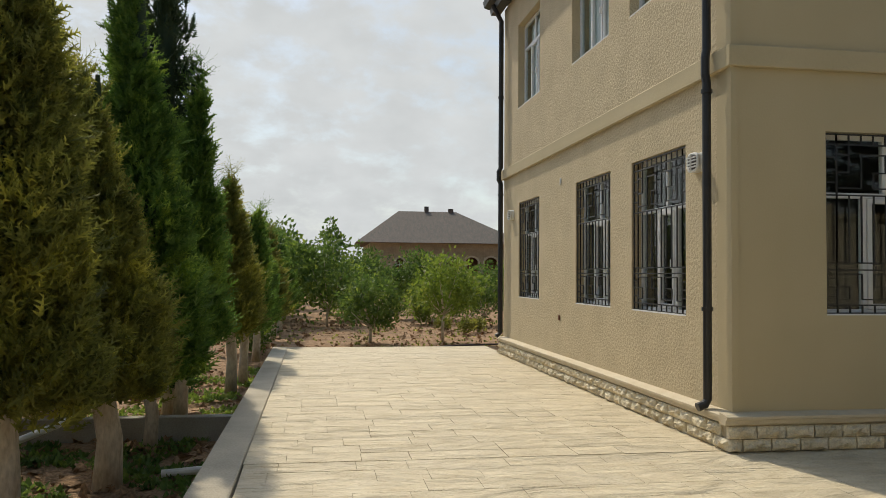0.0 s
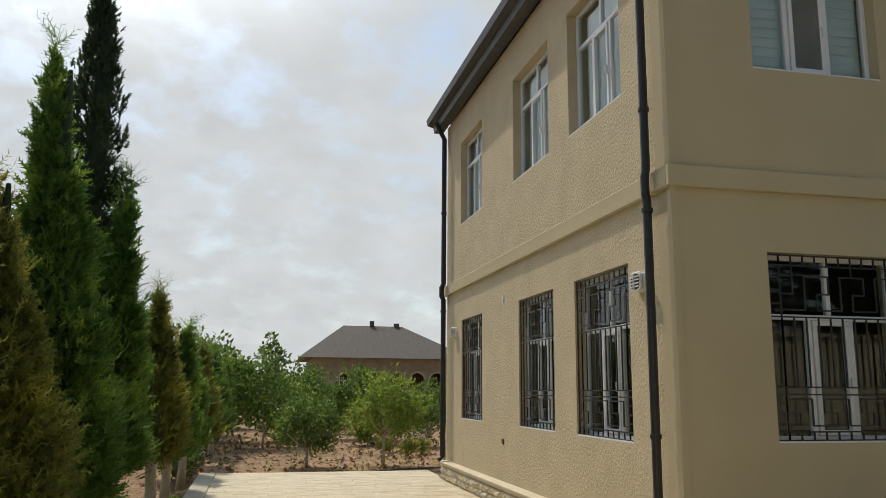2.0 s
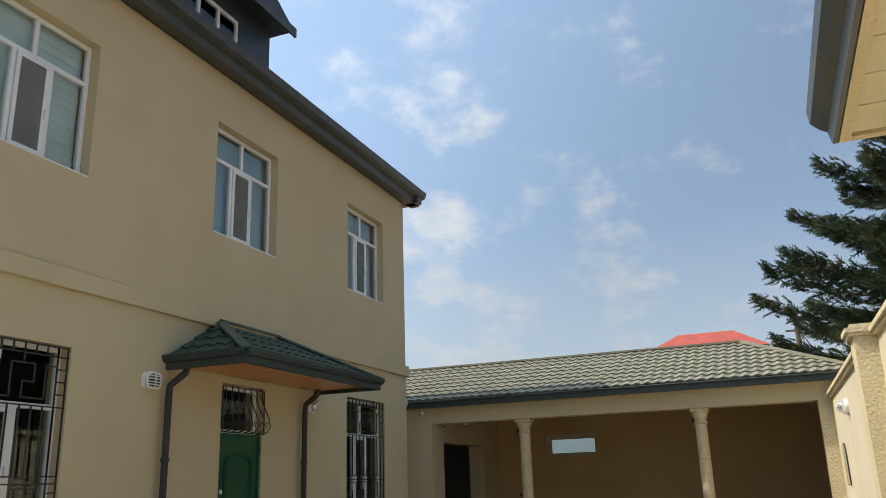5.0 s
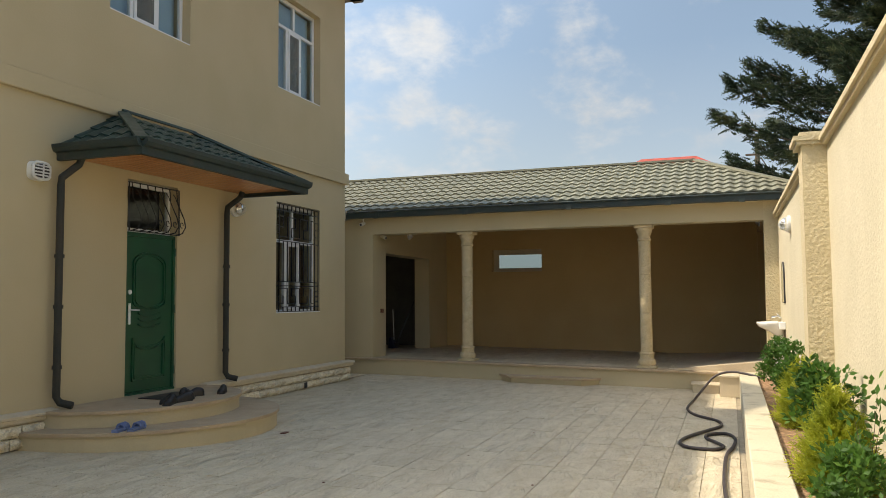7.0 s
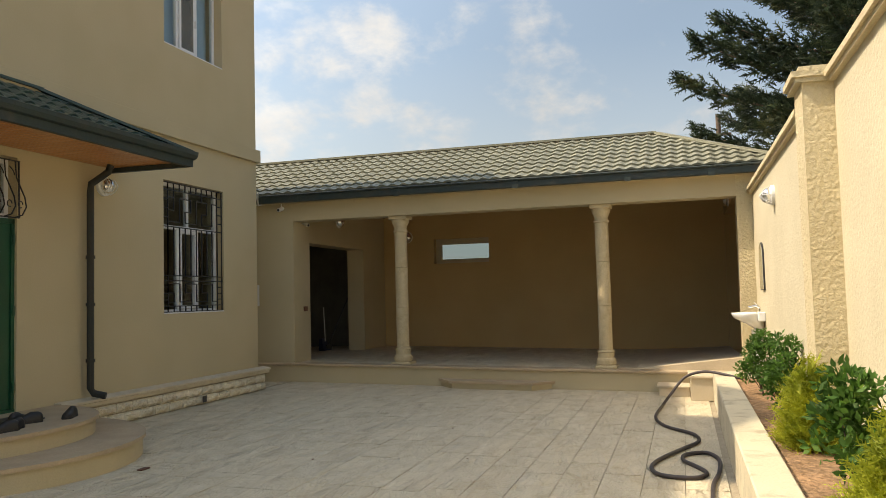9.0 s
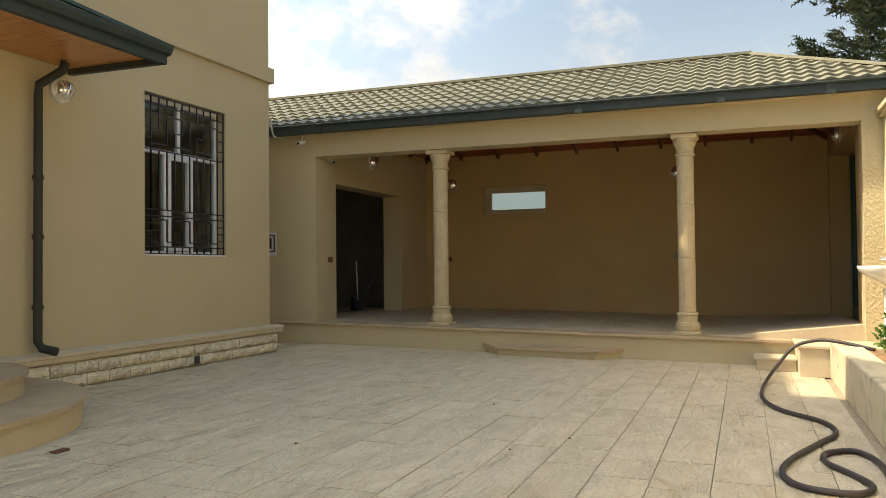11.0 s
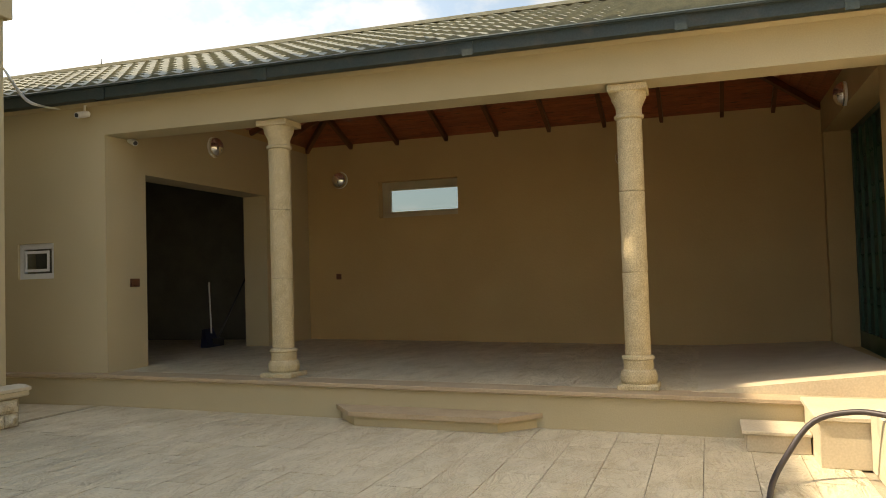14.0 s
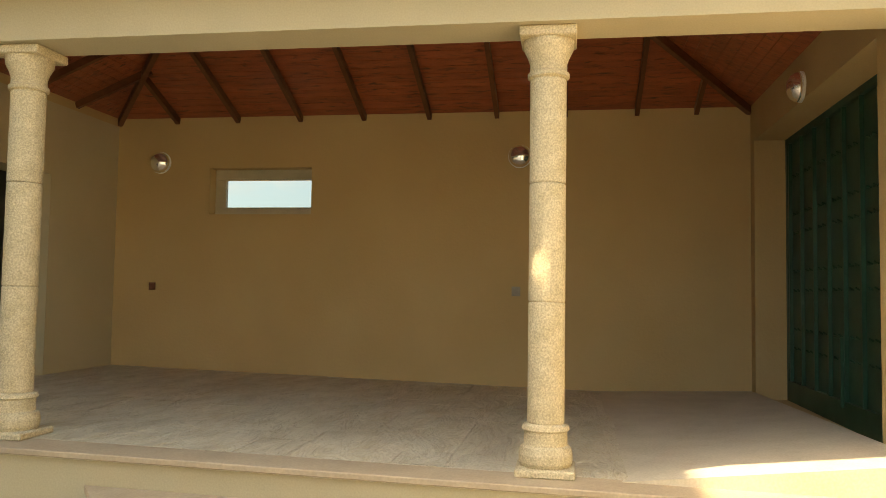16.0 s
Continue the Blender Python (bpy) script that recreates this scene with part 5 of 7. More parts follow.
# south wall with the recessed gate
southw2 = lambda u, w, z: (u, YS - w, z)
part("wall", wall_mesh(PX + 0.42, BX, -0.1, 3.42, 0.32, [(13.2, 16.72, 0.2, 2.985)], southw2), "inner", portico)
gate = holder("gate", "dark green pressed steel double gate in the portico side wall", "gate")
GX0, GX1, GZ0, GZ1, GY = 13.2, 16.72, 0.36, 3.0, YS - 0.34
part("gate_frame", boxes([(GX0, GX1, GY - 0.06, GY + 0.02, GZ1 - 0.08, GZ1), (GX0, GX1, GY - 0.06, GY + 0.02, 0.18, GZ0 + 0.05), (GX0, GX0 + 0.07, GY - 0.06, GY + 0.02, GZ0, GZ1), (GX1 - 0.07, GX1, GY - 0.06, GY + 0.02, GZ0, GZ1)]), "gate_green", gate)
n_p = 8
pw = (GX1 - GX0 - 0.14) / n_p
for i in range(n_p):
    a = GX0 + 0.07 + i * pw
    bm = bmesh.new(); box(bm, a, a + pw - 0.012, GY - 0.04, GY - 0.02, GZ0 + 0.05, GZ1 - 0.08)
    part("panel", bm, "gate_green", gate)
    bm = bmesh.new(); beam(bm, (a + pw - 0.03, GY, GZ0 + 0.05), (a + pw - 0.03, GY, GZ1 - 0.08), 0.035, 0.035); part("rib", tidy(bm), "gate_green", gate)
    bm = bmesh.new()
    for z in (0.75, 0.95, 1.35, 1.55, 1.95, 2.15, 2.55):
        for c in (0.3, 0.62):
            tube(bm, [(a + pw * c - 0.035, GY - 0.012, z), (a + pw * c, GY + 0.004, z + 0.018), (a + pw * c + 0.035, GY - 0.012, z)], 0.008, 5)
    part("pressed_relief", tidy(bm), "gate_green", gate)
bm = bmesh.new(); beam(bm, (14.95, GY + 0.03, GZ0 + 0.0), (14.95, GY + 0.03, 0.95), 0.03, 0.03); tube(bm, [(14.95, GY + 0.04, 0.95), (15.06, GY + 0.05, 0.95)], 0.012, 6)
part("drop_bolt", tidy(bm), "gate_green", gate)

# ramp towards the gate, trapezoid step and side steps
M["sandstone_light"] = mat("pale_stone", (0.56, 0.48, 0.35), 0.75, (0.51, 0.43, 0.31), 3, 60, 0.08, 0.25, 25, dist=0.005)
bm = bmesh.new()
v = [bm.verts.new(p) for p in ((12.42, -5.9, PZ + 0.003), (12.42, YS, 0.54), (BX, YS, 0.42), (BX, -5.9, PZ + 0.003), (12.42, YS, PZ - 0.02), (BX, YS, PZ - 0.02), (12.42, -5.9, PZ - 0.02), (BX, -5.9, PZ - 0.02))]
for f in ((0, 1, 2, 3), (0, 6, 4, 1), (1, 4, 5, 2), (2, 5, 7, 3)):
    bm.faces.new([v[i] for i in f])
part("ramp", tidy(bm), "sandstone_light", portico, "shallow stone ramp up to the gate")
pstep = holder("portico_step", "low tan stone step with cut corners before the portico", "step")
trap = lambda o: [(PX - 0.001, -2.74 + o), (PX - 0.001, -4.64 - o), (11.86 - o, -4.36 - o * .6), (11.86 - o, -3.02 + o * .6)]
bm = bmesh.new(); prism(bm, trap(-0.02), 0, 0.095); part("riser", tidy(bm), "stucco", pstep)
bm = bmesh.new(); prism(bm, trap(0.03), 0.09, 0.13); part("tread", tidy(bm), "sandstone", pstep)
sst = holder("side_steps", "pale stone block steps beside the planter", "steps")
part("lower_step", boxes([(11.70, PX - 0.001, -6.74, -6.30, 0, 0.13)], 0.006), "sandstone_light", sst)
part("lower_tread", boxes([(11.67, PX - 0.035, -6.745, -6.27, 0.13, 0.16)], 0.006), "sandstone_light", sst)
part("landing", boxes([(11.30, PX - 0.001, -7.70, -6.75, 0, PZ - 0.005)], 0.006), "sandstone_light", sst)
part("landing_slab", boxes([(11.27, PX - 0.035, -7.70, -6.72, PZ - 0.005, PZ + 0.03)], 0.006), "sandstone_light", sst)
part("nosing", boxes([(PX - 0.045, PX + 0.3, -7.6, 0.0, PZ - 0.035, PZ + 0.004), (PX - 0.045, PX + 0.3, 0.0, 6.0, PZ - 0.035, PZ + 0.004)], 0.006), "sandstone", portico, "rounded stone edging of the portico floor")

# ---- garden wall trim, lamp, mirror, basin ----
for r, z in (((0.8, 6.14, -8.24, -7.86), 3.1), ((6.71, PX + 0.1, -8.14, -7.70), 2.93), ((6.14, 6.71, -8.26, -7.62), 3.12)):
    tagged(part("wall_coping", boxes([(*r, z, z + 0.05), (r[0] + 0.02, r[1] - 0.02, r[2] + 0.02, r[3] - 0.03, z - 0.04, z), (r[0] + .03, r[1] - .03, r[2] + 0.03, r[3] - 0.06, z + 0.05, z + 0.09)]), "cream_dark"), "moulded tan coping on the garden wall", "coping", kind="structure")
mirror = holder("mirror", "arched wall mirror above the basin on the garden wall", "mirror", at=(11.1, -7.779, 0))
rng = [(-0.22, 1.42), (0.22, 1.42), (0.22, 1.85)] + [(0.22 * math.cos(radians(a)), 1.85 + 0.2 * math.sin(radians(a))) for a in range(15, 180, 15)] + [(-0.22, 1.85)]


def upright(bm, ring, y0, y1):
    a = [bm.verts.new((x, y0, z)) for x, z in ring]
    b = [bm.verts.new((x, y1, z)) for x, z in ring]
    bm.faces.new(a); bm.faces.new(b[::-1])
    for i in range(len(ring)):
        j = (i + 1) % len(ring)
        bm.faces.new((a[i], a[j], b[j], b[i]))
    return tidy(bm)


part("mirror_frame", upright(bmesh.new(), [(x * 1.08, (z - 1.7) * 1.05 + 1.7) for x, z in rng], 0, 0.022), "steel_black", mirror)
part("mirror_glass", upright(bmesh.new(), rng, 0.022, 0.03), "mirror", mirror)
basin = holder("wash_basin", "white ceramic wash basin with a chrome tap on the garden wall", "wash basin", at=(11.3, -7.78, 0.12))
bm = bmesh.new()
rings = []
for sx, sy, z in ((0.10, 0.10, 0.72), (0.20, 0.24, 0.82), (0.27, 0.40, 0.90), (0.285, 0.43, 0.95), (0.285, 0.43, 0.98), (0.24, 0.38, 0.98), (0.18, 0.28, 0.90), (0.08, 0.14, 0.86)):
    rings.append([bm.verts.new((sx * math.cos(a), sy * 0.5 + sy * 0.5 * math.sin(a), z)) for a in np.linspace(0, 2 * math.pi, 25)[:-1]])
for a, b in zip(rings, rings[1:]):
    for k in range(24):
        bm.faces.new((a[k], a[(k + 1) % 24], b[(k + 1) % 24], b[k]))
bm.faces.new(rings[0][::-1]); bm.faces.new(rings[-1])
part("bowl", tidy(bm), "ceramic", basin, smooth=True)
part("back_rim", boxes([(-0.27, 0.27, 0.0, 0.10, 0.86, 0.985)], 0.01), "ceramic", basin)
bm = bmesh.new(); lathe(bm, [(0.09, PZ - 0.14), (0.07, 0.5), (0.08, 0.74)], 16, 0, 0.1); part("pedestal", tidy(bm), "ceramic", basin)
bm = bmesh.new(); tube(bm, [(0, 0.05, 0.98), (0, 0.05, 1.04), (0, 0.10, 1.07), (0, 0.20, 1.05)], 0.014, 8); tube(bm, [(0, 0.05, 1.05), (0, 0.12, 1.12)], 0.008, 6)
part("tap", tidy(bm), "mirror", basin)

# ---- hose ----
HOSE = [(10.6, -7.42, .40), (10.75, -7.1, .455), (10.9, -6.9, .45), (11.0, -6.68, .36), (10.85, -6.5, .16), (10.5, -6.38, .03), (9.5, -6.32, .022), (8.84, -6.45, .022), (8.4, -6.74, .022), (7.96, -6.80, .022), (7.5, -6.64, .022), (6.94, -6.44, .022),
        (6.55, -6.38, .022), (6.28, -6.48, .022), (6.25, -6.74, .022), (6.45, -6.84, .022), (6.70, -6.76, .022), (6.95, -6.65, .022), (7.22, -6.67, .022), (7.36, -6.86, .022), (7.05, -6.96, .022), (6.5, -6.94, .022), (5.9, -6.87, .022), (4.6, -6.86, .022), (3.2, -6.90, .022), (1.6, -6.8, .022)]


def smooth_path(pts, n=5):
    pts = [Vector(p) for p in pts]
    pts = [pts[0]] + pts + [pts[-1]]
    out = []
    for a, b, c, d in zip(pts, pts[1:], pts[2:], pts[3:]):
        for k in range(n):
            t = k / n
            out.append(0.5 * (2 * b + (c - a) * t + (2 * a - 5 * b + 4 * c - d) * t * t + (3 * b - a - 3 * c + d) * t ** 3))
    return out + [pts[-1]]


bm = bmesh.new(); tube(bm, smooth_path(HOSE), 0.019, 8)
tagged(part("garden_hose", tidy(bm), "hose", smooth=True), "dark brown-black rubber garden hose lying in loops on the paving", "hose")

# ---- things at the door ----
def shoe(x, y, rz, z, lab="black leather slip-on shoe on the door step"):
    d = holder("shoe", lab, "shoe", "shoes on the door step", at=(x, y, z), rz=rz)
    prof = [(-0.14, .035, .07), (-0.11, .042, .085), (-0.04, .040, .09), (0.02, .044, .065), (0.08, .047, .05), (0.12, .040, .042), (0.145, .018, .03)]
    bm = bmesh.new(); rr = []
    for px, hw, h in prof:
        rr.append([bm.verts.new((px, hw * math.cos(a), 0.015 + h * max(math.sin(a), 0) ** 0.7)) for a in np.linspace(0, math.pi, 9)])
    for a, b in zip(rr, rr[1:]):
        for k in range(8):
            bm.faces.new((a[k], a[k + 1], b[k + 1], b[k]))
    bm.faces.new(rr[0]); bm.faces.new(rr[-1][::-1])
    part("upper", tidy(bm), "rubber", d, smooth=True)
    bm = bmesh.new(); prism(bm, [(px, hw * 1.06) for px, hw, h in prof] + [(px, -hw * 1.06) for px, hw, h in prof[::-1]], 0, 0.017); part("sole", tidy(bm), "rubber", d)


for x, y, rz in ((4.62, -1.02, 200), (4.72, -0.92, 190), (4.88, -0.98, 170), (5.02, -0.95, 195), (5.35, -0.78, 160), (5.42, -0.62, 20), (5.75, -0.92, 205)):
    shoe(x, y, rz, 0.35)
M["slipper_blue"] = mat("blue_foam", (0.12, 0.17, 0.33), 0.6, None, 4, 60, 0.05, 0.05)
for x, y, rz in ((3.86, -1.02, 15), (3.98, -1.12, 10)):
    d = holder("slipper", "blue foam slipper on the lower door step", "slipper", "blue slippers", at=(x, y, 0.175), rz=rz)
    bm = bmesh.new(); prism(bm, [(-0.13, .035), (-0.05, .032), (0.05, .045), (0.12, .035), (0.14, 0), (0.12, -.035), (0.05, -.045), (-0.05, -.032), (-0.13, -.035)], 0, 0.028); part("sole", tidy(bm), "slipper_blue", d)
    bm = bmesh.new()
    for xx in (0.0, 0.045, 0.09):
        tube(bm, [(xx, -.046, .02), (xx, -.03, .06), (xx, 0, .072), (xx, .03, .06), (xx, .046, .02)], 0.014, 6)
    part("strap", tidy(bm), "slipper_blue", d)
tagged(part("door_mat", boxes([(4.95, 5.65, -0.72, -0.30, 0.351, 0.362)], 0.003), "hose"), "thin dark doormat on the top step", "doormat")
tagged(part("dead_leaf", boxes([(5.35, 5.47, -2.05, -1.99, 0.001, 0.012)], 0.004), "rafter"), "small brown scrap lying by the steps", "debris")

# broom and dustpan in the store room
br = holder("dustpan", "long-handled dark blue dustpan standing in the store room", "dustpan", at=(15.5, 0.9, PZ))
bm = bmesh.new(); tube(bm, [(0, 0, 0.2), (0.0, 0.03, 0.95)], 0.012, 8); part("handle", tidy(bm), "white", br)
M["navy"] = mat("navy_plastic", (0.02, 0.025, 0.06), 0.4, None, 4, 60, 0.05, 0.0)
bm = bmesh.new()
v = [bm.verts.new(p) for p in ((-.16, -.04, 0), (.16, -.04, 0), (.13, .1, 0), (-.13, .1, 0), (-.11, .04, .27), (.11, .04, .27), (.09, .1, .25), (-.09, .1, .25))]
for f in ((3, 2, 1, 0), (4, 5, 6, 7), (0, 1, 5, 4), (1, 2, 6, 5), (2, 3, 7, 6), (3, 0, 4, 7)):
    bm.faces.new([v[i] for i in f])
part("pan", tidy(bm), "navy", br)
bo = holder("broom", "dark broom leaning against the store room wall", "broom", at=(16.0, 0.7, PZ))
bm = bmesh.new(); tube(bm, [(-0.35, 0.2, 0.1), (0.1, -0.1, 1.15)], 0.012, 8); part("stick", tidy(bm), "steel_black", bo)
bm = bmesh.new(); box(bm, -0.5, -0.22, 0.17, 0.25, 0, 0.12); part("bristles", tidy(bm), "shade_and_dark", bo)

# white cables under the eave
bm = bmesh.new()
for k in range(3):
    tube(bm, smooth_path([(11.02, -0.02 + k * .02, 3.22 + .03 * k), (11.5, 0.25, 3.10 + .01 * k), (12.0, 0.5, 3.16), (12.28, 0.55 + .02 * k, 3.2)], 4), 0.010, 6)
tagged(part("cables", tidy(bm), "white", smooth=True), "bundle of white cables between house and portico", "cable")

# ---- neighbouring soffit over the start of the planter ----
nb = holder("neighbour_house", "low building with a cream panelled soffit and grey-green gutter", "building")
part("wall", boxes([(-12.0, 0.75, -8.2, -7.95, -0.3, 3.3)]), "cream", nb)
part("soffit", boxes([(-12.0, 0.54, -8.0, -7.21, 3.30, 3.33)]), "cream", nb)
for k in range(14):
    part("soffit_panel", boxes([(0.48 - 0.34 * (k + 1), 0.47 - 0.34 * k, -7.95, -7.29, 3.288, 3.30)], 0.003), "cream", nb)
part("soffit_trim", boxes([(-12.0, 0.54, -7.29, -7.23, 3.27, 3.30), (0.48, 0.54, -8.0, -7.29, 3.27, 3.30)]), "cream_dark", nb)
bm = bmesh.new(); extrude_profile(bm, [(0, 3.27), (0.03, 3.27), (0.045, 3.34), (0.08, 3.36), (0.12, 3.40), (0.13, 3.47), (0.0, 3.47)], (-12, -7.235), (0.54, -7.235), (0, 1)); part("gutter", tidy(bm), "gutter_dark", nb)
bm = bmesh.new()
v = [bm.verts.new(p) for p in ((-12, -7.21, 3.5), (0.56, -7.21, 3.5), (0.56, -11, 4.6), (-12, -11, 4.6), (-12, -8.2, 3.34), (0.56, -8.2, 3.34), (0.56, -11, 3.34), (-12, -11, 3.34))]
for f in ((0, 1, 2, 3), (4, 7, 6, 5), (1, 5, 6, 2), (0, 3, 7, 4), (0, 4, 5, 1)):
    bm.faces.new([v[i] for i in f])
part("roof", tidy(bm), "roof_dark", nb)

# ---- left garden: low cross wall, pipes ----
tagged(part("retaining_wall", boxes([(-9.5, -4.96, 3.3, 3.48, -0.6, -0.14)], 0.01), "concrete"), "low dark concrete wall across the garden bed", "low wall", kind="structure")
bm = bmesh.new(); tube(bm, [(-7.6, 0.8, -0.25), (-6.9, 3.28, -0.12)], 0.04, 10)
tagged(part("white_pipe", tidy(bm), "white"), "white plastic pipe along the garden bed", "pipe")
bm = bmesh.new(); tube(bm, [(-5.52, 1.28, -0.36), (-4.96, 1.32, -0.33)], 0.04, 10)
tagged(part("drain_pipe", tidy(bm), "white"), "short pale drain pipe stub under the kerb", "pipe")
bm = bmesh.new(); tube(bm, smooth_path([(-1.6, 11.8, -0.1), (-0.6, 12.6, -0.09), (0.8, 12.9, -0.08), (3.0, 13.4, -0.08)], 5), 0.02, 6)
tagged(part("irrigation_pipe", tidy(bm), "hose"), "thin black irrigation pipe on the soil", "pipe")


# small debris on the paving
for x, y, r in ((2.2, -2.9, 0.018), (3.4, -3.6, 0.012), (5.0, -4.4, 0.010), (6.2, -3.3, 0.012), (7.1, -5.0, 0.010), (4.0, -5.3, 0.012), (8.2, -4.1, 0.010), (6.6, -4.7, 0.008)):
    bm = bmesh.new(); lathe(bm, [(r, 0.001), (r * 0.9, 0.006), (r * 0.3, 0.009)], 7, x, y)
    tagged(part("pebble", tidy(bm), "rafter"), "small dark pebble on the pale paving", "debris", "specks on the paving")


# ---- plants ----
def spray_mesh(name, sprays, material):
    """sprays: (base, direction, length, width, leaflets): each a small feather of pointed leaflets."""
    out, tris = [], 0
    by_n = {}
    for q in sprays:
        by_n.setdefault(q[4], []).append(q)
    for n, group in by_n.items():
        base = np.array([q[0] for q in group]); d = np.array([q[1] for q in group])
        length = np.array([q[2] for q in group])[:, None]; width = np.array([q[3] for q in group])[:, None]
        d = d / np.linalg.norm(d, axis=1, keepdims=True)
        s = np.cross(d, RS.normal(size=d.shape)); s /= np.linalg.norm(s, axis=1, keepdims=True) + 1e-9
        for k in range(n):
            t = k / n
            p = base + d * length * t
            side = s * (1 if k % 2 else -1)
            tip = p + (d * 0.65 + side * 0.75 + RS.normal(size=d.shape) * 0.12) * length * 0.42 * (1.1 - 0.6 * t)
            up = np.cross(d, side)
            w = width * (1.1 - 0.5 * t)
            out.append(np.stack([p - d * w + up * w * .3, p + d * w - up * w * .3, tip], 1))
        out.append(np.stack([base - s * width, base + s * width, base + d * length * 1.05], 1))
    v = np.concatenate(out).reshape(-1, 3)
    return soup_np(name, v, 3, material)


def soup_np(name, v, k, material):
    """Loose polygons of k corners each, from an array of corners."""
    me = bpy.data.meshes.new(name)
    n = len(v) // k
    me.vertices.add(len(v)); me.loops.add(len(v)); me.polygons.add(n)
    me.vertices.foreach_set("co", np.ascontiguousarray(v, dtype=np.float32).ravel())
    me.loops.foreach_set("vertex_index", np.arange(len(v), dtype=np.int32))
    me.polygons.foreach_set("loop_start", np.arange(0, len(v), k, dtype=np.int32))
    me.update(calc_edges=True)
    me.materials.append(M[material])
    return me


RS = np.random.RandomState(7)


def conifer(name, h, r, z0, n, material, trunk_r, lean=0.0, column=False, length=0.24, label="", bare_top=True, at=(0, 0, 0), cat="conifer", core=True):
    t = holder(name, label, cat, at=at)
    bm = bmesh.new()
    tube(bm, [(0, 0, -0.1), (0.02, 0.01, z0 * 0.5), (-0.02 + lean * 0.3, 0.02, z0 + 0.2), (lean * 0.6, 0, h * 0.6), (lean, 0, h * 0.97)], 0.1, 10, [trunk_r * 1.25, trunk_r, trunk_r * 0.9, trunk_r * 0.4, 0.01])
    part("trunk", tidy(bm), "bark", t, smooth=True)
    seed = RS.uniform(0, 100)
    rad = lambda u: r * ((1 - u) ** 0.92 * (1 - 0.25 * math.exp(-u * 14)) if not column else min(1, (1 - u) * 4) ** 0.6 * min(1, 0.5 + u * 4))
    sp = []
    for _ in range(n // 9):
        u = 1 - math.sqrt(RS.uniform(0.0, 1)) if not column else RS.uniform(0, 1)
        a = RS.uniform(0, 2 * math.pi)
        lump = 0.92 + 0.55 * noise.noise((math.cos(a) * 1.6 + seed, math.sin(a) * 1.6, u * h * 1.3)) + 0.22 * noise.noise((math.cos(a) * 4 + seed, math.sin(a) * 4, u * h * 4))
        rr = rad(u) * lump * RS.uniform(0.3, 1.0) ** 0.4
        z = z0 + u * (h - z0)
        c0 = np.array([rr * math.cos(a) + lean * u, rr * math.sin(a), z])
        d0 = np.array([math.cos(a) * 0.85, math.sin(a) * 0.85, 0.75 if not column else 1.9]) + RS.normal(size=3) * 0.18
        d0 /= np.linalg.norm(d0)
        for q in range(9):
            off = RS.normal(size=3) * length * 0.42 * (0.6 + 0.6 * (1 - u))
            L = length * RS.uniform(0.65, 1.3) * (0.7 + 0.5 * (1 - u))
            sp.append((c0 + off - d0 * abs(RS.normal()) * length * 0.3, d0 + RS.normal(size=3) * 0.28, L, 0.019 if h > 2 else 0.008, 7))
    if bare_top:
        for _ in range(40):
            u = RS.uniform(0.86, 1.04)
            a = RS.uniform(0, 6.28)
            sp.append((np.array([lean * u, 0, z0 + u * (h - z0)]), np.array([math.cos(a), math.sin(a), 0.9]), 0.34 * RS.uniform(.6, 1.2), 0.006, 7))
    ob = new("crown", spray_mesh("crown", sp, material)); ob.parent = t
    # added dark cone inside the crown: its inner shade as a solid colour
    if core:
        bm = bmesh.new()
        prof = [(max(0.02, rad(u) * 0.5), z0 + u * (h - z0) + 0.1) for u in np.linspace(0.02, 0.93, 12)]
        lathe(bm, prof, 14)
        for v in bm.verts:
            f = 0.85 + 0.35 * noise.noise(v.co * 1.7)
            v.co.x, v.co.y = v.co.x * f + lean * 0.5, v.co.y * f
        part("inner_crown", tidy(bm), "cypress_dark_and_shade", t)
    return t


G = "cypresses along the drive"
ROW = [(-6.45, -0.4, 5.6, 0.80, 0.32, 15000, "cypress_brown", 0.13, 0.0), (-5.99, 1.05, 3.75, 0.60, 0.25, 13000, "cypress_brown", 0.12, -0.34), (-5.95, 2.9, 5.75, 0.70, 0.15, 14000, "cypress", 0.075, -0.42),
       (-5.88, 4.6, 4.6, 0.60, 0.45, 10000, "cypress", 0.09, 0.22), (-5.45, 7.2, 3.4, 0.47, 0.45, 7500, "cypress_brown", 0.09, -0.04),
       (-5.36, 8.5, 2.85, 0.46, 0.4, 6000, "cypress", 0.08, 0.24), (-5.3, 11.0, 2.8, 0.52, 0.35, 4200, "cypress", 0.08, 0.05), (-5.2, 13.2, 2.8, 0.52, 0.4, 3400, "cypress_brown", 0.08, 0.05), (-5.2, 15.4, 2.8, 0.55, 0.4, 2800, "cypress", 0.08, 0.0), (-5.1, 17.8, 2.8, 0.6, 0.3, 2200, "cypress", 0.08, 0.0),
       (-8.2, 2.6, 6.2, 0.95, 0.4, 7000, "cypress_brown", 0.12, 0.0), (-7.6, 4.6, 3.6, 0.9, 0.4, 5000, "cypress", 0.12, 0.0)]
for x, y, top, r, z0, n, m, tr, tilt in ROW:
    gz = -0.45 if y < 11 else -0.18
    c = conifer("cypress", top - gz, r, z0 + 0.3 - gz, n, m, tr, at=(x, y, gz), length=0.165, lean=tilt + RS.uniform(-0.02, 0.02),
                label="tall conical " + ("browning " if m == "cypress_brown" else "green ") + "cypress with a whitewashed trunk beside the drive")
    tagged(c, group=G)
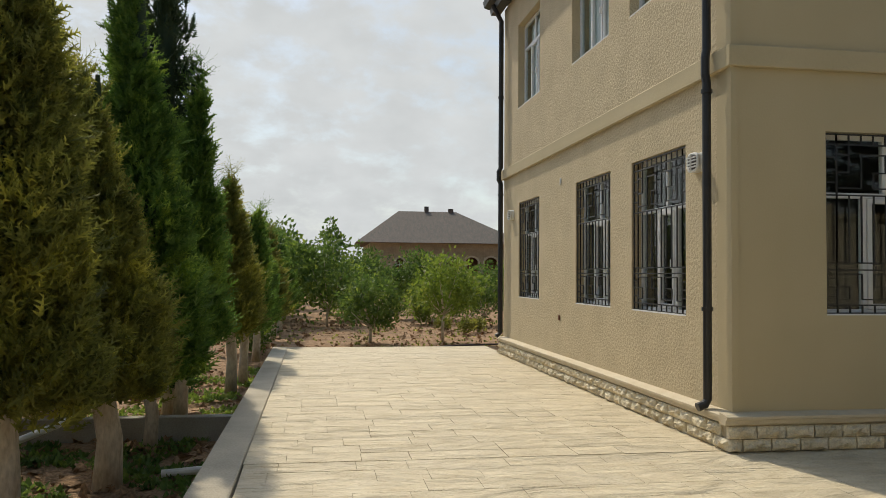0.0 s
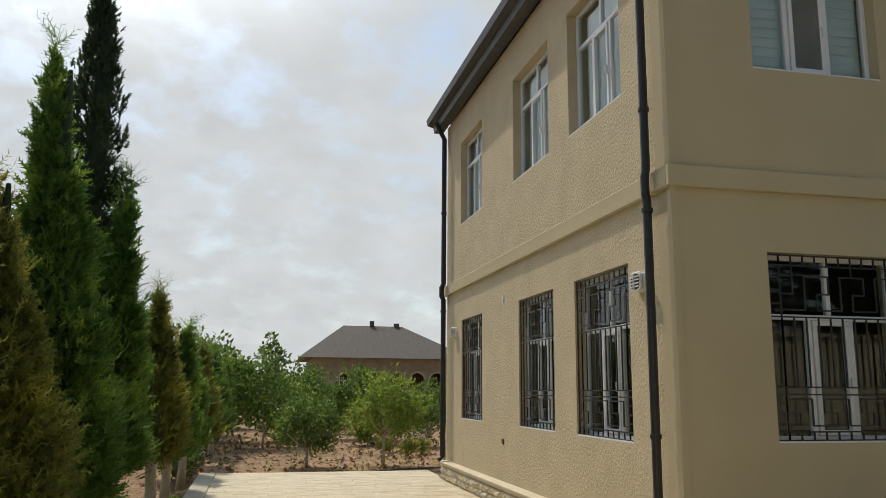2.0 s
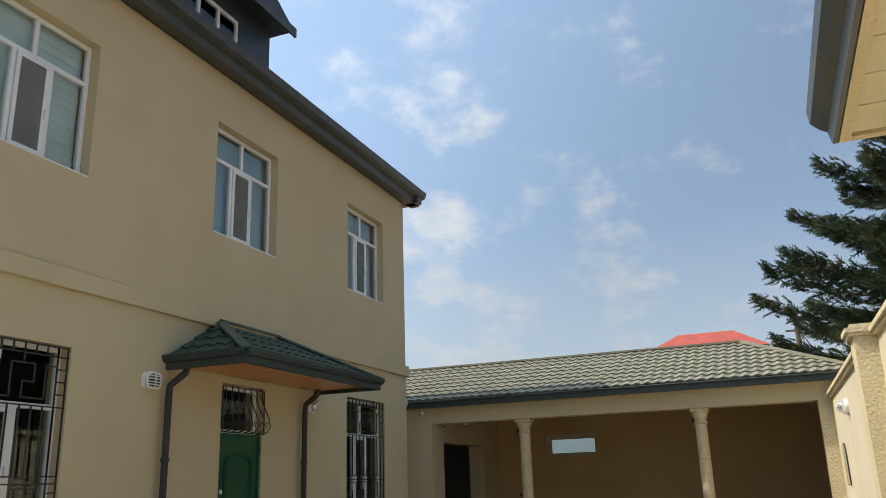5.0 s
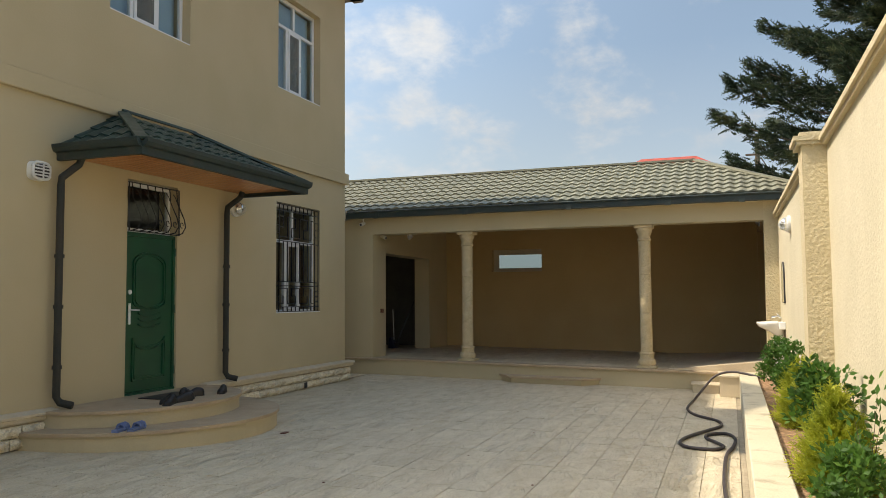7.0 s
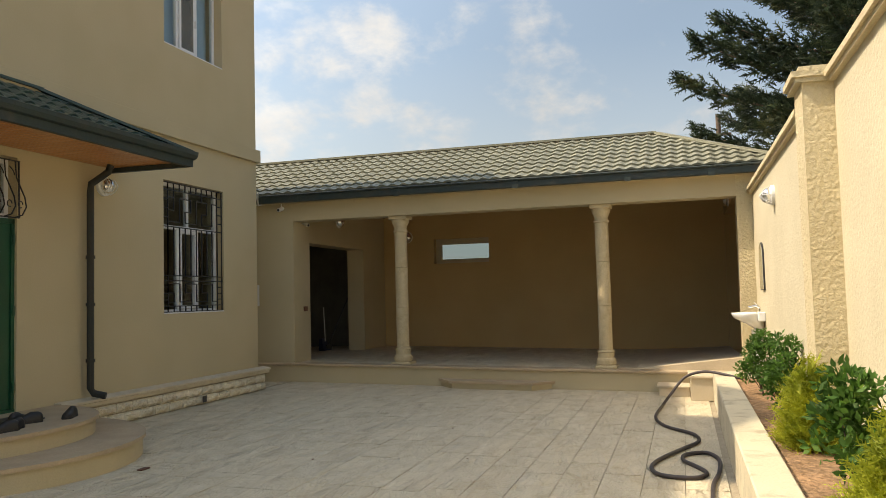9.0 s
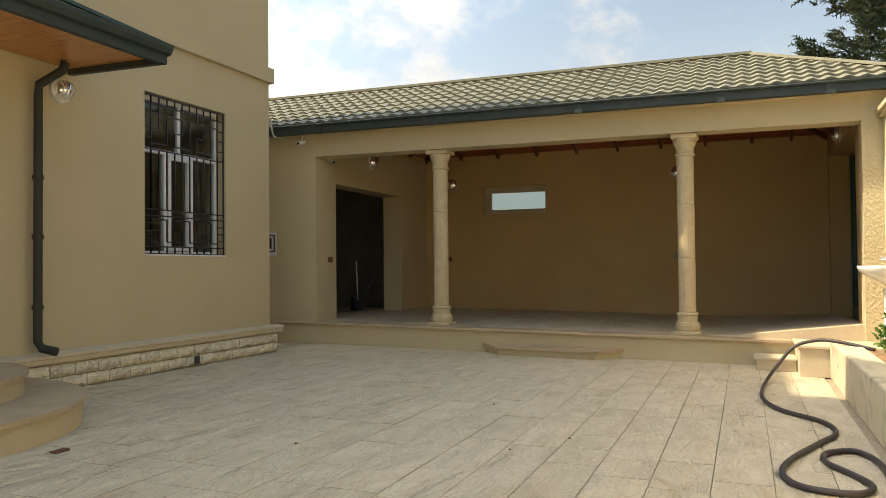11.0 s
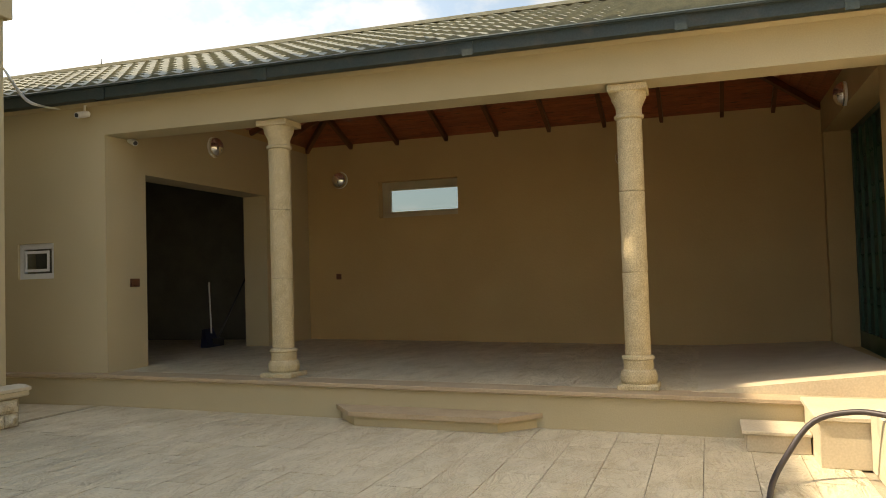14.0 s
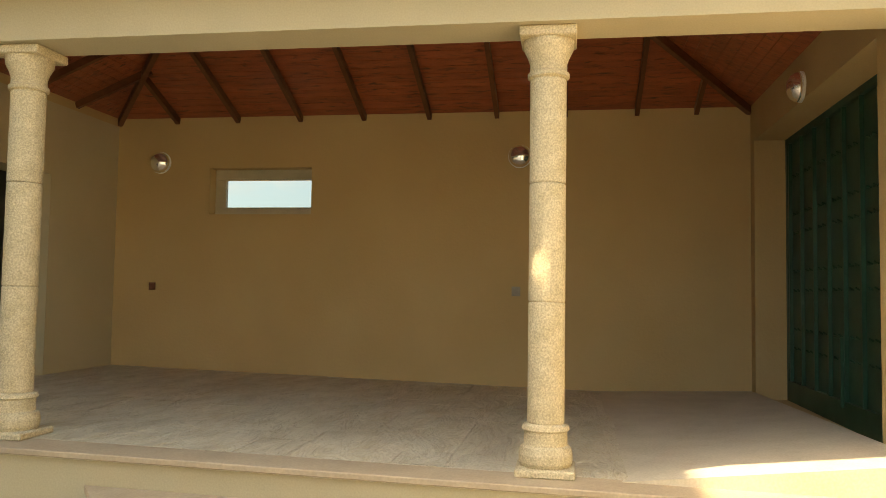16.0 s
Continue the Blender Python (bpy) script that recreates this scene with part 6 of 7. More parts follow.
c = conifer("column_cypress", 8.0, 0.34, 0.5, 5200, "cypress_dark_and_shade", 0.11, column=True, at=(-6.1, 5.0, -0.45), length=0.16, lean=-0.22, bare_top=False, label="very tall dark columnar cypress with a whitewashed trunk")


def leafy(name, h, r, z0, n, material, leaf, at, label, cat, trunk=0.04, group="", white=True, squash=1.0, limbs=7, bare=0.0):
    """A small broad-leaved tree or shrub: limbs, and many single leaves set in clumps round their ends."""
    t = holder(name, label, cat, group, at=at)
    bm = bmesh.new()
    tips = []
    tube(bm, [(0, 0, -0.08), (0.01, 0, z0 * 0.6), (0.02, 0.01, z0)], trunk, 8, [trunk * 1.2, trunk, trunk * 0.85])
    for k in range(limbs):
        a = 2 * math.pi * k / limbs + RS.uniform(-.4, .4)
        up = RS.uniform(0.35, 1.0)
        e = Vector((r * 0.75 * math.cos(a) * (1.15 - up * 0.6), r * 0.75 * math.sin(a) * (1.15 - up * 0.6), z0 + (h - z0) * up * 0.85))
        m = Vector((0.02, 0.01, z0)).lerp(e, 0.5) + Vector((0, 0, -0.06 * h)) * (1 - up)
        tube(bm, [(0.02, 0.01, z0 - 0.02), m, e], trunk * 0.5, 6, [trunk * 0.6, trunk * 0.4, trunk * 0.12])
        tips += [e, m.lerp(e, 0.5)]
    part("trunk", tidy(bm), "bark" if white else "bark_brown", t, smooth=True)
    cl = []
    for _ in range(26):
        a, u = RS.uniform(0, 6.28), RS.uniform(0, 1)
        q = math.sin(math.pi * (0.12 + 0.8 * u)) ** 0.7
        cl.append((np.array([r * q * math.cos(a) * RS.uniform(.3, .95), r * q * math.sin(a) * RS.uniform(.3, .95), z0 + 0.05 + (h - z0) * u * 0.92]), r * RS.uniform(0.22, 0.42)))
    cl += [(np.array(tp), r * 0.32) for tp in tips]
    C, R = np.array([c for c, _ in cl]), np.array([q for _, q in cl])
    pick = RS.randint(len(cl), size=n)
    o = RS.normal(size=(n, 3)); o /= np.linalg.norm(o, axis=1, keepdims=True)
    p = C[pick] + o * (R[pick] * RS.uniform(0.45, 1.0, n))[:, None] * np.array([1, 1, squash])
    d = o * 0.6 + RS.normal(size=(n, 3)) * 0.5 + np.array([0, 0, 0.25]); d /= np.linalg.norm(d, axis=1, keepdims=True)
    s = np.cross(d, RS.normal(size=(n, 3))); s /= np.linalg.norm(s, axis=1, keepdims=True)
    L, w = leaf * RS.uniform(0.7, 1.3, n)[:, None], leaf * 0.27
    nn = np.cross(d, s)
    q = np.stack([p, p + d * L * .5 + s * w + nn * w * .3, p + d * L, p + d * L * .5 - s * w + nn * w * .3], 1)[p[:, 2] > 0.02]
    ob = new("crown", soup_np("crown", q.reshape(-1, 3), 4, material)); ob.parent = t
    return t


OG = "orchard trees"
leafy("fruit_tree", 1.75, 0.95, 0.45, 2600, "orchard", 0.12, (-2.56, 14.2, -0.16), "young green fruit tree with a whitewashed trunk on bare soil", "fruit tree", group=OG)
leafy("fruit_tree", 2.25, 1.15, 0.75, 2600, "orchard_bright", 0.13, (-0.55, 14.6, -0.16), "bright yellow-green young fruit tree with a whitewashed trunk", "fruit tree", group=OG)
protos = [leafy("fruit_tree", 3.1, 1.6, 0.5, 3000, "orchard", 0.17, (-3.6, 22.0, -0.16), "dense dark green orchard tree on bare soil", "fruit tree", group=OG, limbs=9),
          leafy("fruit_tree", 2.3, 1.4, 0.5, 2600, "orchard_bright", 0.18, (4.2, 24.5, -0.16), "dense yellow-green orchard tree on bare soil", "fruit tree", group=OG, limbs=9),
          leafy("fruit_tree", 2.7, 1.5, 0.6, 2800, "orchard", 0.17, (0.2, 26.5, -0.16), "tall uneven green orchard tree on bare soil", "fruit tree", group=OG, limbs=9)]
k = 0
for y in (21.5, 25.5, 29.5, 35.0, 43.0):
    for x in np.arange(-9.0, 16.0, 2.9 if y < 30 else 3.4):
        xx, yy = x + RS.uniform(-.7, .7), y + RS.uniform(-1.2, 1.2)
        if math.hypot(xx + 3.6, yy - 22) < 1.6 or math.hypot(xx - 4.2, yy - 24.5) < 1.6 or math.hypot(xx - 0.2, yy - 26.5) < 1.6:
            continue
        s = RS.uniform(0.8, 1.12) * (1.0 if y < 30 else 1.15)
        s *= 1.2 if xx < -3 else (0.95 if xx < -0.5 else 0.66)
        p = protos[RS.randint(3)]
        c = copy_thing(p, pose(xx, yy, -0.2, 0, 0, RS.uniform(0, 360)) @ Matrix.Scale(s, 4))
leafy("poplar", 4.6, 0.8, 0.8, 1400, "orchard", 0.2, (-3.4, 31.0, -0.2), "thin taller tree rising over the orchard", "tree", limbs=8)
conifer("column_cypress", 5.4, 0.35, 0.5, 900, "cypress_dark_and_shade", 0.1, column=True, at=(-8.6, 46.0, -0.2), length=0.3, bare_top=False, label="small distant columnar cypress behind the orchard")
for x, y in ((0.6, 17.4), (1.2, 18.2), (2.6, 17.8), (0.2, 19.0)):
    leafy("dry_bush", 0.42, 0.32, 0.05, 420, "cypress_brown", 0.10, (x, y, -0.16), "small dry brown bush on the soil", "bush", trunk=0.01, white=False, group="dry bushes")
leafy("shrub", 0.8, 0.6, 0.1, 1500, "orchard", 0.09, (-5.45, 12.0, -0.22), "low dark green shrub at the end of the kerb", "shrub", trunk=0.02, white=False)


def weeds(name, x0, x1, y0, y1, z, n, size, material, label):
    V, F = [], []
    for _ in range(n):
        p = np.array([RS.uniform(x0, x1), RS.uniform(y0, y1), z])
        if noise.noise((p[0] * 1.1, p[1] * 1.1, 3)) < -0.05:
            continue
        for _k in range(5):
            d = np.array([RS.normal() * .8, RS.normal() * .8, 0.8]); d /= np.linalg.norm(d)
            s = np.cross(d, (0, 0, 1)); s /= np.linalg.norm(s) + 1e-9
            L = size * RS.uniform(.5, 1.3); j = len(V)
            V += [tuple(p), tuple(p + d * L * .5 + s * L * .28), tuple(p + d * L), tuple(p + d * L * .5 - s * L * .28)]
            F.append((j, j + 1, j + 2, j + 3))
    tagged(new(name, soup(name, V, F, material)), label, "ground plants", kind="stuff")


weeds("ground_cover", -7.6, -5.0, 0.2, 3.2, -0.44, 1500, 0.09, "orchard", "low dark green ground cover under the cypresses")
weeds("ground_cover", -7.2, -5.0, 3.6, 10.8, -0.42, 2000, 0.09, "orchard_bright", "yellow-green leafy weeds along the kerb")
weeds("dry_weeds", -6, 8, 12.0, 20, -0.14, 900, 0.08, "cypress_brown", "sparse dry weeds on the bare orchard soil")
# clods and small stones
V, F = [], []
for _ in range(2600):
    x, y = RS.uniform(-9, 9), RS.uniform(11.6, 26)
    if RS.uniform() < 0.25:
        x, y = RS.uniform(-8, -5.05), RS.uniform(0, 11)
    z = -0.17 if y > 11.5 else -0.45
    s = RS.uniform(0.02, 0.07)
    j = len(V)
    for _k in range(5):
        V.append((x + RS.normal() * s, y + RS.normal() * s, z + abs(RS.normal()) * s * .9 + (0.03 if _k == 4 else 0)))
    F += [(j, j + 1, j + 4), (j + 1, j + 2, j + 4), (j + 2, j + 3, j + 4), (j + 3, j, j + 4)]
tagged(new("clods", soup("clods", V, F, "soil")), "brown clods of dry soil", "soil", kind="stuff")

# planter plants
PG = "planter shrubs"
PZ0 = 0.18
leafy("planter_shrub", 0.70, 0.28, 0.06, 2600, "shrub", 0.045, (9.4, -7.56, PZ0), "bushy green flowering shrub in the planter", "shrub", 0.010, PG, False)
leafy("planter_shrub", 0.76, 0.22, 0.08, 1700, "shrub", 0.05, (7.6, -7.62, PZ0), "upright green shrub with pale tips in the planter", "shrub", 0.010, PG, False)
conifer("golden_thuja", 0.75, 0.22, 0.03, 2200, "golden", 0.012, length=0.11, at=(6.0, -7.60, PZ0), label="yellow-green feathery thuja in the planter", bare_top=False, cat="shrub", core=False)
leafy("planter_shrub", 0.74, 0.27, 0.08, 1600, "shrub", 0.065, (4.4, -7.66, PZ0), "broad glossy-leaved green shrub in the planter", "shrub", 0.012, PG, False)
conifer("golden_thuja", 0.72, 0.24, 0.03, 2800, "golden", 0.012, length=0.11, at=(3.2, -7.60, PZ0), label="bright golden feathery thuja in the planter", bare_top=False, cat="shrub", core=False)
leafy("rose_bush", 0.85, 0.14, 0.1, 120, "shrub", 0.06, (2.9, -7.76, PZ0), "thin rose stalks with few leaves in the planter", "rose bush", 0.007, "", False)
leafy("planter_shrub", 0.40, 0.24, 0.04, 900, "shrub", 0.055, (2.4, -7.58, PZ0), "low broad-leaved green shrub in the planter", "shrub", 0.010, PG, False)
weeds("planter_weeds", 1.8, 11.0, -7.85, -7.3, PZ0, 900, 0.07, "shrub", "small green plants on the planter soil")

# big fir behind the wall: layered drooping boughs
fir = holder("fir_tree", "large dark fir with layered drooping boughs behind the wall", "fir tree", at=(13.3, -11.1, 0))
bm = bmesh.new(); tube(bm, [(0, 0, 0), (0, 0, 6.4), (0, 0, 12.7)], 0.2, 10, [0.27, 0.18, 0.03])
part("trunk", tidy(bm), "bark_brown", fir)
sp = []
bm = bmesh.new()
for k in range(230):
    z = 3.45 + 9.0 * k / 230
    a = k * 2.4 + RS.uniform(-.3, .3)
    reach = (4.35 * (1 - (z - 3.0) / 10.0) + 0.35) * RS.uniform(0.62, 1.1)
    if z < 4.6 and math.sin(a) > 0.45:
        reach = min(reach, 3.0 / math.sin(a)) if z < 3.8 else reach
    p0 = np.array([0, 0, z])
    pts = []
    for t in np.linspace(0, 1, 9):
        pts.append(np.array([reach * t * math.cos(a), reach * t * math.sin(a), z - 0.9 * t * (1 - t) * reach * 0.42 + 0.10 * t * t * reach]))
    tube(bm, pts, 0.04, 5, [0.05 * (1 - t * 0.9) for t in np.linspace(0, 1, 9)])
    nb_s = int(reach * 175)
    for _ in range(nb_s):
        t = RS.uniform(0.03, 1.0)
        i = min(int(t * 8), 7)
        b = pts[i] * (1 - (t * 8 - i)) + pts[i + 1] * (t * 8 - i)
        side = RS.choice((-1, 1))
        lat = RS.uniform(0, 1.0) * (1.05 - t) * min(reach, 3) * 0.30 + 0.02
        off = np.array([-math.sin(a) * side * lat, math.cos(a) * side * lat, -0.08 * lat + RS.normal() * 0.075])
        d = np.array([math.cos(a) * 0.9 - math.sin(a) * side * 0.55, math.sin(a) * 0.9 + math.cos(a) * side * 0.55, RS.uniform(-.5, 1.1)])
        sp.append((b + off, d, RS.uniform(0.11, 0.25), 0.02, 7))
part("bough", tidy(bm), "bark_brown", fir)
ob = new("crown", spray_mesh("crown", sp, "fir")); ob.parent = fir

# ---- far things ----
far = holder("far_house", "brick single-storey house with arched windows and a grey hipped roof", "house")
M["brick"] = mat("pale_brick", (0.42, 0.34, 0.23), 0.9, (0.33, 0.26, 0.18), 1.5, 8, 0.15, 0.3)
M["old_roof"] = mat("old_sheet_roof", (0.10, 0.09, 0.08), 0.9, (0.14, 0.115, 0.10), 1.2, 6, 0.25, 0.4, 3, stretch=(4, 1, 1))
FX0, FX1, FY = 0.9, 14.6, 66.5
fh = [(3.2, 4.0, 1.9, 3.2)] + [(6.0 + 1.85 * k, 7.3 + 1.85 * k, 1.6, 3.35) for k in range(4)]
farw = lambda u, w, z: (u, FY + w, z)
part("wall", wall_mesh(FX0, FX1, -0.5, 4.65, 0.4, fh, farw), "brick", far)
part("wall", boxes([(FX0, FX0 + 0.4, FY + 0.4, FY + 12, -0.5, 4.65)]), "brick", far)
part("wall", boxes([(FX0 + .4, FX1, FY + 11.6, FY + 12, -0.5, 4.65), (FX1 - .4, FX1, FY + .4, FY + 11.6, -.5, 4.65)]), "brick", far)
# dark brown sheet in place of the unlit room behind the openings
part("room", boxes([(FX0 + 0.4, FX1 - 0.4, FY + 1.6, FY + 1.8, 0, 4.6)]), "rafter", far)
part("cornice", boxes([(FX0 - 0.1, FX1 + 0.1, FY - 0.12, FY, 4.25, 4.62)]), "brick", far)
for a, b, z0, z1 in fh:
    cxx, rr = (a + b) / 2, (b - a) / 2
    ringo = [(cxx + (rr + 0.16) * math.cos(radians(q)), z1 - rr + (rr + 0.16) * math.sin(radians(q))) for q in range(0, 181, 15)]
    ringi = [(cxx + rr * math.cos(radians(q)), z1 - rr + rr * math.sin(radians(q))) for q in range(180, -1, -15)]
    bm = bmesh.new()
    for i in range(12):
        q0, q1 = ringo[i], ringo[i + 1]
        p0, p1 = ringi[12 - i], ringi[11 - i]
        vs = [bm.verts.new((x, FY - 0.06, z)) for x, z in (q0, q1, p1, p0)] + [bm.verts.new((x, FY + 0.1, z)) for x, z in (q0, q1, p1, p0)]
        for f in ((0, 1, 2, 3), (4, 7, 6, 5), (0, 4, 5, 1), (3, 2, 6, 7)):
            bm.faces.new([vs[j] for j in f])
        cr = (cxx + (rr + 0.02) * (1 if q0[0] > cxx else -1), z1 + 0.02)
        vs = [bm.verts.new((x, FY + 0.02, z)) for x, z in (p0, cr, p1)]
        bm.faces.new(vs)
    part("arch", tidy(bm), "limestone", far)
w = holder("window", parent=far)
part("frame", boxes([(3.2, 4.0, FY + .1, FY + .18, 2.55, 2.63), (3.56, 3.64, FY + .1, FY + .18, 1.9, 2.9), (3.2, 3.28, FY + .1, FY + .18, 1.9, 2.9), (3.92, 4.0, FY + .1, FY + .18, 1.9, 2.9)]), "pvc", w)
bm = bmesh.new()
v = [bm.verts.new(p) for p in ((FX0 - 1.4, FY - 1.0, 4.62), (FX1 + 0.9, FY - 1.0, 4.62), (FX1 + 0.9, FY + 13, 4.62), (FX0 - 1.0, FY + 13, 4.62), (4.0, FY + 5.6, 8.0), (9.8, FY + 5.6, 8.0))]
for f in ((0, 1, 5, 4), (1, 2, 5), (2, 3, 4, 5), (3, 0, 4), (3, 2, 1, 0)):
    bm.faces.new([v[i] for i in f])
part("roof", tidy(bm), "old_roof", far)
part("chimney", boxes([(6.6, 7.0, FY + 5.4, FY + 5.8, 7.8, 8.5)]), "old_roof", far)
part("chimney", boxes([(9.0, 9.5, FY + 5.4, FY + 5.8, 7.8, 8.3)]), "old_roof", far)
side = holder("far_shed", "low grey roofed annexe beside the brick house", "building")
part("wall", boxes([(14.7, 19, 66.6, 72, -0.5, 3.7)]), "brick", side)
part("roof", boxes([(14.6, 19.4, 66.2, 72.5, 3.7, 4.1)]), "old_roof", side)

# red roof, finial roof and pole behind the portico
M["red_roof"] = mat("red_roof_sheet", (0.42, 0.08, 0.05), 0.5, None, 2, 20, 0.1, 0.1)
rh = holder("red_roof_house", "house behind the portico with a red hipped roof", "house")
part("wall", boxes([(40, 50, -6.6, -1.6, 0, 7.9)]), "cream", rh)
bm = bmesh.new()
v = [bm.verts.new(p) for p in ((39.5, -7.2, 7.9), (50.5, -7.2, 7.9), (50.5, -1.0, 7.9), (39.5, -1.0, 7.9), (40.8, -5.5, 8.95), (49, -5.5, 8.95), (49, -2.7, 8.95), (40.8, -2.7, 8.95))]
for f in ((0, 1, 5, 4), (1, 2, 6, 5), (2, 3, 7, 6), (3, 0, 4, 7), (4, 5, 6, 7), (3, 2, 1, 0)):
    bm.faces.new([v[i] for i in f])
part("roof", tidy(bm), "red_roof", rh)
fb = holder("pavilion_roof", "tan hipped roof with a turned metal finial behind the portico", "building")
part("wall", boxes([(30, 34, 14.4, 20, 0, 8.6)]), "stucco", fb)
bm = bmesh.new()
v = [bm.verts.new(p) for p in ((29.6, 14.0, 8.6), (34.4, 14.0, 8.6), (34.4, 20.4, 8.6), (29.6, 20.4, 8.6), (32, 17.2, 9.75))]
for f in ((0, 1, 4), (1, 2, 4), (2, 3, 4), (3, 0, 4), (3, 2, 1, 0)):
    bm.faces.new([v[i] for i in f])
part("roof", tidy(bm), "stucco", fb)
bm = bmesh.new(); lathe(bm, [(0.12, 9.7), (0.18, 9.85), (0.06, 9.95), (0.17, 10.1), (0.05, 10.2), (0.10, 10.32), (0.03, 10.42), (0.015, 10.7)], 12, 32, 17.2)
part("finial", tidy(bm), "roof_dark", fb)
pole = holder("utility_pole", "thin dark utility pole with insulators beyond the wall", "utility pole", at=(24, -7.9, 0))
bm = bmesh.new(); lathe(bm, [(0.10, 0), (0.07, 6.6)], 8); part("mast", tidy(bm), "bark_brown", pole)
bm = bmesh.new(); beam(bm, (0, -0.35, 6.0), (0, 0.35, 6.0), 0.06, 0.06); part("cross_arm", tidy(bm), "bark_brown", pole)
bm = bmesh.new(); beam(bm, (0.05, -0.1, 5.9), (0.05, -0.5, 5.2), 0.03, 0.03); part("brace", tidy(bm), "bark_brown", pole)

# ---- fall of the yard ----
for ob in list(bpy.data.objects):
    if ob.parent is None and (ob.name.split(".")[0] in ("courtyard_paving", "planter_wall", "planter_soil", "portico_step", "side_steps", "garden_hose", "planter_weeds", "dead_leaf", "pebble")):
        slope(ob)
    elif ob.parent is portico and ob.name.split(".")[0] in ("floor_slab", "floor_paving", "nosing", "ramp"):
        slope(ob)

# ---- stones of the plinth ----
RP = random.Random(5)


def stone_mesh(w, h, seed):
    """A split-face block, w along x, facing -y, proud by up to 5 cm."""
    r = random.Random(seed)
    bm = bmesh.new()
    nx, nz = 5, 3
    g = {}
    for i in range(nx + 1):
        for j in range(nz + 1):
            edge = i in (0, nx) or j in (0, nz)
            y = -0.018 - 0.012 * r.random() if edge else -0.035 - 0.05 * r.random()
            jx = 0 if i in (0, nx) else r.uniform(-.02, .02)
            jz = 0 if j in (0, nz) else r.uniform(-.012, .012)
            g[i, j] = bm.verts.new((w * i / nx + jx, y, h * j / nz + jz))
    for i in range(nx):
        for j in range(nz):
            q = (g[i, j], g[i + 1, j], g[i + 1, j + 1], g[i, j + 1])
            bm.faces.new((q[0], q[1], q[2])); bm.faces.new((q[0], q[2], q[3]))
    a = [bm.verts.new(p) for p in ((0, 0.02, 0), (w, 0.02, 0), (w, 0.02, h), (0, 0.02, h))]
    bm.faces.new([g[i, 0] for i in range(nx, -1, -1)] + [a[0], a[1]])
    bm.faces.new([g[i, nz] for i in range(nx + 1)] + [a[2], a[3]])
    bm.faces.new([g[0, j] for j in range(nz + 1)] + [a[3], a[0]])
    bm.faces.new([g[nx, j] for j in range(nz, -1, -1)] + [a[1], a[2]])
    me = bpy.data.meshes.new("stone")
    bm.to_mesh(me); bm.free()
    me.materials.append(M["rock"])
    return me


SW, SH = 0.30, 0.122
stones = [stone_mesh(SW - 0.016, SH - 0.01, s) for s in range(10)]
stones_half = [stone_mesh(SW / 2 - 0.016, SH - 0.01, 50 + s) for s in range(4)]


def lay(x0, x1, placer):
    for row in range(2):
        z = 0.008 + row * SH
        x = x0 if row else x0 + 0.0
        if row == 0:
            placer(x, z, stones_half[RP.randrange(4)]); x += SW / 2
        while x + SW <= x1 + 0.02:
            placer(x, z, stones[RP.randrange(10)]); x += SW
        if x + SW / 2 <= x1 + 0.02:
            placer(x, z, stones_half[RP.randrange(4)])


def put_front(x, z, me):
    ob = new("stone", me); ob.parent = plinths[0 if x < 5 else 1]; ob.matrix_basis = pose(x, -0.072, z)


def put_west(u, z, me):
    ob = new("stone", me); ob.parent = plinths[2]; ob.matrix_basis = pose(-0.072, HY - u, z, 0, 0, -90)


lay(-0.10, ST0 - 0.15, put_front)
lay(ST1 - 0.2, HX + 0.10, put_front)
lay(0.0, HY + 0.08, put_west)


# ---- paving slabs ----
def slab_mesh(w, d, seed):
    """A paving slab with worn edges and a slightly wavy riven top."""
    r = random.Random(seed)
    bm = bmesh.new()
    nx, ny = 3, 2
    g = [[bm.verts.new((0.003 + (w - 0.006) * i / nx, 0.003 + (d - 0.006) * j / ny, r.uniform(-0.0015, 0.0015))) for j in range(ny + 1)] for i in range(nx + 1)]
    for i in range(nx):
        for j in range(ny):
            bm.faces.new((g[i][j], g[i + 1][j], g[i + 1][j + 1], g[i][j + 1]))
    rim = [g[i][0] for i in range(nx + 1)] + [g[nx][j] for j in range(1, ny + 1)] + [g[i][ny] for i in range(nx - 1, -1, -1)] + [g[0][j] for j in range(ny - 1, 0, -1)]
    low = []
    for v in rim:
        x = 0.0015 if v.co.x < 0.01 else (w - 0.0015 if v.co.x > w - 0.01 else v.co.x)
        y = 0.0015 if v.co.y < 0.01 else (d - 0.0015 if v.co.y > d - 0.01 else v.co.y)
        low.append(bm.verts.new((x, y, -0.02)))
    for i in range(len(rim)):
        j = (i + 1) % len(rim)
        bm.faces.new((rim[j], rim[i], low[i], low[j]))
    me = bpy.data.meshes.new("paving_slab")
    bm.to_mesh(me); bm.free()
    me.materials.append(M["slab"])
    return me


SD = 0.335
lens_ = (0.45, 0.67, 0.9)
slabs = {w: [slab_mesh(w, SD, int(w * 100) + s) for s in range(4)] for w in lens_}
rest_v, rest_f = [], []
count = 0


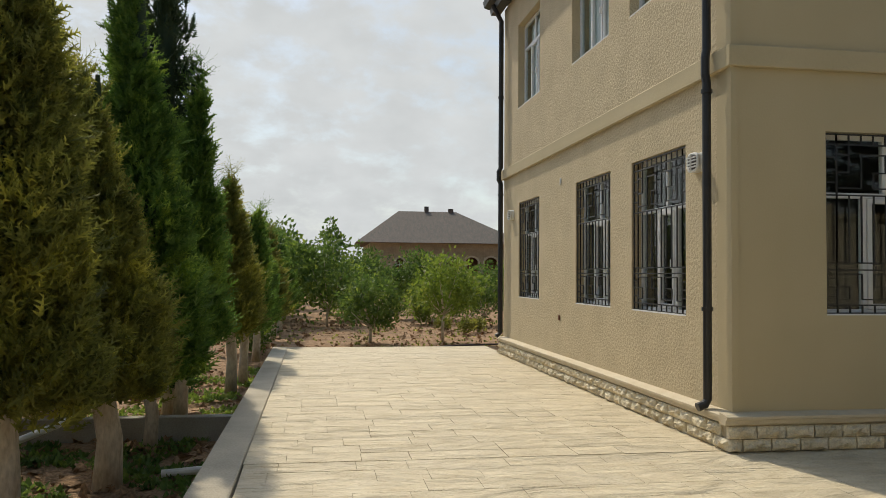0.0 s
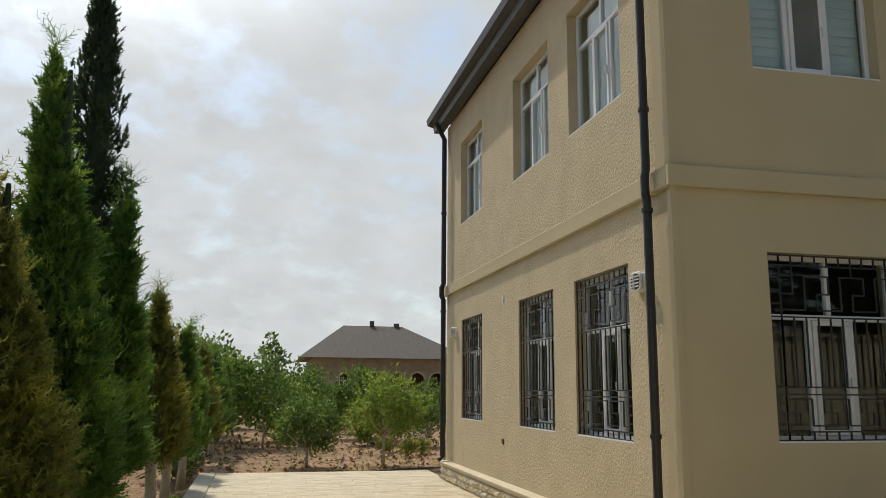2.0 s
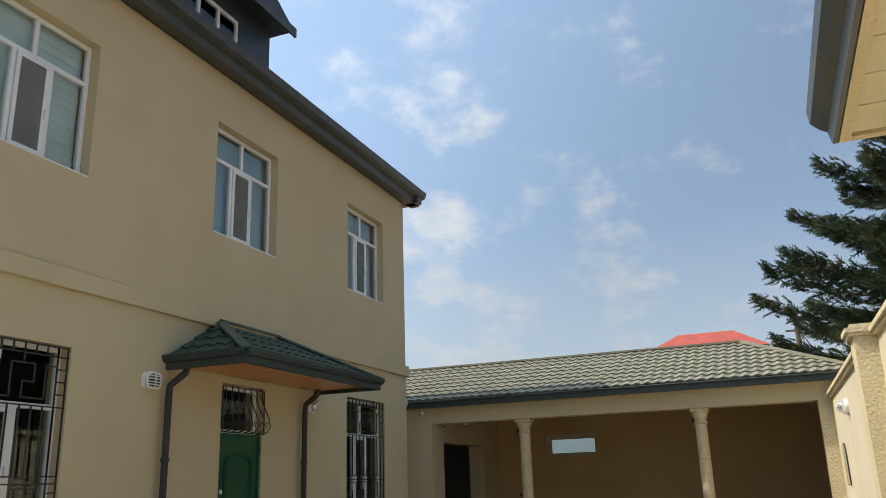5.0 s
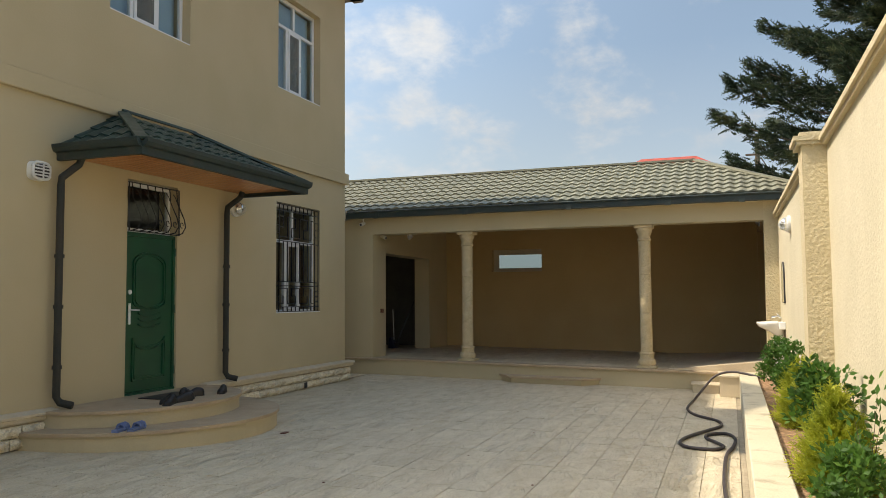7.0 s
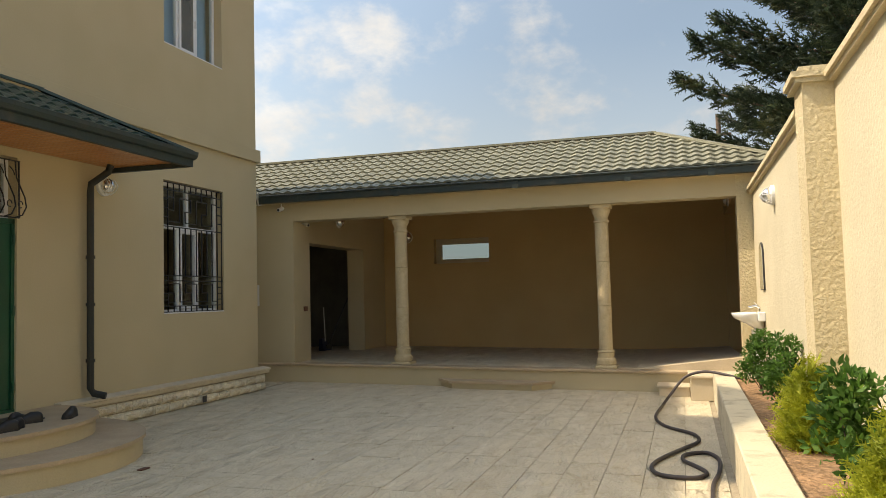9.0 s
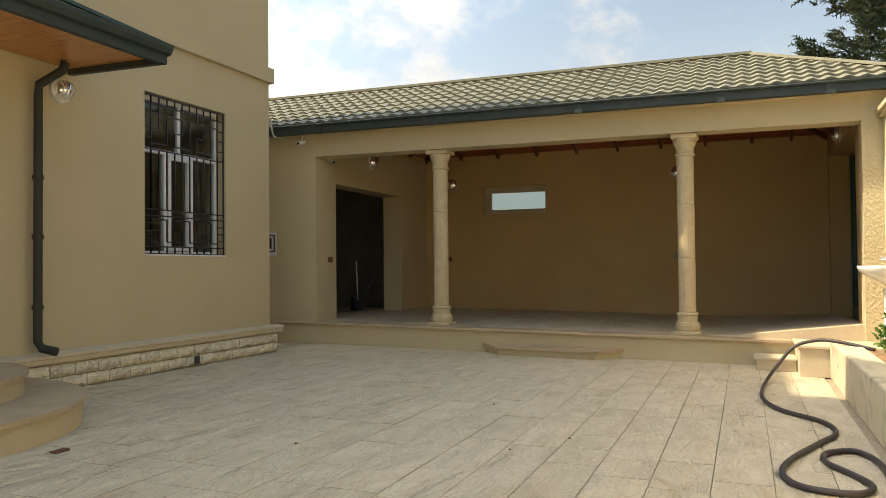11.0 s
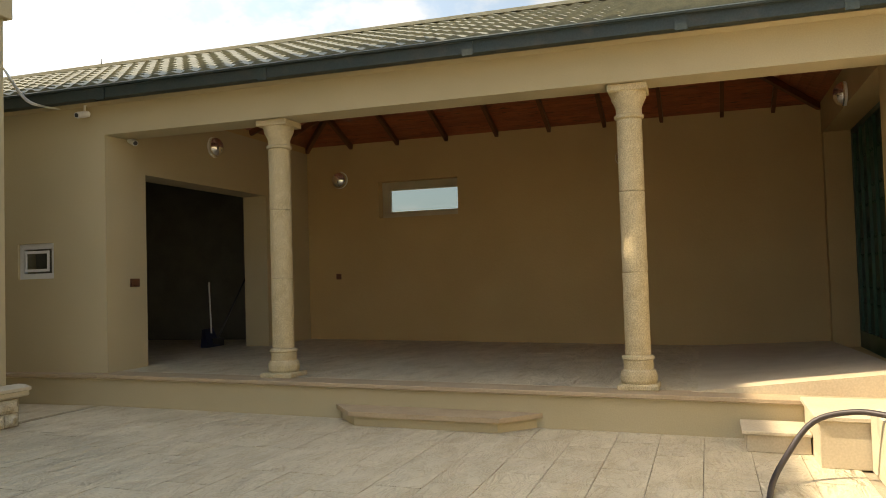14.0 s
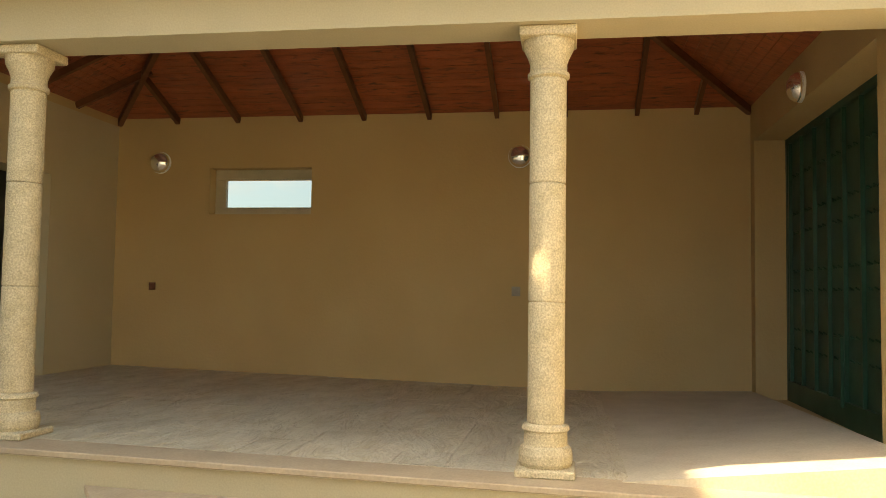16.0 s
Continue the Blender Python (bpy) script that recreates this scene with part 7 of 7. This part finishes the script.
def pave(x0, x1, y0, y1, z, near, parent, limit):
    global count
    y, row = y0, 0
    mine = 0
    while y < y1 - 0.05:
        x = x0 - RP.choice((0.0, 0.15, 0.3, 0.45))
        while x < x1 - 0.02:
            w = RP.choice(lens_)
            cx, cy = x + w / 2, y + SD / 2
            dz_ = RP.uniform(-0.0012, 0.0015)
            if x < x0 or x + w > x1 or y + SD > y1 or not near(cx, cy) or mine >= limit:
                a, b = max(x, x0) + 0.002, min(x + w, x1) - 0.002
                c = min(y + SD, y1) - 0.002
                j = len(rest_v)
                rest_v.extend([(a, y + .002, z - .02), (b, y + .002, z - .02), (b, c, z - .02), (a, c, z - .02), (a, y + .002, z + dz_), (b, y + .002, z + dz_), (b, c, z + dz_), (a, c, z + dz_)])
                rest_f.extend([(j + 4, j + 5, j + 6, j + 7), (j, j + 1, j + 5, j + 4), (j + 1, j + 2, j + 6, j + 5), (j + 2, j + 3, j + 7, j + 6), (j + 3, j, j + 4, j + 7)])
            else:
                ob = new("paving_slab", slabs[w][RP.randrange(4)]); ob.parent = parent
                ob.matrix_basis = pose(x, y, z + dz_ + FALL * min(y, 0.0), math.degrees(math.atan(FALL)) if y < 0 else 0.0)
                mine += 1
            x += w
        y += SD
        row += 1


pave(-4.6, PX, -7.0, 0.0 - 0.0, 0.0, lambda x, y: x > 1.2 and y < -1.2, courtyard, 300)
pave(-12.0, -4.6, -7.9, -4.2, 0.0, lambda x, y: False, courtyard, 0)
pave(-4.6, 1.5, -7.9, -7.0, 0.0, lambda x, y: False, courtyard, 0)
pave(-4.61, -0.02, 0.0, 11.35, 0.004, lambda x, y: y < 9.8, driveway, 300)
tagged(slope(new("joined_slabs", soup("joined_slabs", rest_v, rest_f, "paving"))), "pale beige riven stone paving slabs", "paving", kind="stuff")
rest_v, rest_f = [], []
pave(PX + 0.27, BX, -7.55, -0.02, PZ + 0.006, lambda x, y: y < -5.9, portico, 0)
ob = slope(new("joined_floor_paving", soup("joined_floor_paving", rest_v, rest_f, "paving"))); ob.parent = portico
tagged(ob, kind="stuff")
